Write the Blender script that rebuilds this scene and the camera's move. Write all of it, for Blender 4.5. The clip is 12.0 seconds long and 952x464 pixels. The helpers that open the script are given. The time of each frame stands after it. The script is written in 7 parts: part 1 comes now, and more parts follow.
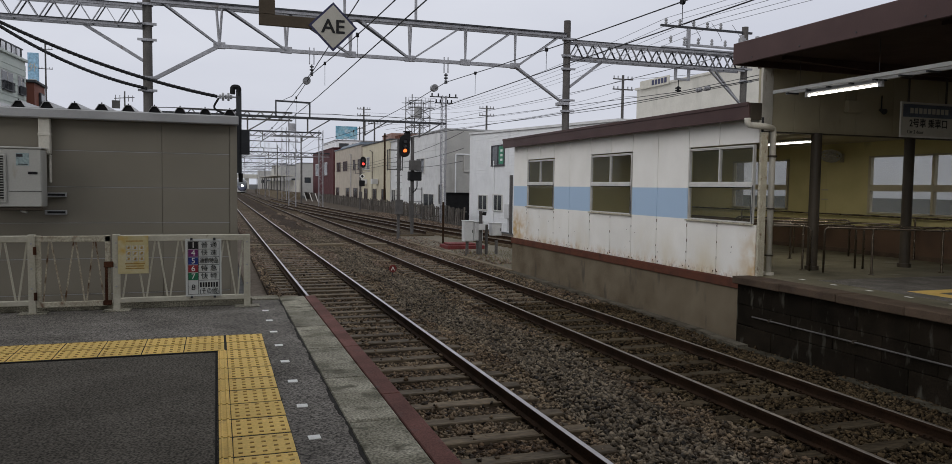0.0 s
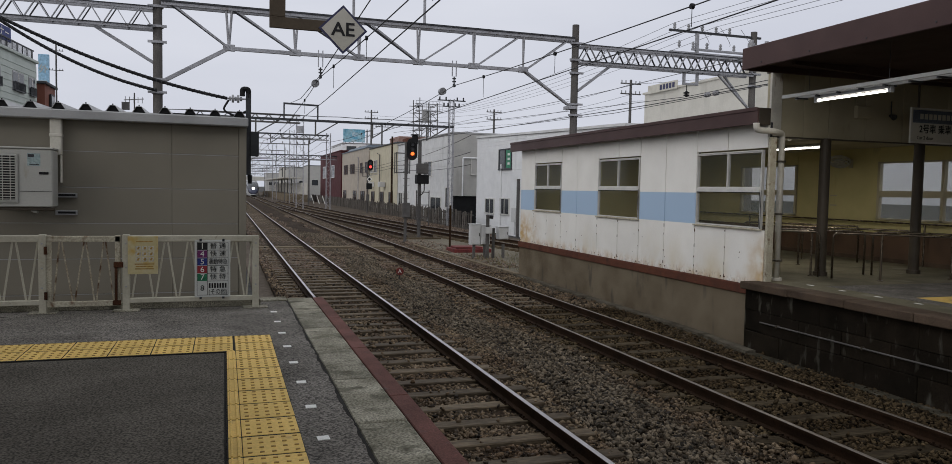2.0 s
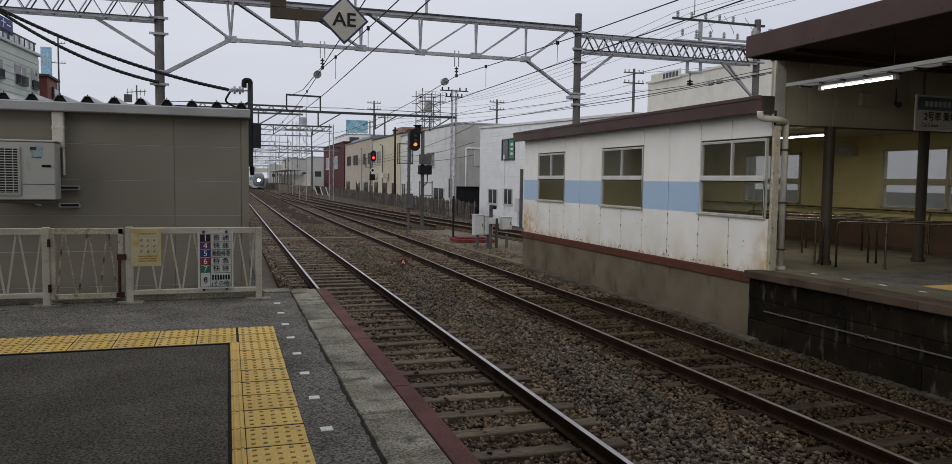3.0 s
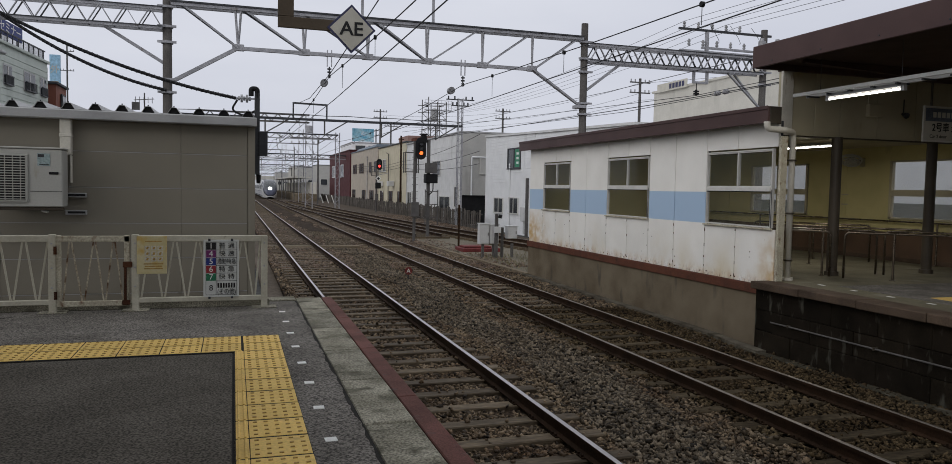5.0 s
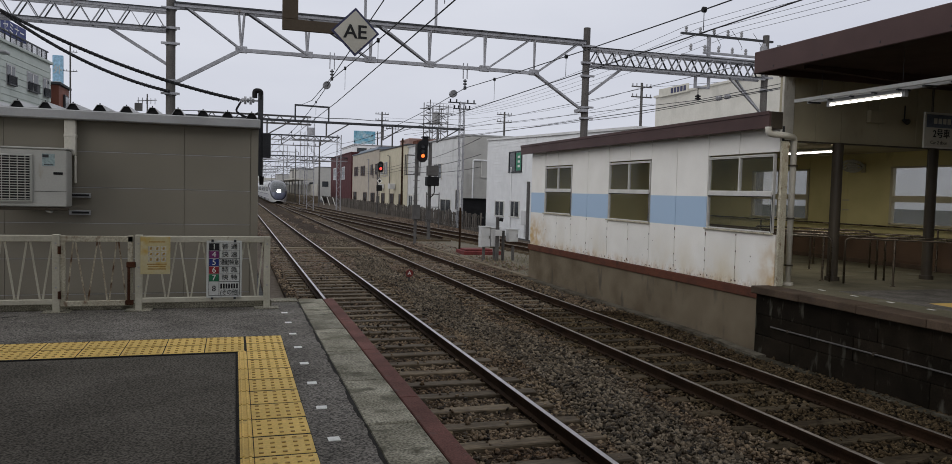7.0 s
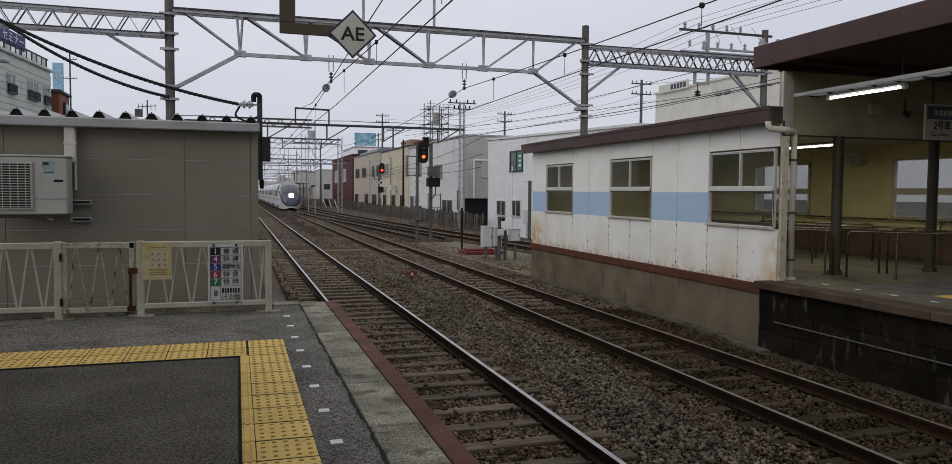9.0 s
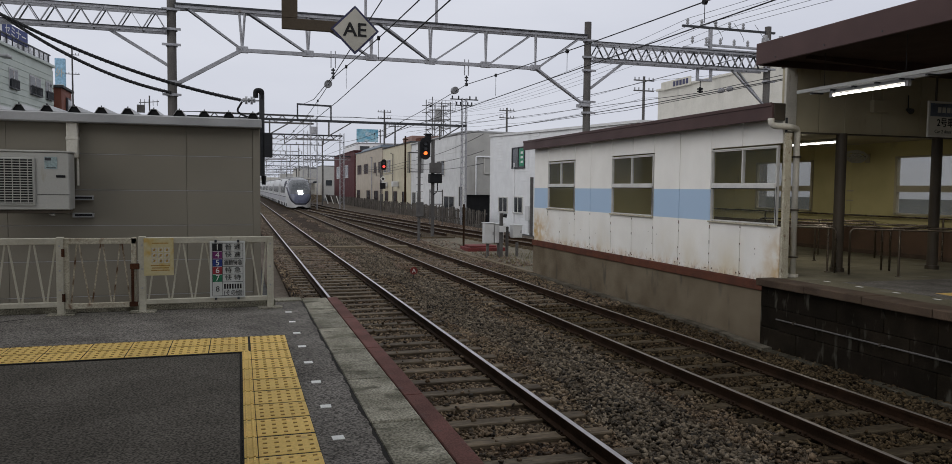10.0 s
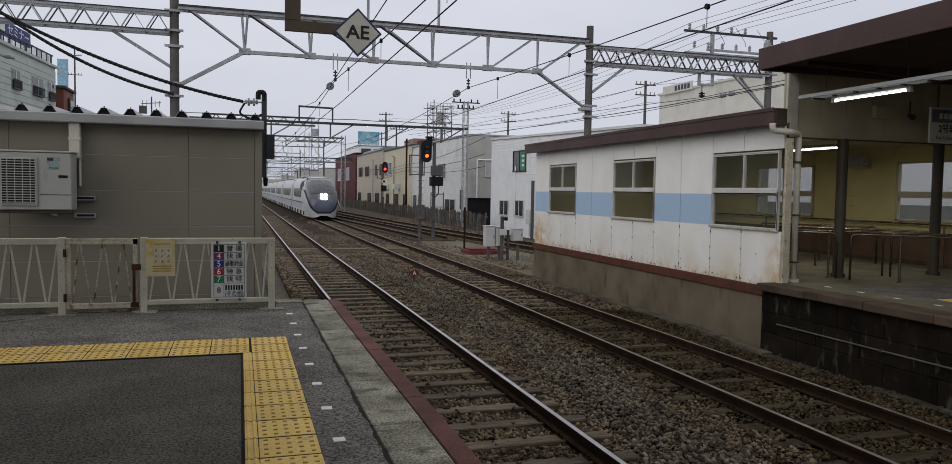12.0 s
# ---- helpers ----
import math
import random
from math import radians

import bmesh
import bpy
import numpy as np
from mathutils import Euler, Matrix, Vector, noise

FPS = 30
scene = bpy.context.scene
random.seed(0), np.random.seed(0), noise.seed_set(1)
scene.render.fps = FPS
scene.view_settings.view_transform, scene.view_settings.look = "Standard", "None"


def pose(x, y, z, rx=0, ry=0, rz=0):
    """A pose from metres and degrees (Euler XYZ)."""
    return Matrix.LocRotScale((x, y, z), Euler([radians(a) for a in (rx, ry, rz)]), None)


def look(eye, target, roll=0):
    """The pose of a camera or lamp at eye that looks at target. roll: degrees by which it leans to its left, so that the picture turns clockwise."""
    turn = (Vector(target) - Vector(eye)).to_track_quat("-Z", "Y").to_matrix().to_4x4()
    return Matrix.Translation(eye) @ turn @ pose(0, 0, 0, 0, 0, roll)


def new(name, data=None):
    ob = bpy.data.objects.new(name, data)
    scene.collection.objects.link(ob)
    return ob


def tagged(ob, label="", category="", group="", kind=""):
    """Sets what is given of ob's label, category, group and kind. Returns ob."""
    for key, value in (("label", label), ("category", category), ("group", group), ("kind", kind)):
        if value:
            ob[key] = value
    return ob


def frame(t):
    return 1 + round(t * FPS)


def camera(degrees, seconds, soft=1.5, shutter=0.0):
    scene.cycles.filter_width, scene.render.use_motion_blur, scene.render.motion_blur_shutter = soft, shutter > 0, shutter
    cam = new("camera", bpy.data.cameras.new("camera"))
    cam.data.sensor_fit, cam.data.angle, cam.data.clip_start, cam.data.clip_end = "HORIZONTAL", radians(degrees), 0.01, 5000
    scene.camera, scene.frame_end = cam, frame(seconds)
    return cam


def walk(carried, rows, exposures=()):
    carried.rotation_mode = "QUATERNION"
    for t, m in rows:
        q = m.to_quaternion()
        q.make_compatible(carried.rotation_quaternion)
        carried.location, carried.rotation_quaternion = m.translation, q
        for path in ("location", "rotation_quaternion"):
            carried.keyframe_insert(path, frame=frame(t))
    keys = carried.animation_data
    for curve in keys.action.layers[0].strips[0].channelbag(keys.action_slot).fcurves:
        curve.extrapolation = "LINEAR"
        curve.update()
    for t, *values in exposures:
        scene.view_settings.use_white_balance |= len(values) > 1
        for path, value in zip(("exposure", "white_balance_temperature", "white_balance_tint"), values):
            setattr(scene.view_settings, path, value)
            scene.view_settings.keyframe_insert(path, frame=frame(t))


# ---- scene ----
# Camera on the near platform, handheld. World: x to the right across the tracks from the near rail,
# y along the tracks, z up from the rail tops.
cam = camera(64.338, 12.0, soft=0.65)
PATH = [
    (0, pose(-1.923, 0.005, 2.482, 86.557, -0.768, -18.919)),
    (0.5, pose(-1.921, 0.002, 2.479, 86.703, -0.801, -18.655)),
    (1, pose(-1.930, 0.003, 2.476, 86.650, -1.053, -18.537)),
    (1.5, pose(-1.943, -0.009, 2.474, 86.714, -1.161, -18.475)),
    (2, pose(-1.943, 0.004, 2.475, 86.823, -1.145, -18.407)),
    (2.5, pose(-1.933, -0.002, 2.476, 86.498, -0.923, -18.228)),
    (3, pose(-1.931, 0.013, 2.473, 86.096, -0.807, -18.157)),
    (5, pose(-1.931, 0.033, 2.479, 86.750, -1.090, -17.738)),
    (5.5, pose(-1.949, 0.004, 2.478, 86.632, -1.261, -17.654)),
    (6, pose(-1.948, -0.000, 2.478, 86.915, -1.245, -17.574)),
    (6.5, pose(-1.949, 0.001, 2.478, 86.922, -1.278, -17.775)),
    (7, pose(-1.955, -0.001, 2.477, 86.982, -1.477, -17.663)),
    (9, pose(-1.936, -0.000, 2.478, 86.977, -0.469, -17.533)),
    (9.5, pose(-1.943, 0.005, 2.476, 86.905, -0.522, -17.334)),
    (10, pose(-1.936, 0.005, 2.477, 86.710, -0.589, -17.390)),
    (10.5, pose(-1.943, 0.002, 2.474, 86.939, -0.680, -17.406)),
    (11, pose(-1.948, -0.000, 2.479, 87.089, -0.801, -17.516)),
    (11.5, pose(-1.949, 0.004, 2.477, 87.102, -0.993, -17.491)),
    (12, pose(-1.946, 0.003, 2.475, 86.945, -0.967, -17.323)),
]

walk(cam, PATH, [(0, 0.0), (12, 0.0)])

# ---- light: bright overcast sky, brighter towards the zenith ----
def overcast():
    w = bpy.data.worlds.new("overcast_sky")
    scene.world = w
    w.use_nodes = True
    nt = w.node_tree
    nt.nodes.clear()
    out = nt.nodes.new("ShaderNodeOutputWorld")
    bg = nt.nodes.new("ShaderNodeBackground")
    co = nt.nodes.new("ShaderNodeTexCoord")
    sep = nt.nodes.new("ShaderNodeSeparateXYZ")
    ramp = nt.nodes.new("ShaderNodeValToRGB")
    e = ramp.color_ramp.elements
    e[0].position, e[0].color = 0.0, (0.615, 0.64, 0.712, 1)
    e[1].position, e[1].color = 1.0, (0.95, 0.97, 1.0, 1)
    for at, c in ((0.10, (0.655, 0.675, 0.753, 1)), (0.30, (0.69, 0.71, 0.789, 1)), (0.55, (0.82, 0.84, 0.902, 1))):
        k = e.new(at)
        k.color = c
    cloud = nt.nodes.new("ShaderNodeTexNoise")
    cloud.inputs["Scale"].default_value = 2.2
    cloud.inputs["Detail"].default_value = 5
    mp = nt.nodes.new("ShaderNodeMapping")
    mp.inputs["Scale"].default_value = (1, 1, 4)
    mul = nt.nodes.new("ShaderNodeMix")
    mul.data_type, mul.blend_type = "RGBA", "MULTIPLY"
    mul.inputs[0].default_value = 1.0
    cr = nt.nodes.new("ShaderNodeValToRGB")
    cr.color_ramp.elements[0].position, cr.color_ramp.elements[0].color = 0.3, (0.90, 0.91, 0.93, 1)
    cr.color_ramp.elements[1].position, cr.color_ramp.elements[1].color = 0.75, (1.05, 1.05, 1.04, 1)
    ln = nt.links.new
    ln(co.outputs["Generated"], sep.inputs[0])
    ln(sep.outputs["Z"], ramp.inputs[0])
    ln(co.outputs["Generated"], mp.inputs[0])
    ln(mp.outputs[0], cloud.inputs["Vector"])
    ln(cloud.outputs["Fac"], cr.inputs[0])
    ln(ramp.outputs[0], mul.inputs[6])
    ln(cr.outputs[0], mul.inputs[7])
    ln(mul.outputs[2], bg.inputs["Color"])
    bg.inputs["Strength"].default_value = 1.0
    ln(bg.outputs[0], out.inputs[0])


overcast()
sun_data = bpy.data.lights.new("veiled_sun", "SUN")
sun_data.energy, sun_data.angle, sun_data.color = 0.75, radians(40), (1.0, 0.97, 0.93)
sun = new("veiled_sun", sun_data)
sun.matrix_world = look((-20, -8, 12), (6, 10, 0))

# ---- materials ----
def surf(name, c1, c2=None, rough=0.7, metal=0.0, scale=3.0, grain=40.0, bump=0.15, stain=None, stain_scale=1.5,
         stain_at=0.6, streak=1.0, rnd=0.0, island=0.0, coat=0.0, stretch=(1, 1, 1), grain_amount=0.35, depth=0.004, crisp=0.25):
    """Two-scale surface: broad patches c1..c2, fine grain, optional stains (drawn out downwards by streak)."""
    m = bpy.data.materials.new(name)
    m.use_nodes = True
    nt = m.node_tree
    n, ln = nt.nodes, nt.links.new
    b = n["Principled BSDF"]
    co = n.new("ShaderNodeTexCoord")
    mp = n.new("ShaderNodeMapping")
    mp.inputs["Scale"].default_value = stretch
    src = co.outputs["Object"]
    if rnd:
        # alike pieces each take another patch of the pattern
        sh = n.new("ShaderNodeVectorMath")
        ln(src, sh.inputs[0])
        ln(n.new("ShaderNodeObjectInfo").outputs["Location"], sh.inputs[1])
        src = sh.outputs[0]
    ln(src, mp.inputs[0])
    c2 = c2 or tuple(v * 0.75 for v in c1)

    def noise_tex(sc, detail, src):
        t = n.new("ShaderNodeTexNoise")
        t.inputs["Scale"].default_value, t.inputs["Detail"].default_value = sc, detail
        ln(src, t.inputs["Vector"])
        return t

    def mix(kind, fac, a, c):
        x = n.new("ShaderNodeMix")
        x.data_type, x.blend_type = "RGBA", kind
        for slot, v in ((0, fac), (6, a), (7, c)):
            if isinstance(v, (float, int)):
                x.inputs[slot].default_value = v
            elif isinstance(v, tuple):
                x.inputs[slot].default_value = (*v, 1)
            else:
                ln(v, x.inputs[slot])
        return x.outputs[2]

    def band(src, lo, hi):
        r = n.new("ShaderNodeMapRange")
        r.inputs["From Min"].default_value, r.inputs["From Max"].default_value = lo, hi
        ln(src, r.inputs["Value"])
        return r.outputs[0]

    broad = noise_tex(scale, 4, mp.outputs[0])
    fine = noise_tex(grain, 3, mp.outputs[0])
    col = mix("MIX", band(broad.outputs["Fac"], 0.35, 0.68), c1, c2)
    g = n.new("ShaderNodeMapRange")
    g.inputs["From Min"].default_value, g.inputs["From Max"].default_value = 0.5 - crisp, 0.5 + crisp
    g.inputs["To Min"].default_value, g.inputs["To Max"].default_value = 1 - grain_amount, 1 + grain_amount
    ln(fine.outputs["Fac"], g.inputs["Value"])
    col = mix("MULTIPLY", 1.0, col, g.outputs[0])
    if rnd or island:
        pick = n.new("ShaderNodeObjectInfo").outputs["Random"] if rnd else n.new("ShaderNodeNewGeometry").outputs["Random Per Island"]
        k = rnd or island
        r = n.new("ShaderNodeMapRange")
        r.inputs["To Min"].default_value, r.inputs["To Max"].default_value = 1 - k, 1 + k
        ln(pick, r.inputs["Value"])
        col = mix("MULTIPLY", 1.0, col, r.outputs[0])
    if stain:
        m2 = n.new("ShaderNodeMapping")
        m2.inputs["Scale"].default_value = (1, 1, 1 / streak)
        ln(src, m2.inputs[0])
        st = noise_tex(stain_scale, 6, m2.outputs[0])
        col = mix("MIX", band(st.outputs["Fac"], stain_at, stain_at + 0.14), col, stain)
    ln(col, b.inputs["Base Color"])
    rr = n.new("ShaderNodeMapRange")
    rr.inputs["To Min"].default_value, rr.inputs["To Max"].default_value = max(0.02, rough - 0.12), min(1, rough + 0.12)
    ln(broad.outputs["Fac"], rr.inputs["Value"])
    ln(rr.outputs[0], b.inputs["Roughness"])
    b.inputs["Metallic"].default_value = metal
    b.inputs["Specular IOR Level"].default_value = 0.10 if rough >= 0.75 else 0.22 if rough >= 0.5 else 0.4
    b.inputs["Coat Weight"].default_value = coat
    if bump:
        bp = n.new("ShaderNodeBump")
        bp.inputs["Strength"].default_value, bp.inputs["Distance"].default_value = bump, depth
        ln(fine.outputs["Fac"], bp.inputs["Height"])
        ln(bp.outputs[0], b.inputs["Normal"])
    return m


def chippings(m, cell, low, high):
    """Adds the stone chips of an asphalt surface: each chip of the pattern takes its own brightness."""
    nt = m.node_tree
    n, ln = nt.nodes, nt.links.new
    b = n["Principled BSDF"]
    col = b.inputs["Base Color"].links[0].from_socket
    vo = n.new("ShaderNodeTexVoronoi")
    vo.inputs["Scale"].default_value = cell
    ln(n.new("ShaderNodeTexCoord").outputs["Object"], vo.inputs["Vector"])
    sep = n.new("ShaderNodeSeparateColor")
    ln(vo.outputs["Color"], sep.inputs[0])
    ramp = n.new("ShaderNodeValToRGB")
    e = ramp.color_ramp.elements
    e[0].position, e[0].color = 0.0, (low, low, low, 1)
    e[1].position, e[1].color = 1.0, (high, high, high * 0.96, 1)
    for at, v in ((0.60, 0.5 * (low + 1.0)), (0.90, 1.05)):
        e.new(at).color = (v, v, v, 1)
    x = n.new("ShaderNodeMix")
    x.data_type, x.blend_type = "RGBA", "MULTIPLY"
    x.inputs[0].default_value = 1.0
    ln(col, x.inputs[6])
    ln(ramp.outputs[0], x.inputs[7])
    ln(x.outputs[2], b.inputs["Base Color"])
    return m


def glow(name, color, strength):
    m = bpy.data.materials.new(name)
    m.use_nodes = True
    b = m.node_tree.nodes["Principled BSDF"]
    b.inputs["Base Color"].default_value = (*color, 1)
    b.inputs["Emission Color"].default_value = (*color, 1)
    b.inputs["Emission Strength"].default_value = strength
    return m


def glass_mat(name, tint=(0.8, 0.85, 0.82), rough=0.02, alpha=0.25):
    m = bpy.data.materials.new(name)
    m.use_nodes = True
    b = m.node_tree.nodes["Principled BSDF"]
    b.inputs["Base Color"].default_value = (*tint, 1)
    b.inputs["Roughness"].default_value = rough
    b.inputs["Alpha"].default_value = alpha
    b.inputs["Specular IOR Level"].default_value = 0.5
    return m


def banded_panel():
    """White painted steel wall panel: pale blue stripe, rust creeping up from the foot."""
    m = surf("white_panel_paint", (0.85, 0.825, 0.775), (0.78, 0.755, 0.705), rough=0.5, scale=1.3, grain=90, bump=0.03, grain_amount=0.04,
             stain=(0.42, 0.30, 0.17), stain_scale=12.0, stain_at=0.735, streak=1.5, rnd=0.03)
    nt = m.node_tree
    n, ln = nt.nodes, nt.links.new
    b = n["Principled BSDF"]
    col = b.inputs["Base Color"].links[0].from_socket
    co = n.new("ShaderNodeTexCoord")
    sep = n.new("ShaderNodeSeparateXYZ")
    ln(co.outputs["Object"], sep.inputs[0])

    def step(lo, hi, src):
        r = n.new("ShaderNodeMapRange")
        r.inputs["From Min"].default_value, r.inputs["From Max"].default_value = lo, hi
        ln(src, r.inputs["Value"])
        return r.outputs[0]

    def maths(op, a, c):
        x = n.new("ShaderNodeMath")
        x.operation = op
        for slot, v in ((0, a), (1, c)):
            if isinstance(v, float):
                x.inputs[slot].default_value = v
            else:
                ln(v, x.inputs[slot])
        return x.outputs[0]

    def mix(fac, a, c):
        x = n.new("ShaderNodeMix")
        x.data_type = "RGBA"
        ln(fac, x.inputs[0])
        ln(a, x.inputs[6])
        x.inputs[7].default_value = (*c, 1)
        return x.outputs[2]

    z = sep.outputs["Z"]
    stripe = maths("MULTIPLY", step(1.875, 1.885, z), step(2.515, 2.505, z))
    col = mix(stripe, col, (0.40, 0.53, 0.69))
    for sc, top, thr, tint in ((1.3, 1.75, 0.56, (0.66, 0.56, 0.37)), (5.0, 1.10, 0.56, (0.52, 0.35, 0.16)), (26.0, 1.0, 0.60, (0.20, 0.10, 0.05))):
        mp = n.new("ShaderNodeMapping")
        mp.inputs["Scale"].default_value = (1, 1, 0.55)
        ln(co.outputs["Object"], mp.inputs[0])
        t = n.new("ShaderNodeTexNoise")
        t.inputs["Scale"].default_value, t.inputs["Detail"].default_value = sc, 5
        ln(mp.outputs[0], t.inputs["Vector"])
        fac = maths("MULTIPLY", step(top, 0.85, z), step(thr - 0.1, thr + 0.2, t.outputs["Fac"]))
        col = mix(maths("MULTIPLY", fac, 0.85), col, tint)
    # yellowed ends of the wall
    ends = maths("MAXIMUM", step(21.2, 22.6, sep.outputs["Y"]), step(11.75, 11.1, sep.outputs["Y"]))
    t = n.new("ShaderNodeTexNoise")
    t.inputs["Scale"].default_value, t.inputs["Detail"].default_value = 5.0, 5
    ln(co.outputs["Object"], t.inputs["Vector"])
    fac = maths("MULTIPLY", maths("MULTIPLY", ends, step(1.9, 1.3, z)), step(0.3, 0.62, t.outputs["Fac"]))
    col = mix(fac, col, (0.55, 0.36, 0.15))
    ln(col, b.inputs["Base Color"])
    return m


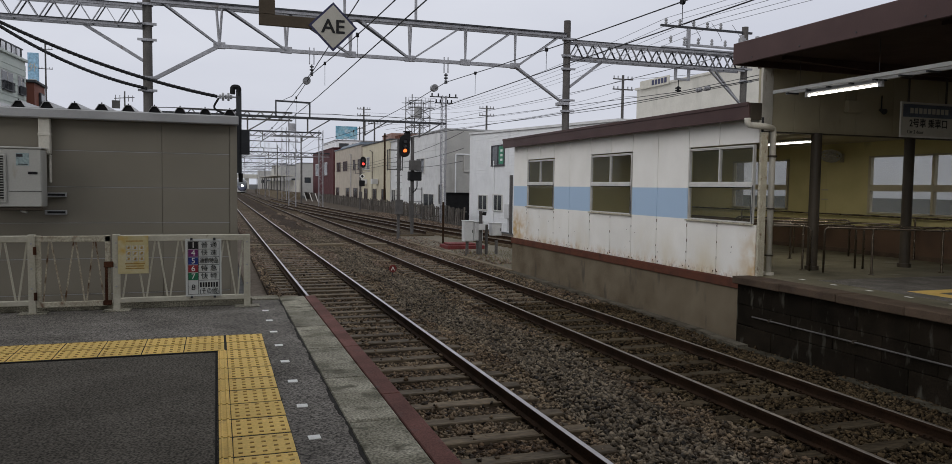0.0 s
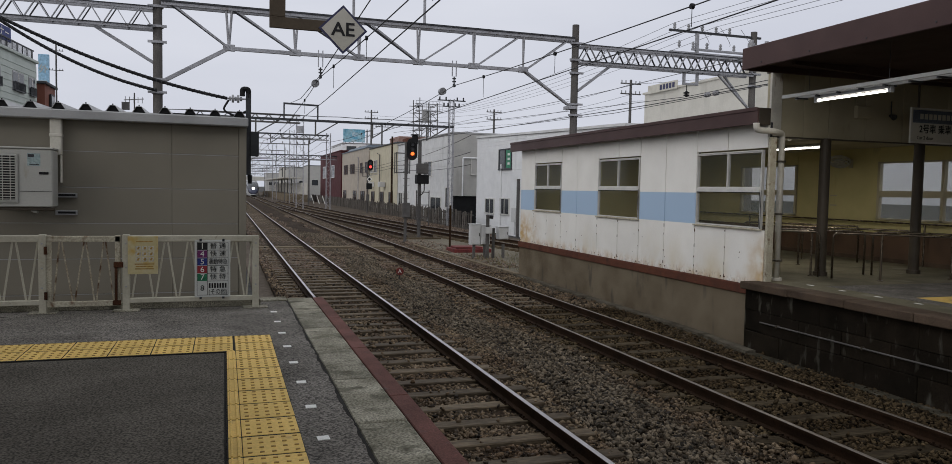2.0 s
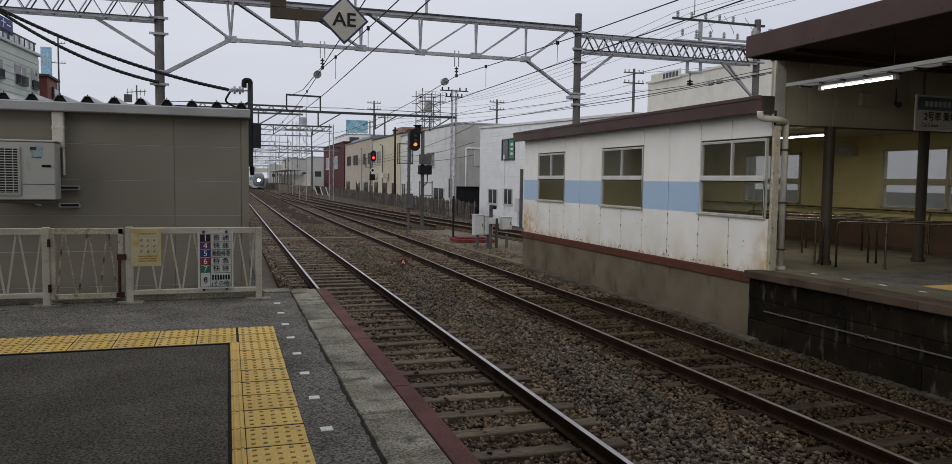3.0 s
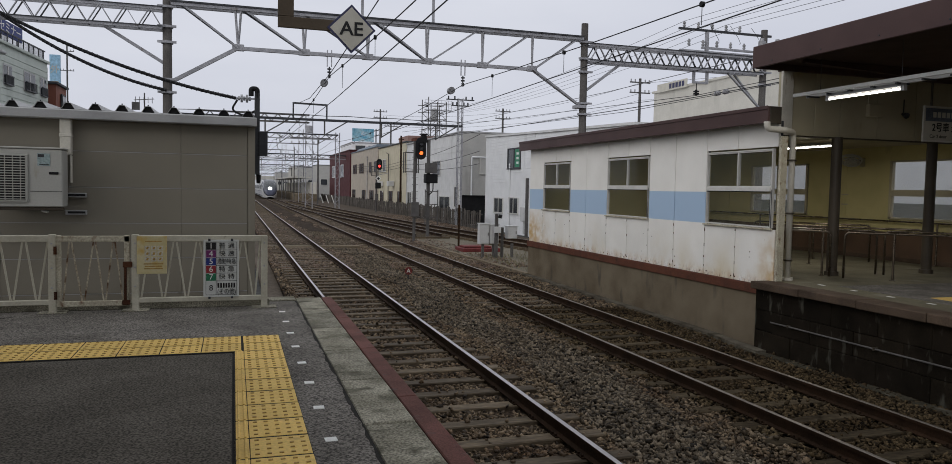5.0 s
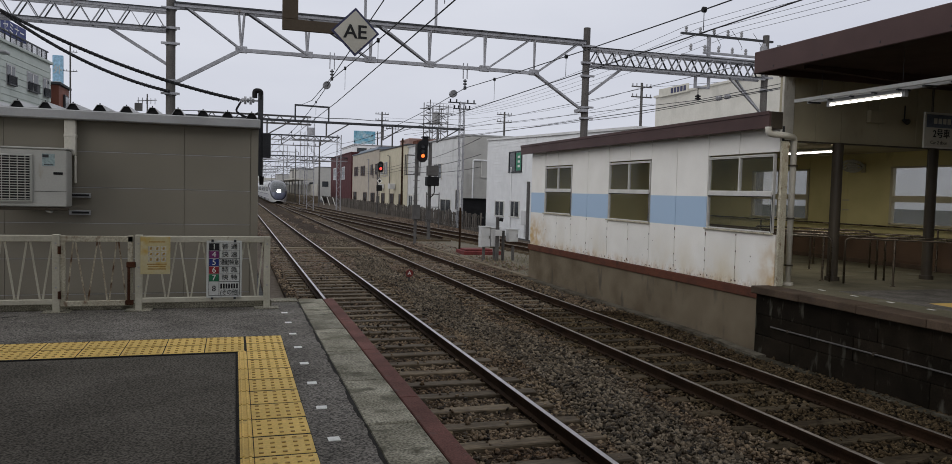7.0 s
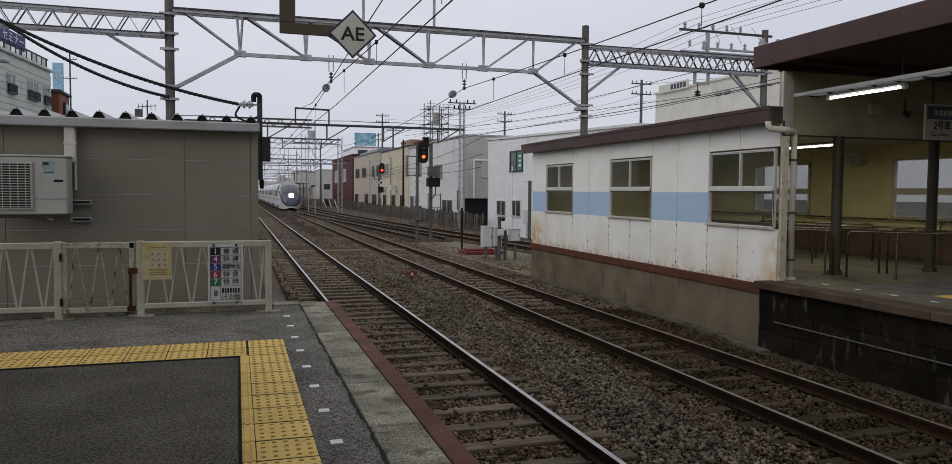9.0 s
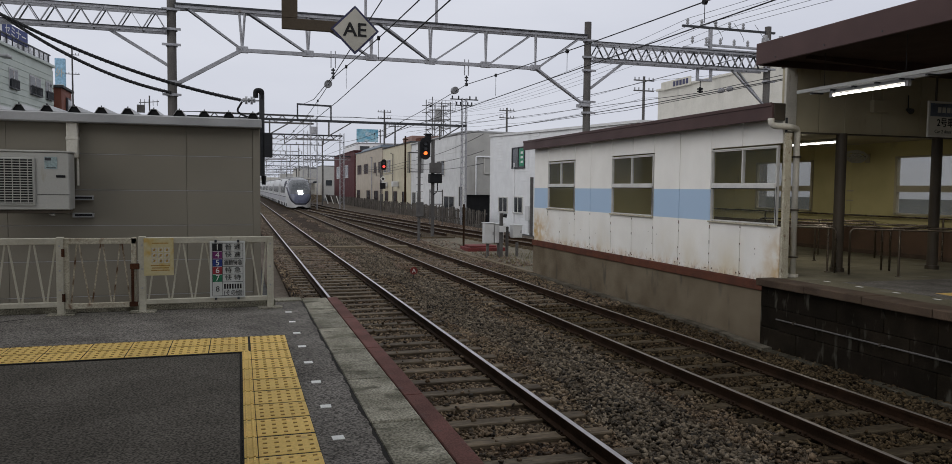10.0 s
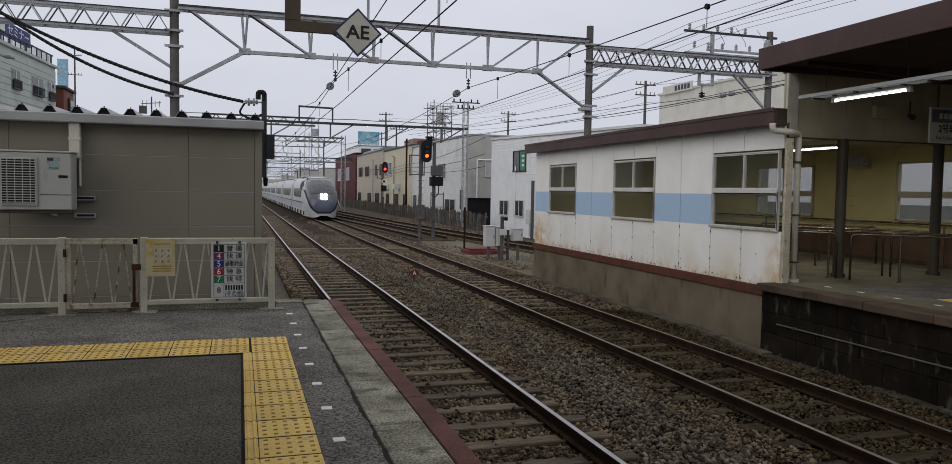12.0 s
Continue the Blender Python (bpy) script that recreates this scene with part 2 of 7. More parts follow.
M = dict(
    asphalt=chippings(surf("worn_asphalt", (0.232, 0.213, 0.190), (0.142, 0.130, 0.114), rough=0.85, scale=2.2, grain=75, bump=0.35, grain_amount=0.65, depth=0.006, crisp=0.13,
                           stain=(0.24, 0.225, 0.20), stain_scale=5, stain_at=0.66), 58, 0.55, 4.2),
    # repaired asphalt, its colour darkened also for the canopy's shadow
    asphalt_inner=chippings(surf("patched_shaded_asphalt", (0.144, 0.129, 0.107), (0.098, 0.088, 0.072), rough=0.88, scale=1.6, grain=75, bump=0.35, grain_amount=0.60, depth=0.006, crisp=0.13), 62, 0.58, 4.0),
    slab=surf("edge_concrete", (0.290, 0.272, 0.216), (0.136, 0.127, 0.095), rough=0.85, scale=3.2, grain=70, bump=0.6, rnd=0.18, grain_amount=0.5, crisp=0.16, stain=(0.090, 0.084, 0.060), stain_scale=6.0, stain_at=0.54),
    red_edge=surf("red_oxide_edge", (0.150, 0.064, 0.052), (0.098, 0.046, 0.038), rough=0.75, scale=3, grain=90, bump=0.4, stain=(0.10, 0.07, 0.065), stain_scale=7, rnd=0.08),
    tactile=surf("yellow_tactile", (0.72, 0.495, 0.140), (0.62, 0.42, 0.118), rough=0.65, scale=3, grain=60, bump=0.2, rnd=0.09, grain_amount=0.15, stain=(0.47, 0.32, 0.11), stain_scale=9, stain_at=0.60),
    # studs darkened for wear and for their own small shadows
    stud=surf("worn_shaded_stud", (0.40, 0.26, 0.085), (0.31, 0.20, 0.07), rough=0.7, grain=60, bump=0.1),
    joint=surf("dark_joint", (0.03, 0.028, 0.025), rough=0.9, grain=80),
    white_mark=surf("white_mark", (0.80, 0.80, 0.77), (0.68, 0.68, 0.65), rough=0.6, grain=80, grain_amount=0.12),
    concrete=surf("stained_concrete", (0.190, 0.155, 0.108), (0.122, 0.095, 0.063), rough=0.9, scale=1.2, grain=70, bump=0.4, stain=(0.075, 0.068, 0.055), stain_scale=2.5, stain_at=0.58, streak=3),
    block=surf("dark_block", (0.019, 0.014, 0.009), (0.009, 0.007, 0.004), rough=0.92, scale=2.0, grain=60, bump=0.5, rnd=0.25, stain=(0.075, 0.07, 0.055), stain_scale=7, stain_at=0.60, streak=3),
    ballast=surf("ballast", (0.046, 0.031, 0.020), (0.024, 0.016, 0.010), rough=0.95, scale=0.8, grain=26, bump=1.0, grain_amount=0.8, depth=0.03),
    stone=surf("ballast_stone", (0.140, 0.104, 0.066), (0.074, 0.046, 0.026), rough=0.72, scale=0.8, grain=60, bump=0.3, island=0.9),
    # dirty ballast, its colour darkened further for the shade of the canopies
    dark_stone=surf("dirty_shaded_ballast_stone", (0.080, 0.058, 0.032), (0.029, 0.018, 0.009), rough=0.9, scale=0.8, grain=60, bump=0.3, island=0.9),
    far_stone=surf("rusty_ballast_stone", (0.165, 0.125, 0.092), (0.088, 0.056, 0.038), rough=0.72, scale=0.5, grain=60, bump=0.3, island=0.6),
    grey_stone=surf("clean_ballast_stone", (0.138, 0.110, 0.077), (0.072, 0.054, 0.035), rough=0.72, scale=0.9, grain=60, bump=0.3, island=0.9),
    sleeper=surf("weathered_sleeper", (0.118, 0.090, 0.057), (0.062, 0.045, 0.028), rough=0.74, scale=4, grain=30, bump=0.7, rnd=0.3, stretch=(0.25, 1, 1), grain_amount=0.5, depth=0.01),
    # the same sleepers with the shade between the platforms put into the colour
    dark_sleeper=surf("shaded_sleeper", (0.068, 0.052, 0.032), (0.036, 0.026, 0.015), rough=0.92, scale=4, grain=30, bump=0.7, rnd=0.3, stretch=(0.25, 1, 1), grain_amount=0.5, depth=0.01),
    pale_gutter=surf("dusty_strip", (0.135, 0.12, 0.092), (0.075, 0.064, 0.047), rough=0.95, scale=2.5, grain=40, bump=0.6, stain=(0.05, 0.043, 0.03), stain_scale=3, stain_at=0.56),
    dirty_gutter=surf("mossy_gutter", (0.070, 0.062, 0.044), (0.036, 0.032, 0.022), rough=0.95, scale=2.5, grain=40, bump=0.6, stain=(0.11, 0.10, 0.08), stain_scale=4, stain_at=0.6),
    rail_side=surf("rusty_rail", (0.036, 0.019, 0.010), (0.019, 0.011, 0.006), rough=0.85, scale=3, grain=60, bump=0.3),
    rail_top=surf("polished_rail_head", (0.50, 0.485, 0.49), (0.38, 0.365, 0.365), rough=0.36, metal=1.0, scale=2, grain=60, bump=0.02, grain_amount=0.06),
    rail_dull=surf("dull_rail_head", (0.25, 0.22, 0.19), (0.18, 0.15, 0.125), rough=0.45, metal=0.8, scale=2, grain=60, bump=0.05, grain_amount=0.1),
    earth=surf("trackside_earth", (0.105, 0.085, 0.066), (0.07, 0.055, 0.042), rough=0.95, scale=0.3, grain=9, bump=0.8, depth=0.03),
    road=surf("town_ground", (0.07, 0.07, 0.068), (0.05, 0.05, 0.048), rough=0.95, scale=0.05, grain=3, bump=0.2),
    siding=surf("grey_siding", (0.218, 0.198, 0.157), (0.193, 0.175, 0.138), rough=0.55, scale=1.2, grain=120, bump=0.06, grain_amount=0.05),
    gutter=surf("grey_metal_trim", (0.36, 0.36, 0.36), (0.29, 0.29, 0.29), rough=0.45, scale=2, grain=60, bump=0.03, grain_amount=0.05),
    black=surf("black_rubber", (0.012, 0.012, 0.013), rough=0.7, grain=60, bump=0.1),
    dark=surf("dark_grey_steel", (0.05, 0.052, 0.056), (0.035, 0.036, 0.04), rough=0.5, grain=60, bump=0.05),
    ac=surf("ivory_enamel", (0.43, 0.425, 0.39), (0.38, 0.375, 0.345), rough=0.45, scale=2, grain=50, bump=0.02, grain_amount=0.05, stain=(0.30, 0.27, 0.20), stain_scale=6, stain_at=0.68, streak=3),
    pipe=surf("painted_pipe", (0.60, 0.57, 0.50), (0.50, 0.475, 0.41), rough=0.5, scale=3, grain=40, bump=0.03, grain_amount=0.08, stain=(0.25, 0.19, 0.12), stain_scale=9, stain_at=0.66, streak=4),
    fence=surf("chipped_white_paint", (0.50, 0.475, 0.385), (0.41, 0.385, 0.305), rough=0.55, scale=4, grain=50, bump=0.15, grain_amount=0.1, stain=(0.13, 0.07, 0.035), stain_scale=14, stain_at=0.66, streak=2),
    rusty=surf("rusted_white_paint", (0.47, 0.44, 0.34), (0.37, 0.33, 0.25), rough=0.65, scale=5, grain=50, bump=0.2, stain=(0.14, 0.07, 0.035), stain_scale=16, stain_at=0.60, streak=2),
    panel=banded_panel(),
    brown=surf("brown_fascia", (0.080, 0.046, 0.042), (0.062, 0.036, 0.034), rough=0.5, scale=1.2, grain=60, bump=0.04, grain_amount=0.08),
    brown_dark=surf("brown_canopy_sheet", (0.060, 0.034, 0.028), (0.045, 0.026, 0.022), rough=0.7, scale=2, grain=60, bump=0.06),
    sill=surf("rust_red_sill", (0.125, 0.048, 0.030), (0.085, 0.038, 0.027), rough=0.8, scale=3, grain=50, bump=0.3, stain=(0.06, 0.035, 0.025), stain_scale=8),
    frame=surf("aluminium_frame", (0.60, 0.585, 0.55), (0.50, 0.485, 0.45), rough=0.4, metal=0.0, scale=4, grain=50, bump=0.03, grain_amount=0.08),
    glass=glass_mat("window_glass", (0.10, 0.11, 0.09), 0.03, 0.14),
    dark_glass=surf("dark_window", (0.030, 0.034, 0.038), (0.045, 0.05, 0.055), rough=0.08, scale=0.6, grain=3, bump=0, grain_amount=0.1),
    cream=surf("cream_wall", (0.52, 0.455, 0.22), (0.45, 0.395, 0.19), rough=0.6, scale=1.5, grain=70, bump=0.04, grain_amount=0.05, stain=(0.33, 0.28, 0.17), stain_scale=3, stain_at=0.66, streak=3),
    header=surf("aged_cream_panel", (0.43, 0.385, 0.27), (0.35, 0.31, 0.215), rough=0.6, scale=1.0, grain=70, bump=0.04, grain_amount=0.05, stain=(0.24, 0.20, 0.14), stain_scale=4, stain_at=0.66, streak=4),
    dado=surf("brown_dado", (0.115, 0.070, 0.045), (0.085, 0.052, 0.035), rough=0.6, scale=2, grain=50, bump=0.05),
    floor=surf("dusty_platform_floor", (0.165, 0.148, 0.100), (0.105, 0.094, 0.064), rough=0.8, scale=1.2, grain=60, bump=0.2, stain=(0.20, 0.185, 0.14), stain_scale=2.0, stain_at=0.6),
    lip=surf("platform_lip", (0.105, 0.074, 0.052), (0.06, 0.043, 0.031), rough=0.85, scale=2, grain=70, bump=0.4, stain=(0.08, 0.06, 0.05), stain_scale=5, rnd=0.1),
    column=surf("grey_brown_column", (0.062, 0.050, 0.036), (0.042, 0.034, 0.025), rough=0.5, scale=2, grain=50, bump=0.02, grain_amount=0.08),
    steel=surf("galvanised_steel", (0.36, 0.36, 0.38), (0.26, 0.26, 0.275), rough=0.5, metal=0.15, scale=3, grain=30, bump=0.05, stain=(0.16, 0.13, 0.11), stain_scale=5, stain_at=0.64),
    stainless=surf("stainless_rail", (0.15, 0.12, 0.09), (0.10, 0.08, 0.06), rough=0.28, metal=0.85, scale=4, grain=60, bump=0.02, grain_amount=0.06),
    pole=surf("concrete_pole", (0.125, 0.117, 0.11), (0.095, 0.088, 0.083), rough=0.85, scale=2, grain=50, bump=0.2, stain=(0.085, 0.08, 0.075), stain_scale=3, streak=5),
    far_pole=surf("weathered_pole", (0.12, 0.115, 0.11), (0.085, 0.08, 0.078), rough=0.85, grain=20, grain_amount=0.12),
    wire=surf("wire_black", (0.03, 0.03, 0.032), rough=0.6, grain=60, bump=0),
    insul=surf("porcelain", (0.30, 0.30, 0.31), (0.22, 0.22, 0.23), rough=0.25, grain=40, bump=0),
    sign_white=surf("sign_white", (0.50, 0.475, 0.41), (0.44, 0.42, 0.36), rough=0.45, scale=3, grain=50, bump=0.02, grain_amount=0.04, stain=(0.40, 0.36, 0.27), stain_scale=5, stain_at=0.66, streak=3),
    navy=surf("navy_sign", (0.030, 0.030, 0.085), (0.025, 0.026, 0.07), rough=0.4, grain=50, bump=0.02),
    sign_brown=surf("brown_bracket", (0.085, 0.064, 0.043), (0.068, 0.052, 0.035), rough=0.55, grain=50, bump=0.03, grain_amount=0.1),
    ink=surf("black_ink", (0.02, 0.02, 0.02), rough=0.5, grain=50, bump=0),
    tube=glow("tube_light", (1.0, 0.96, 0.88), 7.0),
)

# ---- mesh helpers ----
LOC = {}


def thing(name, label, category, loc=(0, 0, 0), group="", kind=""):
    ob = new(name)
    ob.location = loc
    LOC[ob.name] = Vector(loc)
    return tagged(ob, label, category, group, kind)


def part(name, bm, material, parent=None, label="", smooth=False):
    """Links a bmesh, in world coordinates, as one mesh object under a thing or a part."""
    me = bpy.data.meshes.new(name)
    bmesh.ops.recalc_face_normals(bm, faces=bm.faces)
    bm.to_mesh(me)
    bm.free()
    if smooth:
        me.polygons.foreach_set("use_smooth", [True] * len(me.polygons))
    me.materials.append(M[material] if isinstance(material, str) else material)
    ob = new(name, me)
    if parent is not None:
        ob.parent = parent
        if parent.name in LOC:
            ob.matrix_parent_inverse = Matrix.Translation(-LOC[parent.name])
    if label:
        ob["label"] = label
    return ob


def piece(name, me, m, parent):
    """One more piece on shared mesh data, posed in world coordinates."""
    ob = new(name, me)
    ob.parent = parent
    if parent.name in LOC:
        ob.matrix_parent_inverse = Matrix.Translation(-LOC[parent.name])
    ob.matrix_basis = m
    return ob


def data(name, bm, material):
    me = bpy.data.meshes.new(name)
    bmesh.ops.recalc_face_normals(bm, faces=bm.faces)
    bm.to_mesh(me)
    bm.free()
    me.materials.append(M[material])
    return me


def B():
    return bmesh.new()


def bx(bm, x0, x1, y0, y1, z0, z1, bevel=0.0):
    m = Matrix.Translation(((x0 + x1) / 2, (y0 + y1) / 2, (z0 + z1) / 2)) @ Matrix.Diagonal((abs(x1 - x0), abs(y1 - y0), abs(z1 - z0), 1))
    vs = bmesh.ops.create_cube(bm, size=1, matrix=m)["verts"]
    if bevel:
        es = list({e for v in vs for e in v.link_edges})
        bmesh.ops.bevel(bm, geom=es, offset=bevel, segments=1, affect="EDGES", profile=0.5)
    return bm


def aim(a, b):
    a, b = Vector(a), Vector(b)
    return Matrix.Translation((a + b) / 2) @ (b - a).to_track_quat("Z", "Y").to_matrix().to_4x4(), (b - a).length


def rod(bm, a, b, r, seg=8, r2=None):
    m, length = aim(a, b)
    bmesh.ops.create_cone(bm, cap_ends=True, segments=seg, radius1=r, radius2=r if r2 is None else r2, depth=length, matrix=m)
    return bm


def bar(bm, a, b, w, h=None):
    m, length = aim(a, b)
    bmesh.ops.create_cube(bm, size=1, matrix=m @ Matrix.Diagonal((w, h or w, length, 1)))
    return bm


def prism(bm, pts, axis, lo, hi):
    """A flat outline in the two other axes, drawn out along axis."""
    def at(p, d):
        return {"x": (d, p[0], p[1]), "y": (p[0], d, p[1]), "z": (p[0], p[1], d)}[axis]
    a = [bm.verts.new(at(p, lo)) for p in pts]
    b = [bm.verts.new(at(p, hi)) for p in pts]
    bm.faces.new(a)
    bm.faces.new(b[::-1])
    for i in range(len(pts)):
        j = (i + 1) % len(pts)
        bm.faces.new((a[i], b[i], b[j], a[j]))
    return bm


def path_rod(bm, pts, r, seg=8):
    """A round bar along a bent line, with rings at the bends."""
    pts = [Vector(p) for p in pts]
    rings, last, q = [], None, None
    for i, p in enumerate(pts):
        d = (pts[min(i + 1, len(pts) - 1)] - pts[max(i - 1, 0)]).normalized()
        q = d.to_track_quat("Z", "Y") if last is None else last.rotation_difference(d) @ q
        last = d
        rings.append([bm.verts.new(p + q @ Vector((r * math.cos(a), r * math.sin(a), 0))) for a in [2 * math.pi * k / seg for k in range(seg)]])
    for a, b in zip(rings, rings[1:]):
        for k in range(seg):
            bm.faces.new((a[k], a[(k + 1) % seg], b[(k + 1) % seg], b[k]))
    bm.faces.new(rings[0][::-1])
    bm.faces.new(rings[-1])
    return bm


def arc(pts, steps=5, r=0.1):
    """Rounds the corners of a line."""
    out = [Vector(pts[0])]
    for a, b, c in zip(pts, pts[1:], pts[2:]):
        a, b, c = Vector(a), Vector(b), Vector(c)
        p, q = b + (a - b).normalized() * r, b + (c - b).normalized() * r
        for k in range(steps + 1):
            t = k / steps
            out.append(p * (1 - t) ** 2 + b * 2 * t * (1 - t) + q * t * t)
    out.append(Vector(pts[-1]))
    return out


def disc(bm, c, axis, r, h, seg=12):
    c, d = Vector(c), Vector(axis).normalized() * h / 2
    return rod(bm, c - d, c + d, r, seg)


def lettering(name, text, size, m, material, parent, label="", depth=0.002, width=None, bold=0.0):
    """Words as a mesh, centred on the pose m (reading in its xy plane)."""
    cu = bpy.data.curves.new(name, "FONT")
    cu.body, cu.size, cu.align_x, cu.align_y, cu.extrude = text, size, "CENTER", "CENTER", depth
    cu.offset = bold
    tmp = bpy.data.objects.new(name, cu)
    scene.collection.objects.link(tmp)
    bpy.context.view_layer.update()
    me = bpy.data.meshes.new_from_object(tmp.evaluated_get(bpy.context.evaluated_depsgraph_get()))
    bpy.data.objects.remove(tmp)
    if width and len(me.vertices):
        xs = [v.co.x for v in me.vertices]
        k = width / max(1e-6, max(xs) - min(xs))
        for v in me.vertices:
            v.co.x *= k
    me.transform(m)
    me.name = name
    me.materials.clear()
    me.materials.append(M[material])
    ob = new(name, me)
    ob.parent = parent
    if parent.name in LOC:
        ob.matrix_parent_inverse = Matrix.Translation(-LOC[parent.name])
    if label:
        ob["label"] = label
    return ob


def facing(x, y, z, rz=0):
    """A pose whose xy plane stands upright and looks towards -y, turned by rz."""
    return pose(x, y, z, 90, 0, rz)

# ---- ground, ballast and tracks ----
PZ = 1.14          # near platform top
DZ = 0.94          # far platform top
T1, T2, T2Z = 0.7175, 4.765, -0.05   # centre lines of the two main tracks

tagged(part("ground", bx(B(), -1500, 1500, -1500, 2500, -1.2, -0.42), "road"), "flat dark town ground under the railway", "ground", kind="structure")
tagged(part("trackside_bed", bx(B(), -1.2, 14.3, -40, 400, -0.9, -0.30), "earth"), "dusty brown earth formation beside the rails", "ground", kind="structure")
b = B()
prism(b, [(-0.74, -0.5), (-0.74, -0.20), (2.6, -0.205), (3.0, -0.25), (6.1, -0.265), (6.5, -0.31), (6.6, -0.5)], "y", -40, 400)
tagged(part("ballast_bed", b, "ballast"), "brown-grey crushed stone ballast under the tracks", "ballast", kind="structure")


def rail_profile(x):
    return [(x - 0.062, -0.153), (x + 0.062, -0.153), (x + 0.062, -0.14), (x + 0.012, -0.125), (x + 0.010, -0.045), (x + 0.034, -0.038), (x + 0.034, -0.004), (x - 0.034, -0.004), (x - 0.034, -0.038), (x - 0.010, -0.045), (x - 0.012, -0.125), (x - 0.062, -0.14)]


def bent_rail(name, pts, parent, head="rail_dull", dz=0.0):
    """A rail drawn along a line of (x, y)."""
    def sweep(prof):
        bm, rings = B(), []
        for i, (x, y) in enumerate(pts):
            a, c = pts[max(i - 1, 0)], pts[min(i + 1, len(pts) - 1)]
            d = Vector((c[0] - a[0], c[1] - a[1], 0)).normalized()
            nrm = Vector((d.y, -d.x, 0))
            rings.append([bm.verts.new(Vector((x, y, z + dz)) + nrm * u) for u, z in prof])
        for p, q in zip(rings, rings[1:]):
            for k in range(len(prof)):
                bm.faces.new((p[k], p[(k + 1) % len(prof)], q[(k + 1) % len(prof)], q[k]))
        bm.faces.new(rings[0])
        bm.faces.new(rings[-1][::-1])
        return bm
    r = part(name, sweep(rail_profile(0)), "rail_side", parent)
    part("rail_head", sweep([(-0.028, -0.0035), (0.028, -0.0035), (0.022, 0.0), (-0.022, 0.0)]), head, r, "worn bright running surface")
    return r


def sleeper_mesh(material):
    b = bx(B(), -1.18, 1.18, -0.105, 0.105, -0.29, -0.155, 0.012)
    return data("sleeper", b, material)


def plate_mesh():
    b = B()
    bx(b, -0.10, 0.10, -0.075, 0.075, -0.155, -0.140)
    for sx in (-0.085, 0.085):
        rod(b, (sx, 0.04, -0.14), (sx, 0.04, -0.115), 0.014, 6)
        rod(b, (sx, -0.04, -0.14), (sx, -0.04, -0.115), 0.014, 6)
    return data("tie_plate", b, "rail_side")


SLEEPER, SHADED_SLEEPER, PLATE = sleeper_mesh("sleeper"), sleeper_mesh("dark_sleeper"), plate_mesh()


def straight_track(name, label, cx, near_end, far_end, head, dz):
    t = thing(name, label, "railway track", (cx, near_end, -0.2), "main tracks", "structure")
    for x in (cx - 0.7175, cx + 0.7175):
        bent_rail("rail", [(x, near_end), (x, 10), (x, 60), (x, far_end)], t, head, dz)
    n = 0
    y = near_end
    rest = B()
    while y < 230:
        j = random.uniform(-0.03, 0.03)
        if 1.0 < y < 75:
            s = piece("sleeper", SHADED_SLEEPER if dz < 0 and y < 16 else SLEEPER, pose(cx + random.uniform(-0.04, 0.04), y + j, dz + random.uniform(-0.006, 0.004), 0, 0, random.uniform(-0.8, 0.8)), t)
            if y < 26:
                for x in (cx - 0.7175, cx + 0.7175):
                    piece("tie_plate", PLATE, pose(x, y + j, dz), t)
        else:
            bx(rest, cx - 1.18, cx + 1.18, y - 0.105, y + 0.105, dz - 0.29, dz - 0.155)
        y += 0.64
        n += 1
    tagged(part("far_sleepers", rest, "sleeper", t), kind="stuff")
    return t


straight_track("track_near", "standard-gauge track with bright rails on dark wooden sleepers", T1, -24, 400, "rail_top", 0.0)
straight_track("track_far", "standard-gauge track with dull rails on dark wooden sleepers", T2, -24, 400, "rail_dull", T2Z)


def spline(pts, n=40):
    """A smooth line of (x, y) through a few points, by y."""
    ys = np.linspace(pts[0][1], pts[-1][1], n)
    px, py = np.array([p[0] for p in pts]), np.array([p[1] for p in pts])
    c = np.polyfit(py, px, 3 if len(pts) > 3 else 2)
    return [(float(np.polyval(c, y)), float(y)) for y in ys]


def side_track(name, label, centre, last=None):
    t = thing(name, label, "railway track", (centre[0][0], centre[0][1], -0.2), "side tracks", "structure")
    for s in (-0.7175, 0.7175):
        bent_rail("rail", [(x + s, y) for x, y in centre], t)
    rest = B()
    ys = [p[1] for p in centre]
    xs = [p[0] for p in centre]
    y = min(ys)
    while y < max(ys):
        x = float(np.interp(y, ys, xs))
        bx(rest, x - 1.18, x + 1.18, y - 0.105, y + 0.105, -0.32, -0.158)
        y += 0.64
    tagged(part("sleepers", rest, "sleeper", t), kind="stuff")
    return t


side_track("siding_track", "rusty loop track curving past the picket fence", spline([(13.0, 20), (11.1, 36.7), (9.9, 52), (9.0, 73), (8.0, 100), (7.4, 130)]))
side_track("crossover_track", "rusty crossover leading off the far main track", spline([(8.2, 40), (7.4, 56), (6.2, 74), (5.0, 97)], 24))

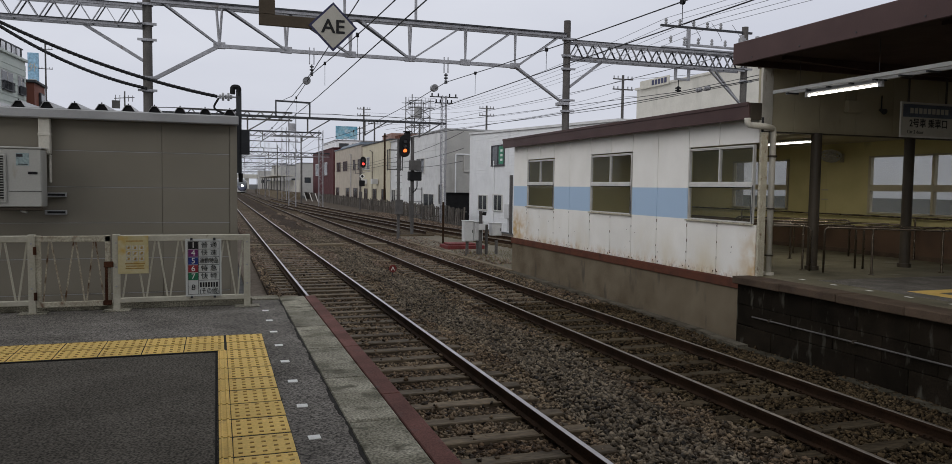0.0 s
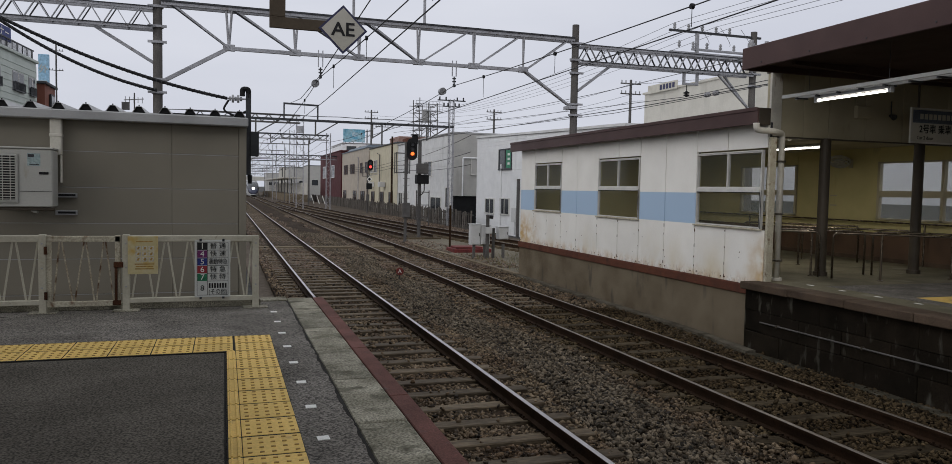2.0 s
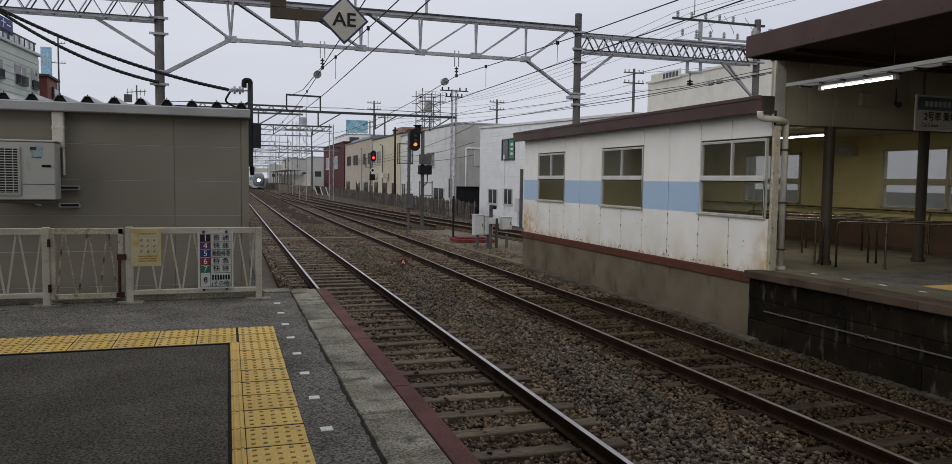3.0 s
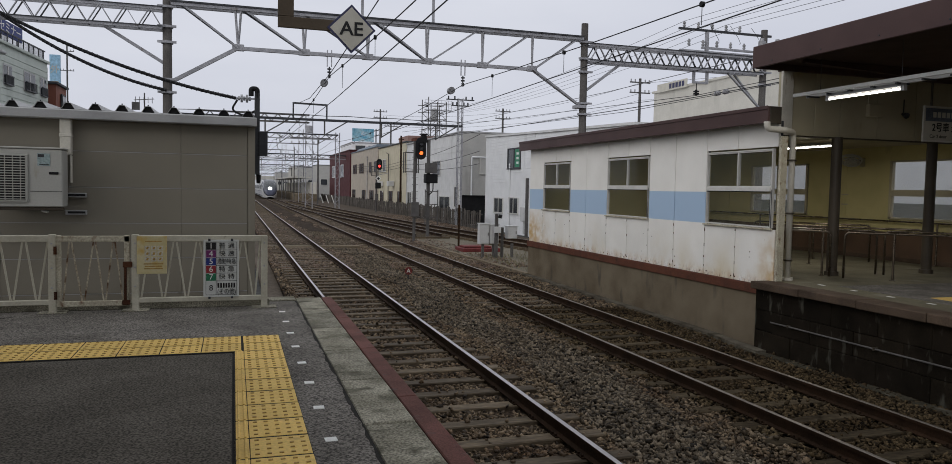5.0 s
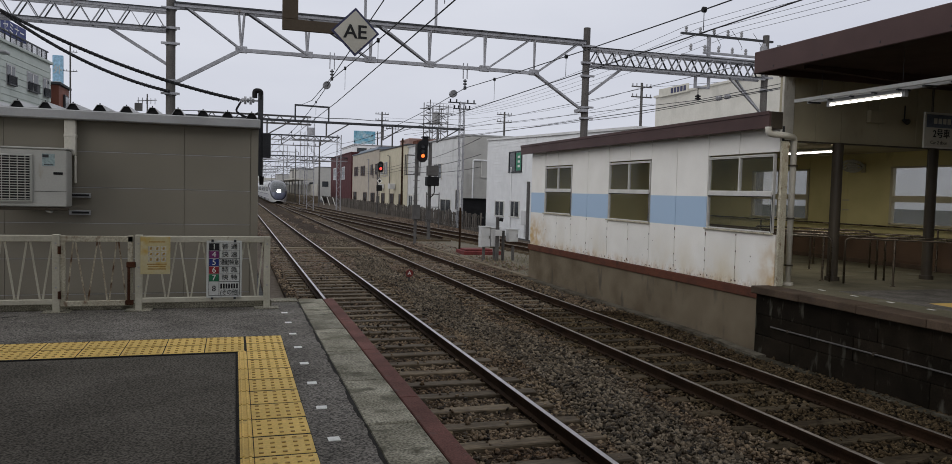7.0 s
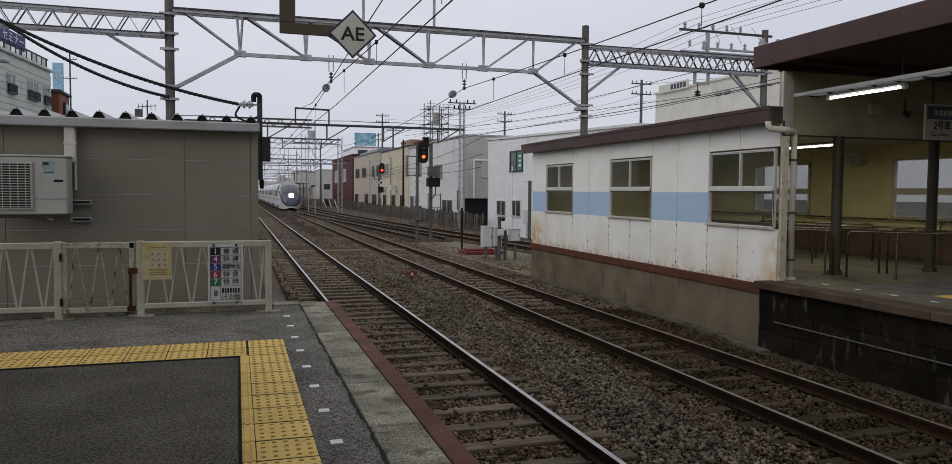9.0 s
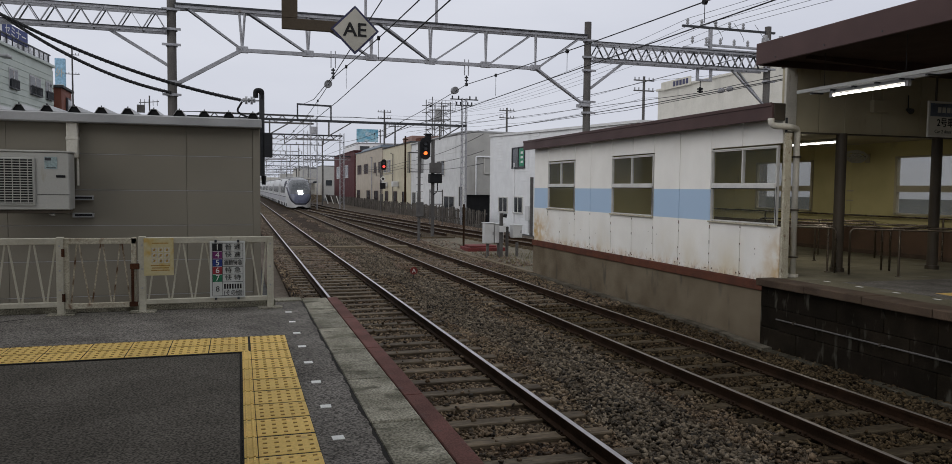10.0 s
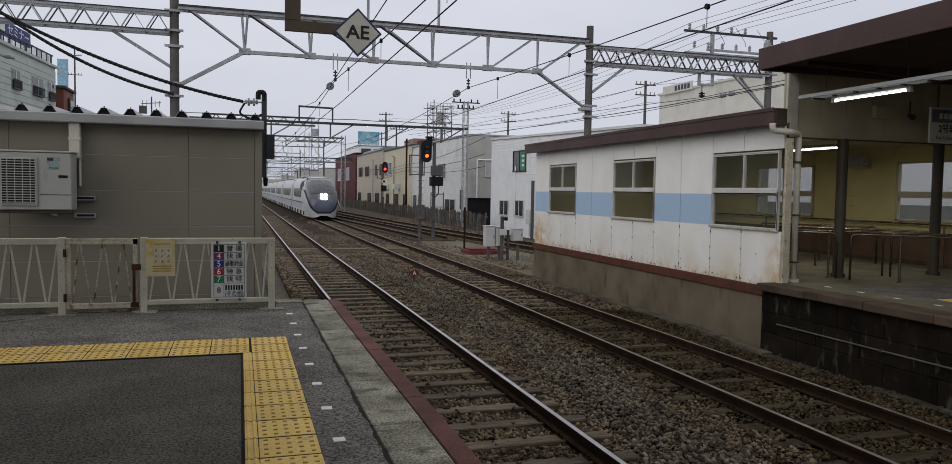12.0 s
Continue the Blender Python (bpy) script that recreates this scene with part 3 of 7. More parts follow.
# ---- loose stones: angular lumps in one mesh ----
def stones(name, label, count, xr, yr, z, size, keep, near_pow=1.0, seed=3, mat="stone"):
    rng = np.random.default_rng(seed)
    cube = np.array([(x, y, q) for x in (-1, 1) for y in (-1, 1) for q in (-1, 1)], float) * 0.58
    tri = np.array([(0, 1, 3), (0, 3, 2), (4, 6, 7), (4, 7, 5), (0, 4, 5), (0, 5, 1), (2, 3, 7), (2, 7, 6), (0, 2, 6), (0, 6, 4), (1, 5, 7), (1, 7, 3)])
    x = rng.uniform(*xr, count)
    y = yr[0] + (yr[1] - yr[0]) * rng.uniform(0, 1, count) ** near_pow
    ok = keep(x, y)
    x, y = x[ok], y[ok]
    n = len(x)
    v = cube[None] + rng.uniform(-0.42, 0.42, (n, 8, 3))
    v *= (rng.uniform(0.65, 1.35, (n, 1, 3)) * np.array((1.0, 1.0, 0.78)) * size * rng.uniform(0.55, 1.25, (n, 1, 1)))
    turn = rng.uniform(0, math.pi, n)
    q = np.stack([np.cos(turn), rng.normal(0, 0.24, n), rng.normal(0, 0.24, n), np.sin(turn)], 1)
    q /= np.linalg.norm(q, axis=1)[:, None]
    a, bq, c, d = q.T
    rot = np.stack([1 - 2 * (c * c + d * d), 2 * (bq * c - d * a), 2 * (bq * d + c * a), 2 * (bq * c + d * a), 1 - 2 * (bq * bq + d * d), 2 * (c * d - bq * a), 2 * (bq * d - c * a), 2 * (c * d + bq * a), 1 - 2 * (bq * bq + c * c)], 1).reshape(n, 3, 3)
    v = np.einsum("nij,nkj->nki", rot, v)
    zz = z(x, y) + rng.uniform(-0.016, 0.022, n)
    v += np.stack([x, y, zz], 1)[:, None, :]
    f = (tri[None] + 8 * np.arange(n)[:, None, None]).reshape(-1, 3)
    me = bpy.data.meshes.new(name)
    me.vertices.add(n * 8)
    me.vertices.foreach_set("co", v.reshape(-1))
    me.loops.add(len(f) * 3)
    me.loops.foreach_set("vertex_index", f.reshape(-1).astype(np.int32))
    me.polygons.add(len(f))
    me.polygons.foreach_set("loop_start", np.arange(0, len(f) * 3, 3, dtype=np.int32))
    me.update(calc_edges=True)
    me.materials.append(M[mat])
    return tagged(new(name, me), label, "ballast", kind="stuff")


def clear_of_track(x, y):
    ok = np.ones(len(x), bool)
    for cx in (T1, T2):
        for r in (-0.7175, 0.7175):
            ok &= abs(x - cx - r) > 0.06
        ph = (y + 24 + 0.32) % 0.64 - 0.32
        spill = (np.sin(x * 913.7 + y * 711.3) * 1000) % 1 < 0.03
        ok &= ~((abs(x - cx) < 1.17) & (abs(ph) < 0.10) & ~spill)
    return ok


def bed_height(x, y):
    low = np.where(abs(x - T1) < 1.2, -0.012, np.where(abs(x - T2) < 1.2, 0.022, 0.0))
    ph = (y + 24 + 0.32) % 0.64 - 0.32
    on_sleeper = (abs(ph) < 0.10) & ((abs(x - T1) < 1.17) | (abs(x - T2) < 1.17))
    low = low + np.where(on_sleeper, 0.055, 0.0)
    return np.interp(x, [2.6, 3.0, 6.1, 6.5], [-0.20, -0.25, -0.262, -0.30]) + 0.015 * np.sin(x * 3.1) * np.sin(y * 0.9) + low


def middle(x, y):
    return abs(x - 2.78 - 0.22 * np.sin(y * 0.7)) < 0.62


def beside(x, y):
    return clear_of_track(x, y) & ~middle(x, y) & ~((x > 8.4) & (y < 42))


stones("ballast_stones", "angular brown ballast stones round the near rails", 46000, (-0.72, 3.75), (3.0, 15), bed_height, 0.031, beside, 1.0, 3)
# darker stones stand in for canopy shade on the far track
stones("sooty_stones", "dirty brown ballast stones below the far platform, darkened for canopy shade", 34000, (3.75, 6.95), (3.0, 16), bed_height, 0.031, beside, 1.0, 13, "dark_stone")
stones("ballast_stones", "angular brown ballast stones between the rails", 42000, (-0.72, 7.2), (12.5, 34), bed_height, 0.037, lambda x, y: beside(x, y) & ((x < 3.75) | (y > 16)), 1.2, 4)
stones("ballast_stones", "angular brown-grey ballast stones further along the tracks", 45000, (-0.7, 14.0), (25, 75), lambda x, y: np.where(x < 6.1, np.interp(x, [2.6, 3.0], [-0.20, -0.25]), -0.29), 0.055, beside, 1.4, 5, "far_stone")
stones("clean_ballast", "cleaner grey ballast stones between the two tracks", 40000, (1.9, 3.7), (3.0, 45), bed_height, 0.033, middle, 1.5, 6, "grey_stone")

b = B()
for i in range(10):
    bx(b, 6.70, 6.90, 2.3 + i * 0.92, 3.2 + i * 0.92, -0.45, -0.25 - random.uniform(0, 0.03), 0.01)
tagged(part("gutter_edge", b, "dirty_gutter"), "worn concrete gutter edge at the platform foot", "gutter", kind="structure")

b = B()
for (xa, ya), (xc, yc) in zip(((7.10, 22.9), (7.06, 18.0), (7.02, 14.0), (6.96, 12.4), (6.84, 11.5)), ((7.06, 18.0), (7.02, 14.0), (6.96, 12.4), (6.84, 11.5), (6.80, 10.9))):
    bar(b, (xa, ya, -0.33), (xc, yc, -0.33), 0.20, 0.20)
tagged(part("plinth_foot", b, "pale_gutter"), "crumbling dirty concrete strip along the plinth foot", "kerb", kind="structure")
kb = (bar(B(), (6.81, 35.68, -0.29), (7.16, 22.75, -0.29), 0.17, 0.17))
tagged(part("track_kerb", kb, "concrete"), "low concrete kerb between the track and the sandy ground", "kerb", kind="structure")
# walkway boards across the tracks further on
b = B()
for x0, x1 in ((-0.6, -0.1), (0.1, 1.32), (1.6, 3.4), (4.2, 5.3)):
    bx(b, x0, x1, 33.2, 33.7, -0.25, -0.12, 0.01)
tagged(part("crossing_slab", b, "concrete"), "pale concrete cable crossing laid over the ballast", "crossing", kind="structure")

# stop marker: a red disc lettered A standing in the ballast
mk = thing("track_marker", "small red round marker lettered A in the ballast", "track marker", (3.01, 21.9, -0.2))
part("post", rod(B(), (3.01, 21.93, -0.3), (3.01, 21.93, -0.02), 0.02), "dark", mk)
M["red"] = surf("red_enamel", (0.17, 0.025, 0.02), (0.13, 0.02, 0.016), rough=0.4, grain=50, bump=0.02)
part("disc", disc(B(), (3.01, 21.9, 0.02), (0, 1, 0), 0.115, 0.02, 20), "red", mk)
lettering("letter", "A", 0.17, facing(3.01, 21.885, 0.02), "white_mark", mk)

# ---- near platform ----
pl = thing("platform_near", "asphalt platform with concrete edge slabs and yellow tactile strip", "platform", (-3, 5, 0), kind="structure")
part("platform_body", bx(B(), -14, -0.90, -30, 9.2, -0.4, PZ - 0.12), "concrete", pl)
part("asphalt", bx(B(), -14, -1.232, -30, 9.0, PZ - 0.12, PZ), "asphalt", pl, "speckled grey asphalt surface")
part("inner_patch", bx(B(), -14, -1.94, -8, 6.262, PZ, PZ + 0.004), "asphalt_inner", pl, "repaired asphalt inside the tactile strip, darkened also for canopy shade")
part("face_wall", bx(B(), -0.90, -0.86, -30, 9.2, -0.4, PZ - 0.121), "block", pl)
SLAB = data("edge_slab", bx(B(), -0.15, 0.15, -0.4935, 0.4935, -0.13, 0.0, 0.009), "slab")
RED = data("edge_strip", bx(B(), -0.063, 0.063, -0.748, 0.748, -0.128, 0.002, 0.006), "red_edge")
y = 9.24
while y > -8:
    piece("edge_slab", SLAB, pose(-1.079, y - 0.5, PZ + random.uniform(-0.003, 0.003), 0, random.uniform(-0.3, 0.3)), pl)
    y -= 1.005
y = 9.24
while y > -8:
    piece("edge_strip", RED, pose(-0.863, y - 0.75, PZ, 0, 0, 0), pl)
    y -= 1.502
part("end_kerb", bx(B(), -14, -1.24, 9.002, 9.24, PZ - 0.3, PZ + 0.02, 0.008), "slab", pl)


def tactile_tile():
    """A 300 mm warning tile: rows of short raised studs."""
    b = bx(B(), -0.1505, 0.1505, -0.147, 0.147, -0.010, 0.006, 0.003)
    for i in range(5):
        for j in range(4):
            x, y = -0.116 + i * 0.058, -0.108 + j * 0.072
            bx(b, x - 0.011, x + 0.011, y - 0.0055, y + 0.0055, 0.005, 0.011)
    for f in b.faces:
        f.material_index = 1 if max(v.co.z for v in f.verts) > 0.0065 else 0
    me = data("tactile_tile", b, "tactile")
    me.materials.append(M["stud"])
    return me


def guide_tile():
    b = bx(B(), -0.033, 0.033, -0.150, 0.150, -0.010, 0.006, 0.003)
    bx(b, 0.010, 0.022, -0.148, 0.148, 0.005, 0.012, 0.002)
    bx(b, -0.022, -0.012, -0.148, 0.148, 0.005, 0.012, 0.002)
    return data("guide_tile", b, "tactile")


strip = thing("tactile_strip", "worn yellow tactile paving tiles turning along the platform edge", "tactile paving", (-1.7, 6.6, PZ), kind="structure")
part("bedding", bx(bx(B(), -1.925, -1.548, -8, 6.94, PZ + 0.0005, PZ + 0.0085), -14, -1.925, 6.29, 6.94, PZ + 0.0005, PZ + 0.0085), "joint", strip)
TILE, GUIDE = tactile_tile(), guide_tile()
y = 6.93 - 0.156
while y > 1.2:
    piece("tactile_tile", TILE, pose(-1.70, y, PZ + 0.005 + random.uniform(-0.001, 0.001), 0, 0, random.uniform(-0.3, 0.3)), strip)
    if y < 6.3:
        piece("guide_tile", GUIDE, pose(-1.886, y, PZ + 0.005), strip)
    y -= 0.3135
for k in range(12):
    for j in range(2):
        piece("tactile_tile", TILE, pose(-2.02 - 0.3075 * k, 6.93 - 0.156 - 0.3135 * j, PZ + 0.005 + random.uniform(-0.001, 0.001), 0, 0, random.uniform(-0.3, 0.3)), strip)
DOT = data("edge_mark", bx(B(), -0.032, 0.032, -0.032, 0.032, 0, 0.003), "white_mark")
marks = thing("edge_marks", "row of small white square marks along the platform edge", "platform marking", (-1.435, 5, PZ), kind="structure")
for k in range(16):
    piece("edge_mark", DOT, pose(-1.438, 8.24 - 0.604 * k, PZ, 0, 0, random.uniform(-3, 3)), marks)
# ragged dark seam where the asphalt meets the slabs
rng = random.Random(21)
seam = B()
row = None
for k in range(240):
    yy = 9.0 - k * 0.05
    w = 0.010 + 0.005 * math.sin(k * 0.31) + 0.004 * math.sin(k * 0.83 + 1) + 0.012 * rng.random() ** 2
    pair = (seam.verts.new((-1.2335 - w, yy, PZ + 0.0015)), seam.verts.new((-1.2300, yy, PZ + 0.0015)))
    if row:
        seam.faces.new((row[0], row[1], pair[1], pair[0]))
    row = pair
part("seam", seam, "joint", pl, "dark ragged seam beside the edge slabs").modifiers.new("sheet", "SOLIDIFY").thickness = 0.001
# crack lines in the asphalt
part("crack", prism(B(), [(-5.2, 7.6), (-4.3, 8.15), (-3.95, 8.42), (-3.97, 8.44), (-4.32, 8.18), (-5.2, 7.64)], "z", PZ, PZ + 0.0015), "joint", pl)
# repair patch under the tactile turn, edged with a dark groove
part("patch_edge", bx(bx(B(), -8, -1.93, 6.262, 6.285, PZ, PZ + 0.002), -1.938, -1.927, 0.5, 6.285, PZ, PZ + 0.002), "joint", pl)

# ---- fence with gate at the platform end ----
FY = 8.6


M["gate_rust"] = surf("flaking_gate_paint", (0.42, 0.38, 0.29), (0.30, 0.25, 0.18), rough=0.75, scale=9, grain=60, bump=0.3, stain=(0.10, 0.055, 0.03), stain_scale=13, stain_at=0.50, streak=1.5)


def zigzag(parent, x0, x1, n, material, w=0.017):
    """Leaning flat bars, in pairs, between bottom and top rails."""
    step = (x1 - x0) / n
    for i in range(n):
        up = i % 2 == 0
        a, c = x0 + i * step + 0.012, x0 + (i + 1) * step - 0.012
        part("slat", bar(B(), (a, FY, 1.27 if up else 1.89), (c, FY, 1.89 if up else 1.27), w, w), material, parent)


def platform_fence():
    f = thing("platform_fence", "low chipped white steel fence with a rusty gate", "fence", (-2.9, FY, PZ))
    for x0, x1, n in ((-5.169, -3.70, 13), (-2.862, -1.6775, 10)):
        part("top_rail", bx(B(), x0 - 0.02, x1 + 0.045, FY - 0.03, FY + 0.03, 1.865, 1.93, 0.005), "fence", f)
        part("bottom_rail", bx(B(), x0 - 0.02, x1 + 0.045, FY - 0.03, FY + 0.03, 1.225, 1.275, 0.005), "fence", f)
        zigzag(f, x0, x0 + n * (0.113 if n == 13 else 0.1145), n, "fence")
    part("slat", bar(B(), (-1.705, FY, 1.27), (-1.652, FY, 1.89), 0.017, 0.017), "fence", f)
    for x, h in ((-3.675, 1.94), (-2.905, 1.94), (-1.61, 1.93)):
        p = part("post", bx(B(), x - 0.034, x + 0.034, FY - 0.034, FY + 0.034, PZ, h, 0.005), "fence", f)
        part("base_plate", bx(B(), x - 0.13, x + 0.13, FY - 0.07, FY + 0.09, PZ, PZ + 0.012, 0.003), "slab", p)
        for z in (1.40, 1.60, 1.85):
            part("bolt", disc(B(), (x, FY - 0.036, z), (0, 1, 0), 0.010, 0.008, 8), "gutter", p)
    g = part("gate", bx(B(), -3.60, -2.96, FY - 0.02, FY + 0.02, 1.865, 1.925, 0.004), "rusty", f, "gate leaf of rust-streaked white steel")
    part("gate_rail", bx(B(), -3.60, -2.96, FY - 0.02, FY + 0.02, 1.20, 1.255, 0.004), "rusty", g)
    for x in (-3.62, -2.985):
        part("gate_stile", bx(B(), x - 0.025, x + 0.025, FY - 0.02, FY + 0.02, 1.20, 1.93, 0.004), "rusty", g)
    feet = (-3.59, -3.513, -3.396, -3.288, -3.197, -3.107, -3.015)
    for k, (a, c) in enumerate(zip(feet, feet[1:])):
        up = k % 2 == 0
        part("gate_slat", bar(B(), (a + 0.008, FY, 1.24 if up else 1.88), (c - 0.008, FY, 1.88 if up else 1.24), 0.014, 0.014), "gate_rust", g)
    M["rust"] = surf("bare_rust", (0.085, 0.035, 0.018), (0.045, 0.02, 0.012), rough=0.9, grain=60, bump=0.5)
    part("gate_latch", bx(bx(bx(B(), -3.02, -2.93, FY - 0.05, FY - 0.02, 1.60, 1.66, 0.006), -3.01, -2.985, FY - 0.05, FY - 0.02, 1.25, 1.6), -3.03, -2.95, FY - 0.05, FY - 0.02, 1.21, 1.26, 0.006), "rust", g, "rusted drop bolt and latch")
    for z in (1.32, 1.78):
        part("hinge", rod(B(), (-3.645, FY - 0.03, z - 0.04), (-3.645, FY - 0.03, z + 0.04), 0.016), "rust", g)
    part("kerb", bx(B(), -5.4, -1.55, FY + 0.10, FY + 0.22, PZ, PZ + 0.075, 0.008), "slab", f)
    return f


platform_fence()

# train-type board hung on the fence
M["type_black"] = M["ink"]
M["type_magenta"] = surf("magenta_panel", (0.20, 0.04, 0.16), rough=0.5, grain=40, bump=0)
M["type_blue"] = surf("blue_panel", (0.03, 0.05, 0.22), rough=0.5, grain=40, bump=0)
M["type_red"] = surf("red_panel", (0.33, 0.04, 0.05), rough=0.5, grain=40, bump=0)
M["type_green"] = surf("green_panel", (0.03, 0.18, 0.09), rough=0.5, grain=40, bump=0)
M["paper"] = surf("sign_plate", (0.56, 0.57, 0.54), (0.50, 0.51, 0.48), rough=0.5, grain=60, bump=0.01, grain_amount=0.04)


def type_board():
    y = FY - 0.055
    t = thing("train_type_sign", "white board listing train types beside coloured numerals, hung on the fence", "sign", (-2.05, y, 1.27))
    x0, x1, z0, z1 = -2.235, -1.875, 1.272, 1.885
    part("board", bx(B(), x0, x1, y, y + 0.012, z0, z1, 0.003), "paper", t)
    rows = [("1", "type_black", "普 通", 0), ("4", "type_magenta", "快 速", 0), ("5", "type_blue", "通勤特急", 0), ("6", "type_red", "特 急", 0), ("7", "type_green", "快 特", 0)]
    h = 0.083
    top = z1 - 0.025
    lines = B()
    for i, (num, colour, word, _) in enumerate(rows):
        z = top - h * (i + 0.5)
        part("colour_panel", bx(B(), x0 + 0.028, x0 + 0.125, y - 0.003, y, z - h / 2 + 0.003, z + h / 2 - 0.003), colour, t)
        lettering("numeral", num, 0.085, facing(x0 + 0.077, y - 0.005, z), "white_mark", t)
        lettering("word", word, 0.066, facing(x0 + 0.235, y - 0.003, z), "ink", t, width=0.19 if len(word) == 4 else 0.16)
        bx(lines, x0 + 0.125, x1 - 0.02, y - 0.002, y, z - h / 2 - 0.002, z - h / 2 + 0.002)
    zb = top - h * 5
    bx(lines, x0 + 0.025, x1 - 0.02, y - 0.002, y, z0 + 0.022, z0 + 0.026)
    bx(lines, x0 + 0.025, x1 - 0.02, y - 0.002, y, top, top + 0.004)
    for x in (x0 + 0.025, x0 + 0.128, x1 - 0.022):
        bx(lines, x - 0.002, x + 0.002, y - 0.002, y, z0 + 0.022, top)
    part("ruling", lines, "ink", t)
    lettering("numeral", "8", 0.085, facing(x0 + 0.077, y - 0.004, (zb + z0) / 2 + 0.01), "ink", t)
    b = B()
    for k in range(7):
        bx(b, x0 + 0.142 + k * 0.027, x0 + 0.160 + k * 0.027, y - 0.002, y, zb - 0.075, zb - 0.022)
    part("name_bars", b, "ink", t)
    lettering("word", "(その他)", 0.07, facing(x0 + 0.235, y - 0.003, zb - 0.118), "ink", t, width=0.185)
    b = B()
    for x in (x0 + 0.06, x1 - 0.07):
        bx(b, x - 0.012, x + 0.012, y - 0.006, y + 0.03, z1 - 0.014, z1 + 0.012)
        bx(b, x - 0.012, x + 0.012, y - 0.006, y + 0.03, z0 - 0.018, z0 + 0.004)
    part("clip", b, "dark", t)


type_board()
M["poster_yellow"] = surf("faded_yellow_poster", (0.50, 0.42, 0.20), (0.55, 0.50, 0.33), rough=0.5, scale=5, grain=40, bump=0.01, grain_amount=0.05, stain=(0.50, 0.33, 0.08), stain_scale=6, stain_at=0.52)
M["poster_pale"] = surf("poster_pale", (0.55, 0.52, 0.42), rough=0.5, grain=40, bump=0)
M["poster_ink"] = surf("poster_ochre", (0.40, 0.25, 0.07), rough=0.5, grain=40, bump=0)


def notice():
    y = FY - 0.05
    t = thing("notice_poster", "faded yellow notice with rows of small pictograms on the fence", "poster", (-2.74, y, 1.53))
    part("sheet", bx(B(), -2.885, -2.595, y, y + 0.006, 1.53, 1.925, 0.002), "poster_yellow", t)
    for r in range(3):
        for c in range(3):
            x, z = -2.785 + c * 0.062, 1.80 - r * 0.058
            k = part("pictogram", bx(B(), x - 0.026, x + 0.026, y - 0.0025, y, z - 0.024, z + 0.024), "poster_pale", t)
            part("symbol", bx(bx(B(), x - 0.010, x + 0.010, y - 0.0045, y - 0.002, z - 0.012, z + 0.004), x - 0.004, x + 0.014, y - 0.0045, y - 0.002, z + 0.002, z + 0.014), "poster_ink", k)
    for z, w in ((1.87, 0.16), (1.635, 0.19), (1.61, 0.17), (1.585, 0.18)):
        part("text_bar", bx(B(), -2.725 - w / 2, -2.725 + w / 2, y - 0.002, y, z - 0.006, z + 0.006), "poster_ink", t)


notice()

# ---- grey shed beyond the fence ----
SY, SX = 10.5, -1.66


def shed():
    s = thing("equipment_shed", "grey-brown panelled equipment shed with a ribbed metal roof", "shed", (-5, 13, -0.4))
    part("core", bx(B(), -9.0, SX - 0.03, SY + 0.012, SY + 7, -0.4, 3.24), "siding", s)
    xs = [-9.0, -6.6, -4.62, -2.575, -1.755]
    for x0, x1 in zip(xs, xs[1:]):
        z = 3.305
        while z > 0:
            lo = max(-0.4, z - 0.447)
            part("siding_board", bx(B(), x0 + 0.0015, x1 - 0.0015, SY, SY + 0.028, lo + 0.002, z - 0.002, 0.004), "siding", s)
            z -= 0.447
            if z > 0.3:
                # pale strip stands in for light caught along the board's lip
                part("joint_strip", bx(B(), x0 + 0.003, x1 - 0.003, SY - 0.0025, SY + 0.002, z - 0.0045, z + 0.0025), "gutter", s, "pale strip painted as the highlight on a siding joint")
    part("corner_trim", bx(bx(B(), -1.752, SX, SY - 0.006, SY + 0.028, -0.4, 3.27, 0.003), SX - 0.028, SX + 0.002, SY + 0.03, SY + 0.12, -0.4, 3.27, 0.003), "siding", s)
    part("side_wall", bx(B(), SX - 0.028, SX, SY + 0.122, SY + 7, -0.4, 3.24), "siding", s)
    part("gutter", bx(B(), -9.2, SX + 0.02, SY - 0.16, SY - 0.02, 3.235, 3.352, 0.012), "gutter", s, "light grey box gutter")
    part("soffit", bx(B(), -9.2, SX + 0.02, SY - 0.018, SY + 0.2, 3.31, 3.335), "siding", s)
    # folded sheet roof, one sheet with open ribs
    x, prof = -8.95, []
    while x < SX:
        prof += [(x - 0.078, 3.362), (x - 0.030, 3.437), (x + 0.030, 3.437), (x + 0.078, 3.362)]
        x += 0.3
    low = [(px, pz - 0.006) for px, pz in prof[::-1]]
    b = B()
    up = [[b.verts.new((px, yy, pz + (yy - SY) * 0.02)) for px, pz in prof] for yy in (SY - 0.12, SY + 7.2)]
    for i in range(len(prof) - 1):
        b.faces.new((up[0][i], up[0][i + 1], up[1][i + 1], up[1][i]))
    ob = part("ribbed_roof", b, "gutter", s)
    mod = ob.modifiers.new("sheet", "SOLIDIFY")
    mod.thickness = 0.006
    x = -8.95
    while x < SX:
        k = part("rib_stop", prism(B(), [(x - 0.075, 3.365), (x - 0.030, 3.432), (x + 0.030, 3.432), (x + 0.075, 3.365)], "y", SY - 0.10, SY - 0.02), "black", s, "black foam stop closing a roof rib")
        part("rib_bolt", rod(B(), (x, SY - 0.09, 3.43), (x, SY - 0.09, 3.455), 0.008, 6), "dark", k)
        x += 0.3
    return s


shed()


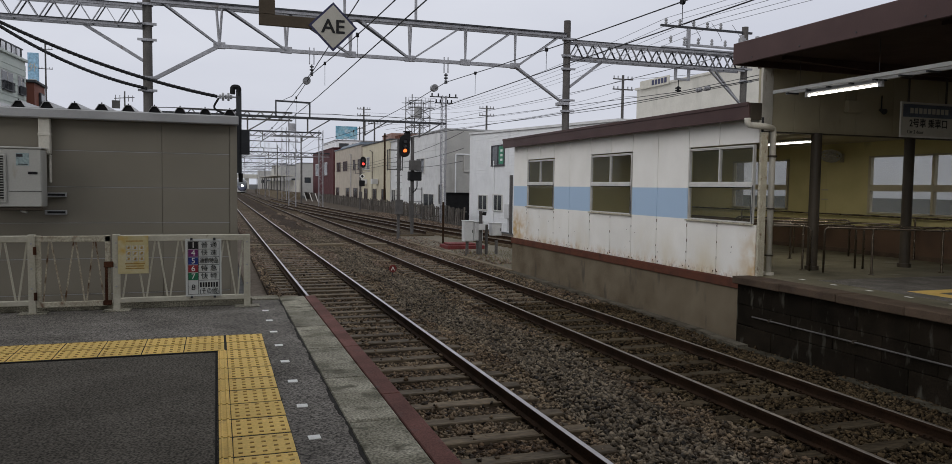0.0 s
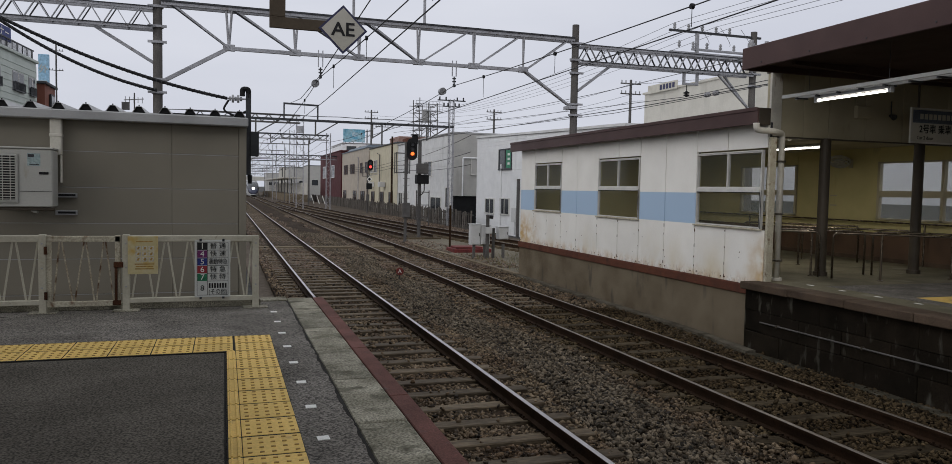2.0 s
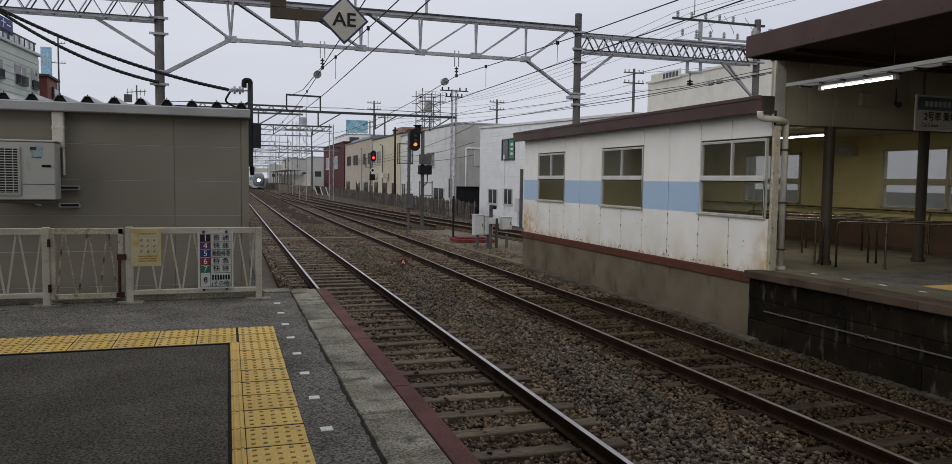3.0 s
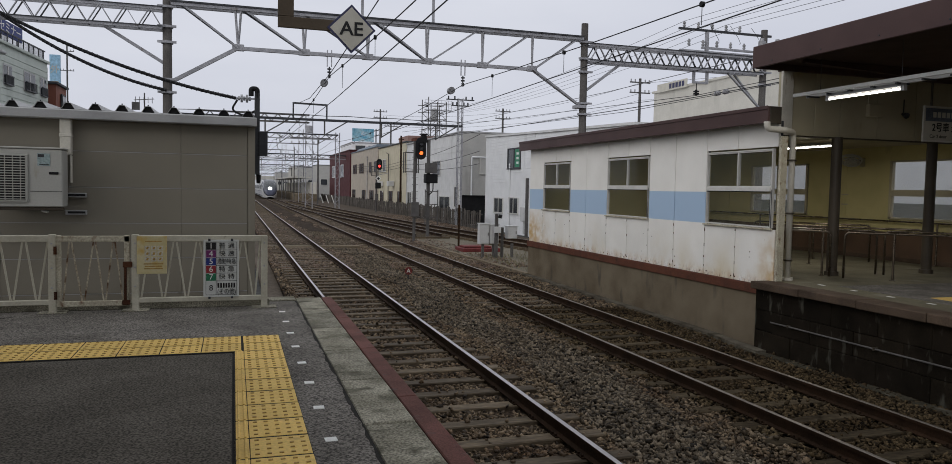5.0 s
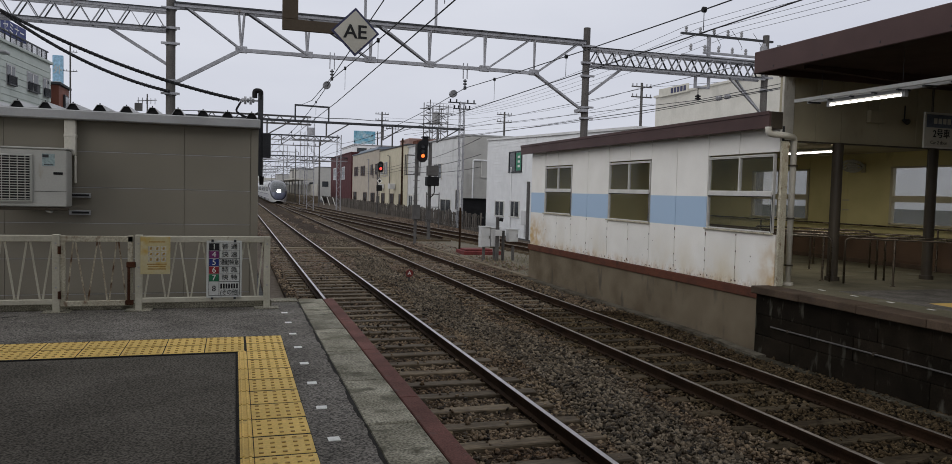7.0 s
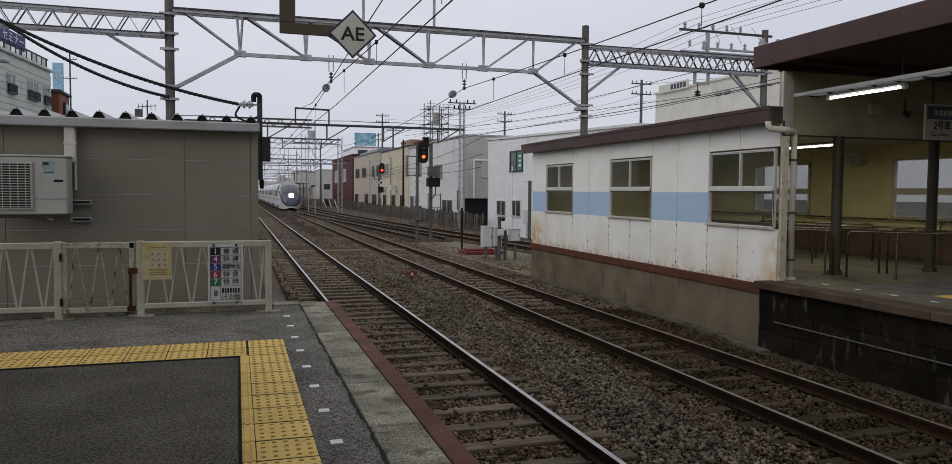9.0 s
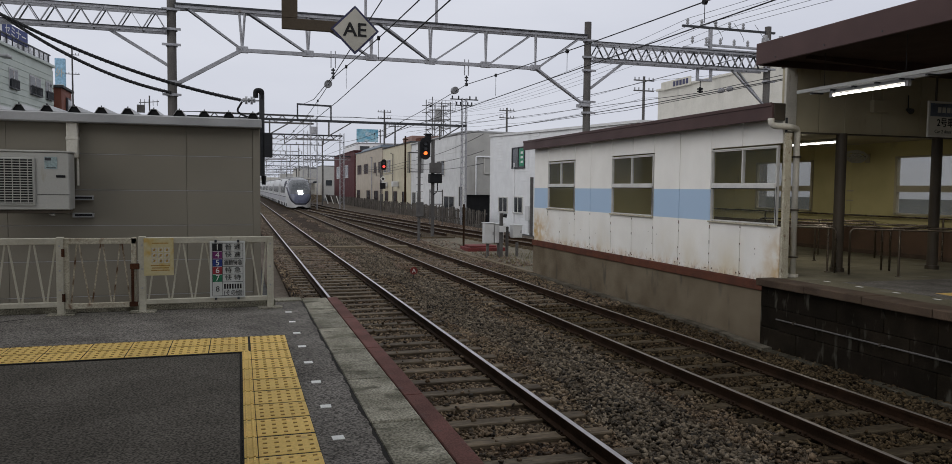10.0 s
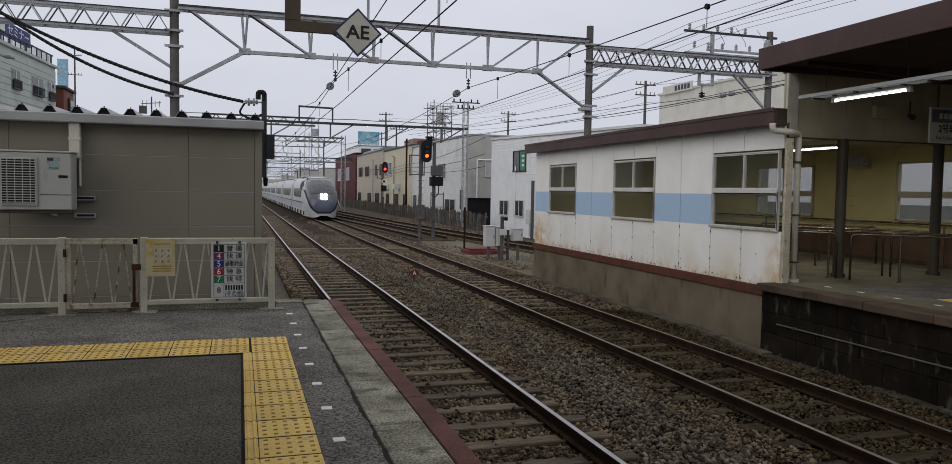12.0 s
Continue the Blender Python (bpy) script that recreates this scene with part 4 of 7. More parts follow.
def downpipe():
    d = thing("downpipe", "cream plastic downpipe on the shed wall", "downpipe", (-3.9, SY, 2.5))
    part("pipe", bx(B(), -3.945, -3.815, SY - 0.12, SY - 0.03, 2.80, 3.24, 0.012), "pipe", d)
    part("joint", bx(B(), -3.950, -3.810, SY - 0.125, SY - 0.025, 3.02, 3.06, 0.006), "pipe", d)
    part("lower_pipe", bx(B(), -3.842, -3.818, SY - 0.09, SY - 0.03, 2.46, 2.80, 0.008), "pipe", d)


downpipe()


def ac_unit():
    y0, y1 = SY - 0.42, SY - 0.10
    a = thing("air_conditioner", "ivory outdoor air-conditioning unit bracketed to the shed wall", "air conditioner", (-4.25, SY - 0.2, 2.16))
    part("casing", bx(B(), -4.62, -3.86, y0, y1, 2.17, 2.85, 0.012), "ac", a)
    part("top_cover", bx(B(), -4.63, -3.85, y0 - 0.008, y1, 2.852, 2.872, 0.004), "ac", a)
    g = part("fan_grille", bx(B(), -4.60, -4.215, y0 - 0.02, y0 - 0.002, 2.22, 2.79, 0.012), "ac", a)
    part("fan_opening", bx(B(), -4.585, -4.245, y0 - 0.024, y0 - 0.0205, 2.25, 2.765), "black", g)
    for k in range(17):
        z = 2.262 + k * 0.030
        part("slat", bx(B(), -4.585, -4.245, y0 - 0.030, y0 - 0.0245, z - 0.005, z + 0.005), "ac", g)
    for k in range(4):
        x = -4.53 + k * 0.08
        part("grille_bar", bx(B(), x - 0.004, x + 0.004, y0 - 0.033, y0 - 0.0302, 2.25, 2.765), "ac", g)
    part("panel_seam", bx(B(), -4.20, -3.862, y0 - 0.003, y0 - 0.0005, 2.352, 2.357), "joint", a)
    M["label_teal"] = surf("energy_label", (0.33, 0.42, 0.42), rough=0.4, grain=40, bump=0)
    l = part("rating_label", bx(B(), -4.12, -3.985, y0 - 0.003, y0 - 0.001, 2.655, 2.80), "label_teal", a, "pale teal rating label")
    part("label_bar", bx(B(), -4.115, -4.05, y0 - 0.0045, y0 - 0.003, 2.755, 2.79), "dark", l)
    part("label_bar", bx(B(), -4.10, -4.0, y0 - 0.0045, y0 - 0.003, 2.665, 2.675), "dark", l)
    part("grip", bx(B(), -4.0, -3.90, y0 - 0.006, y0 - 0.0005, 2.555, 2.585, 0.004), "black", a)
    for z in (2.31, 2.095):
        k = part("bracket", bx(B(), -3.90, -3.665, SY - 0.08, SY - 0.002, z - 0.028, z + 0.028, 0.004), "gutter", a, "galvanised wall bracket with a dark slot")
        part("slot", bx(B(), -3.87, -3.675, SY - 0.084, SY - 0.0805, z - 0.010, z + 0.016), "black", k)
    part("support_rail", bx(B(), -4.7, -3.85, SY - 0.40, SY - 0.36, 2.13, 2.168, 0.004), "column", a)
    part("drain_elbow", path_rod(B(), arc([(-4.1, y0 + 0.1, 2.17), (-4.1, y0 + 0.1, 2.12), (-4.03, y0 + 0.06, 2.11)], 3, 0.03), 0.016), "ac", a)


ac_unit()


def cable_post():
    p = thing("cable_post", "dark steel cable bracket with insulator at the shed corner", "cable post", (-1.6, SY + 0.5, 2.4))
    y = SY + 0.5
    part("post", bx(B(), -1.655, -1.585, y - 0.03, y + 0.04, 2.62, 3.74, 0.006), "dark", p)
    part("box", bx(B(), -1.60, -1.48, y - 0.05, y + 0.05, 2.88, 3.22, 0.008), "dark", p)
    part("cable_end", rod(B(), (-1.60, y, 2.62), (-1.60, y, 2.5), 0.035, 10, 0.028), "black", p)
    part("cap", path_rod(B(), arc([(-1.62, y, 3.68), (-1.62, y, 3.80), (-1.70, y, 3.80), (-1.70, y, 3.70)], 4, 0.03), 0.035, 8), "black", p)
    b = B()
    for k, r in enumerate((0.03, 0.055, 0.03, 0.055, 0.03)):
        disc(b, (-1.86 + k * 0.035, y, 3.66), (1, 0, 0), r, 0.03, 12)
    part("insulator", b, "insul", p, "grey ribbed strain insulator")
    part("strap", bx(B(), -1.9, -1.63, y - 0.012, y + 0.012, 3.65, 3.67), "steel", p)
    part("jumper", path_rod(B(), arc([(-1.88, y, 3.64), (-1.96, y, 3.50), (-1.80, y, 3.42), (-1.64, y, 3.50)], 4, 0.06), 0.014), "black", p)


cable_post()


def sagging(a, c, sag, n=24):
    a, c = Vector(a), Vector(c)
    return [a.lerp(c, k / n) - Vector((0, 0, sag * 4 * (k / n) * (1 - k / n))) for k in range(n + 1)]


def bundle(name, a, c, sag, r, wraps):
    t = thing(name, "thick black cable bundle bound to its carrier wire", "cable", a, "feeder cables")
    pts = sagging(a, c, sag)
    part("cable", path_rod(B(), pts, r, 8), "black", t)
    coil = []
    n = wraps * 8
    for k in range(n + 1):
        u = k / n * (len(pts) - 1)
        i = min(int(u), len(pts) - 2)
        p = pts[i].lerp(pts[i + 1], u - i)
        ang = k / 8 * 2 * math.pi
        coil.append(p + Vector((0.0, math.cos(ang), math.sin(ang))) * (r * 1.15))
    part("lashing", path_rod(B(), coil, r * 0.22, 5), "dark", t)
    return t


bundle("feeder_cable", (-5.6, SY + 0.5, 5.05), (-1.9, SY + 0.5, 3.66), 0.20, 0.021, 60)
bundle("feeder_cable", (-8.3, 22.2, 7.25), (-3.65, 22.2, 4.98), 0.36, 0.040, 46)

lp = thing("cable_loop", "slack loop of thick black cable under its bracket", "cable", (-5.6, SY + 0.5, 5.2), "feeder cables")
part("loop", path_rod(B(), arc([(-5.95, SY + 0.45, 5.20), (-5.42, SY + 0.45, 5.26), (-5.40, SY + 0.45, 5.02), (-5.9, SY + 0.45, 4.98)], 6, 0.10), 0.028, 8), "black", lp, smooth=True)
part("tie", rod(B(), (-5.62, SY + 0.47, 5.03), (-5.62, SY + 0.47, 5.24), 0.010, 6), "dark", lp)

# ---- waiting room beside the far track ----
WX, WY0, WY1, DY = 7.22, 11.18, 22.9, 11.33
WIN = ((11.30, 13.26, 1.88, 3.30), (15.53, 17.55, 1.88, 3.31), (19.83, 21.76, 1.90, 3.30))


def waiting_room():
    w = thing("waiting_room", "white panelled waiting room with a blue stripe and rusty foot", "building", (10, 17, -0.3))
    part("plinth", bx(B(), WX - 0.02, WX + 0.25, WY0 + 0.02, WY1, -0.5, 0.66, 0.01), "concrete", w, "stained concrete plinth")
    part("sill", bx(B(), WX - 0.06, WX + 0.1, WY0 + 0.02, WY1 + 0.02, 0.665, 0.84, 0.008), "sill", w, "rust-red steel sill")
    # panels cut round the windows
    cuts = [WY0]
    for y in (12.30, 13.29, 14.43, 15.5, 16.5, 17.58, 18.8, 19.80, 20.82, 21.79):
        cuts.append(y)
    cuts.append(WY1)
    for a, c in zip(cuts, cuts[1:]):
        mid = (a + c) / 2
        hole = [v for v in WIN if v[0] - 0.03 < mid < v[1] + 0.03]
        spans = [(0.842, hole[0][2] - 0.03), (hole[0][3] + 0.03, 3.78)] if hole else [(0.842, 3.78)]
        for z0, z1 in spans:
            p = part("wall_panel", bx(B(), WX, WX + 0.05, a + 0.010, c - 0.010, z0, z1, 0.004), "panel", w)
            if z0 < 1:
                for k in range(2):
                    yy = a + 0.08 + (c - a - 0.16) * (k + random.uniform(-0.06, 0.06))
                    part("rivet", disc(B(), (WX - 0.004, yy, 0.885 + random.uniform(-0.01, 0.03)), (1, 0, 0), 0.014, 0.01, 8), "rust", p)
    # rust spots weeping along the lower panel joints
    spots = random.Random(31)
    for y in cuts[1:-1]:
        for z in (0.98, 1.22, 1.45, 1.66, 1.80):
            if spots.random() < 0.5:
                zz = z + spots.uniform(-0.05, 0.05)
                part("rust_spot", bx(B(), WX - 0.003, WX - 0.0005, y - 0.013, y + spots.uniform(-0.002, 0.016), zz - spots.uniform(0.015, 0.06), zz + 0.012, 0.001), "rust", w)
    for k in range(14):
        y, z = spots.uniform(WY0 + 0.3, WY1 - 0.3), spots.uniform(0.95, 1.7)
        part("rust_spot", disc(B(), (WX - 0.002, y, z), (1, 0, 0), spots.uniform(0.006, 0.014), 0.003, 7), "rust", w)
    part("joint_backing", bx(bx(bx(bx(B(), WX + 0.052, WX + 0.09, WY0, WY1, 0.842, 1.85), WX + 0.052, WX + 0.09, WY0, WY1, 3.34, 3.78), WX + 0.052, WX + 0.09, 13.3, 15.49, 1.851, 3.339), WX + 0.052, WX + 0.09, 17.6, 19.79, 1.851, 3.339), "dark", w)
    part("joint_backing", bx(B(), WX + 0.052, WX + 0.09, 21.8, WY1, 1.851, 3.339), "dark", w)
    for y0, y1, z0, z1 in WIN:
        f = part("window", window_frame(y0, y1, z0, z1), "frame", w, "aluminium sliding window over a fixed light")
        zm = z0 + (z1 - z0) * 0.47
        ym = (y0 + y1) / 2
        for a, c, lo, hi in ((y0 + 0.04, ym - 0.02, zm + 0.06, z1 - 0.04), (ym + 0.02, y1 - 0.04, zm + 0.06, z1 - 0.04), (y0 + 0.03, y1 - 0.03, z0 + 0.03, zm - 0.02)):
            g = part("pane", bx(B(), WX + 0.02, WX + 0.028, a, c, lo, hi), "glass", f)
            g.visible_shadow = False
        part("gasket", bx(bx(bx(B(), WX - 0.016, WX - 0.0125, y0 + 0.02, y1 - 0.02, zm - 0.028, zm - 0.013), WX - 0.016, WX - 0.0125, y0 + 0.022, y0 + 0.034, z0 + 0.02, zm - 0.03), WX - 0.016, WX - 0.0125, y0 - 0.012, y0 + 0.002, z0, zm + 0.02), "black", f, "black rubber gasket round the fixed light")
        part("window_sill", bx(B(), WX - 0.05, WX - 0.002, y0 - 0.05, y1 + 0.05, z0 - 0.035, z0 - 0.005, 0.004), "rusty", f)
    part("end_wall", bx(B(), WX + 0.09, 13.2, WY1 - 0.06, WY1, 0.6, 3.78), "cream", w)
    part("interior_wall", bx(bx(bx(B(), WX + 0.092, WX + 0.11, WY0, WY1, 0.95, 1.84), WX + 0.092, WX + 0.11, 13.3, 15.49, 1.85, 3.33), WX + 0.092, WX + 0.11, 17.6, 19.79, 1.85, 3.33), "cream", w)
    # roof with deep brown fascia
    part("roof", bx(bx(B(), 6.98, 7.215, 11.19, 23.16, 3.79, 3.96), 7.356, 13.3, 11.97, 23.16, 3.79, 3.96), "brown_dark", w)
    part("fascia", bx(bx(bx(B(), 6.93, 6.975, 11.13, 23.2, 3.73, 4.02, 0.006), 6.915, 6.929, 11.13, 23.2, 3.965, 4.03, 0.003), 6.922, 6.929, 11.13, 23.2, 3.735, 3.76), "brown", w, "dark brown sheet-metal fascia")
    part("fascia_end", bx(B(), 6.978, 7.22, 11.13, 11.18, 3.72, 4.02, 0.006), "column", w, "darker end cap of the fascia")
    part("ceiling", bx(B(), WX + 0.12, 13.2, 11.97, WY1 - 0.07, 3.70, 3.785), "header", w)
    return w


def window_frame(y0, y1, z0, z1):
    b = B()
    t = 0.024
    zm = z0 + (z1 - z0) * 0.47
    x0, x1 = WX - 0.012, WX + 0.05
    bx(b, x0, x1, y0, y0 + t, z0, z1)
    bx(b, x0, x1, y1 - t, y1, z0, z1)
    bx(b, x0, x1, y0 + t, y1 - t, z0, z0 + t)
    bx(b, x0, x1, y0 + t, y1 - t, z1 - t, z1)
    bx(b, x0 - 0.02, x1, y0 + t, y1 - t, zm - 0.012, zm + 0.06)
    ym = (y0 + y1) / 2
    bx(b, x0, x1, ym - 0.017, ym + 0.017, zm + 0.06, z1 - t)
    for a, c in ((y0 + t, ym - 0.017), (ym + 0.017, y1 - t)):
        bx(b, x0 + 0.01, x1, a, c, zm + 0.06, zm + 0.085)
        bx(b, x0 + 0.01, x1, a, c, z1 - t - 0.022, z1 - t)
    return b


waiting_room()

# ---- far platform ----
dk = thing("platform_far", "old platform on near-black concrete blocks with a worn edge", "platform", (8, 5, -0.3), kind="structure")
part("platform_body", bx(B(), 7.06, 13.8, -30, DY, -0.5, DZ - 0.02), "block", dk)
part("floor", bx(B(), 7.30, 13.8, -30, DY, DZ - 0.018, DZ), "floor", dk)
part("room_floor", bx(B(), 7.33, 13.8, DY + 0.002, WY1 - 0.07, 0.3, DZ), "floor", dk)
LIP = data("lip_slab", bx(B(), -0.23, 0.23, -0.596, 0.596, -0.125, 0.004, 0.012), "lip")
y = DY - 0.01
while y > -6:
    piece("lip_slab", LIP, pose(7.075, y - 0.6, DZ + random.uniform(-0.006, 0.004), 0, random.uniform(-0.4, 0.4)), dk)
    y -= 1.202
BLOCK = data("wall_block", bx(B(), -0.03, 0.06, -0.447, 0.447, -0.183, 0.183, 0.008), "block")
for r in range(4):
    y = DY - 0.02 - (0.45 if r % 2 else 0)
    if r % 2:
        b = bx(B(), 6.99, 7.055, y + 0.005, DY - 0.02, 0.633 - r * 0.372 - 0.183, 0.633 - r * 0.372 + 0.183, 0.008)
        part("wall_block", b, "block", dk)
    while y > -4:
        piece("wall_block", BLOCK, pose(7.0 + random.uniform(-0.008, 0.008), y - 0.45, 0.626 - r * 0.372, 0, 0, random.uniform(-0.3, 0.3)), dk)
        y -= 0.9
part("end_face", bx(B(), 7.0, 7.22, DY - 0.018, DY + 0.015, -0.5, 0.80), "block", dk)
for k in range(14):
    part("edge_mark", bx(B(), 7.69, 7.75, 10.5 - k * 0.72, 10.62 - k * 0.72, DZ, DZ + 0.003), "white_mark", dk)
part("yellow_line", bx(bx(B(), 8.25, 8.55, -8, 8.9, DZ, DZ + 0.004), 8.55, 11.5, 8.62, 8.9, DZ, DZ + 0.004), "tactile", dk)
part("asphalt_patch", bx(B(), 7.9, 13, -8, 10.4, DZ, DZ + 0.002), "asphalt", dk)
wp = thing("wall_pipe", "thin steel pipe along the platform wall", "pipe", (6.9, 8, 0.35))
part("pipe", rod(B(), (6.93, 10.85, 0.27), (6.93, -5, 0.27), 0.013), "pole", wp)
for k in range(8):
    part("pipe_clip", bx(B(), 6.91, 6.99, 10.4 - k * 1.8, 10.43 - k * 1.8, 0.245, 0.295), "column", wp)

# ---- station canopy over the far platform ----
def canopy():
    c = thing("platform_canopy", "brown sheet-metal platform canopy with deep fascia", "canopy", (9, 6, DZ))
    part("fascia", bx(bx(B(), 6.62, 6.67, -14, 11.2, 4.65, 5.02, 0.008), 6.672, 13.8, 11.15, 11.2, 4.65, 5.02, 0.008), "brown", c)
    part("soffit", bx(B(), 6.675, 13.8, -14, 11.145, 4.76, 4.86), "brown_dark", c)
    # hidden strip added over the roof gap to stop sky light from above
    part("rear_flashing", bx(B(), 7.78, 13.8, 11.202, 11.97, 4.778, 4.90), "brown_dark", c, "hidden brown strip added to keep sky light off the beam wall")
    part("roof_sheet", bx(B(), 6.675, 13.8, -14, 11.145, 4.90, 5.01), "brown_dark", c)
    for y in (10.6, 7.6, 4.6, 1.6):
        part("rafter", prism(B(), [(7.2, 4.759), (13.7, 4.759), (13.7, 4.62), (9.1, 4.62), (7.2, 4.70)], "y", y - 0.05, y + 0.05), "brown_dark", c)
    for k in range(9):
        part("rivet", disc(B(), (6.617, 10.7 - k * 1.1, 4.72), (1, 0, 0), 0.014, 0.008, 8), "dark", c)
    for k in range(3):
        part("knob_insulator", disc(disc(B(), (6.72 + k * 0.32, 11.1, 5.06), (0, 0, 1), 0.06, 0.09, 12), (6.72 + k * 0.32, 11.1, 5.13), (0, 0, 1), 0.035, 0.06, 12), "insul", c, "white porcelain knob")
    part("ridge_plate", bx(B(), 6.8, 7.5, 11.05, 11.14, 5.021, 5.08, 0.01), "steel", c)
    return c


canopy()


def header_wall():
    h = thing("wall_header", "aged cream panelled beam wall over the platform entrance", "wall", (10, 11.85, 3.6), kind="structure")
    xs = [8.03, 8.55, 9.15, 10.05, 11.0, 12.2, 13.8]
    for a, c in zip(xs, xs[1:]):
        part("wall_panel", bx(B(), a + 0.004, c - 0.004, 11.83, 11.87, 3.60, 4.775, 0.004), "header", h)
    part("backing", bx(B(), 7.80, 13.8, 11.872, 11.95, 3.602, 4.775), "header", h)
    part("end_strip", bx(B(), 7.78, 8.026, 11.815, 11.868, 3.60, 4.775, 0.004), "pipe", h, "paler end strip of the beam wall")
    part("lower_edge", bx(B(), 7.46, 13.8, 11.81, 11.96, 3.578, 3.598), "column", h)
    part("corner_post", bx(B(), 7.228, 7.37, 11.12, 11.178, DZ, 3.51, 0.006), "rusty", h, "rust-streaked white corner post")
    return h


header_wall()


def drain_pipe():
    d = thing("rain_pipe", "cream painted rain pipe with rust bands", "downpipe", (7.6, 11.3, DZ))
    part("pipe", path_rod(B(), arc([(6.87, 11.07, 3.74), (6.87, 11.07, 3.62), (7.25, 11.07, 3.61), (7.62, 11.3, 3.60), (7.62, 11.3, DZ)], 5, 0.09), 0.056, 12), "pipe", d, smooth=True)
    for z in (1.3, 2.15, 3.1):
        part("clamp", rod(B(), (7.62, 11.3, z - 0.015), (7.62, 11.3, z + 0.015), 0.082, 12), "column", d)
    part("foot", rod(B(), (7.62, 11.3, DZ), (7.62, 11.3, DZ + 0.05), 0.10, 12), "pipe", d)


drain_pipe()


def column(x, y, r=0.10):
    c = thing("station_column", "slim round grey-brown station column", "column", (x, y, DZ), "station columns")
    part("shaft", rod(B(), (x, y, DZ), (x, y, 3.6), r, 20), "column", c)
    part("base", rod(B(), (x, y, DZ), (x, y, DZ + 0.08), r + 0.03, 20), "column", c)


column(9.12, 11.85)
column(11.5, 11.85)
column(13.7, 11.85)
M["backdrop_white"] = surf("pale_panel_outside", (0.62, 0.64, 0.68), (0.55, 0.57, 0.61), rough=0.6, scale=0.5, grain=20, bump=0.02, grain_amount=0.05)

# inner room: cream wall with windows and brown dado
IX = 13.2
INWIN = ((6.6, 9.6, 1.95, 3.35), (10.9, 14.45, 1.95, 3.35), (17.2, 19.6, 1.95, 3.35))


def inner_wall():
    w = thing("wall_inner", "cream inner wall with brown dado and wide windows", "wall", (IX, 15, DZ), kind="structure")
    cuts = [-14.0]
    for y0, y1, *_ in INWIN:
        cuts += [y0, y1]
    cuts.append(WY1 - 0.07)
    for i, (a, c) in enumerate(zip(cuts, cuts[1:])):
        if i % 2 == 0:
            n = max(1, round((c - a) / 1.2))
            for k in range(n):
                part("wall_panel", bx(B(), IX, IX + 0.06, a + (c - a) * k / n + 0.003, a + (c - a) * (k + 1) / n - 0.003, 1.63, 3.7, 0.003), "cream", w)
        else:
            part("wall_panel", bx(bx(B(), IX, IX + 0.06, a, c, 1.63, 1.95), IX, IX + 0.06, a, c, 3.35, 3.7), "cream", w)
            f = B()
            for y in (a, c - 0.07, (a + c) / 2 - 0.035):
                bx(f, IX - 0.04, IX + 0.06, y, y + 0.07, 1.95, 3.35)
            bx(f, IX - 0.04, IX + 0.06, a, c, 1.95, 1.99)
            bx(f, IX - 0.04, IX + 0.06, a, c, 3.31, 3.35)
            bx(f, IX - 0.03, IX + 0.06, a, c, 2.50, 2.65)
            wd = part("window", f, "header", w)
            part("frosted_pane", bx(B(), IX + 0.02, IX + 0.03, a + 0.07, c - 0.07, 1.99, 3.31), glass_pale, wd).visible_shadow = False
    part("dado", bx(B(), IX - 0.02, IX + 0.06, -14, WY1 - 0.07, DZ, 1.628), "dado", w)
    # unseen wall added up to the canopy to block daylight from behind
    part("upper_wall", bx(B(), IX, IX + 0.06, -14, 11.8, 3.702, 4.755), "header", w)
    part("skirting", bx(B(), IX - 0.035, IX - 0.0205, -14, WY1 - 0.07, DZ, DZ + 0.1), "lip", w)


M["dark_hedge"] = surf("grey_green_fence", (0.055, 0.062, 0.058), (0.04, 0.046, 0.043), rough=0.85, scale=1.5, grain=20, bump=0.2)
glass_pale = glass_mat("inner_window_glass", (0.7, 0.74, 0.78), 0.05, 0.2)
inner_wall()
tagged(part("outer_screen", bx(B(), 17.5, 17.6, -16, 24, -0.4, 3.9), "backdrop_white"), "pale building wall seen through the waiting-room windows", "wall", kind="structure")
tagged(part("outer_hedge_wall", bx(B(), 17.0, 17.3, -16, 24, -0.4, 2.29), "dark_hedge"), "grey low wall outside the waiting-room windows", "wall", kind="structure")


def tube_light(name, a, c, z, label, power, top):
    t = thing(name, label, "lamp", (*a, z), "tube lamps")
    part("housing", bar(B(), (*a, z + 0.055), (*c, z + 0.055), 0.10, 0.05), "gutter", t)
    part("tube", rod(B(), (*a, z), (*c, z), 0.016, 10), "tube", t, "glowing white tube")
    part("stem", rod(B(), (*a, z + 0.08), (*a, z + top), 0.012, 6), "gutter", t)
    lamp = bpy.data.lights.new(name, "AREA")
    lamp.shape, lamp.size, lamp.size_y, lamp.energy, lamp.color = "RECTANGLE", 0.08, abs(c[1] - a[1]), power, (1.0, 0.95, 0.84)
    lo = new(name + "_light", lamp)
    lo.matrix_world = look(((a[0] + c[0]) / 2, (a[1] + c[1]) / 2, z - 0.03), ((a[0] + c[0]) / 2, (a[1] + c[1]) / 2, z - 1)) @ pose(0, 0, 0)
    for p in (a, c):
        part("socket", bx(B(), p[0] - 0.03, p[0] + 0.03, p[1] - 0.03, p[1] + 0.03, z - 0.03, z + 0.05), "gutter", t)


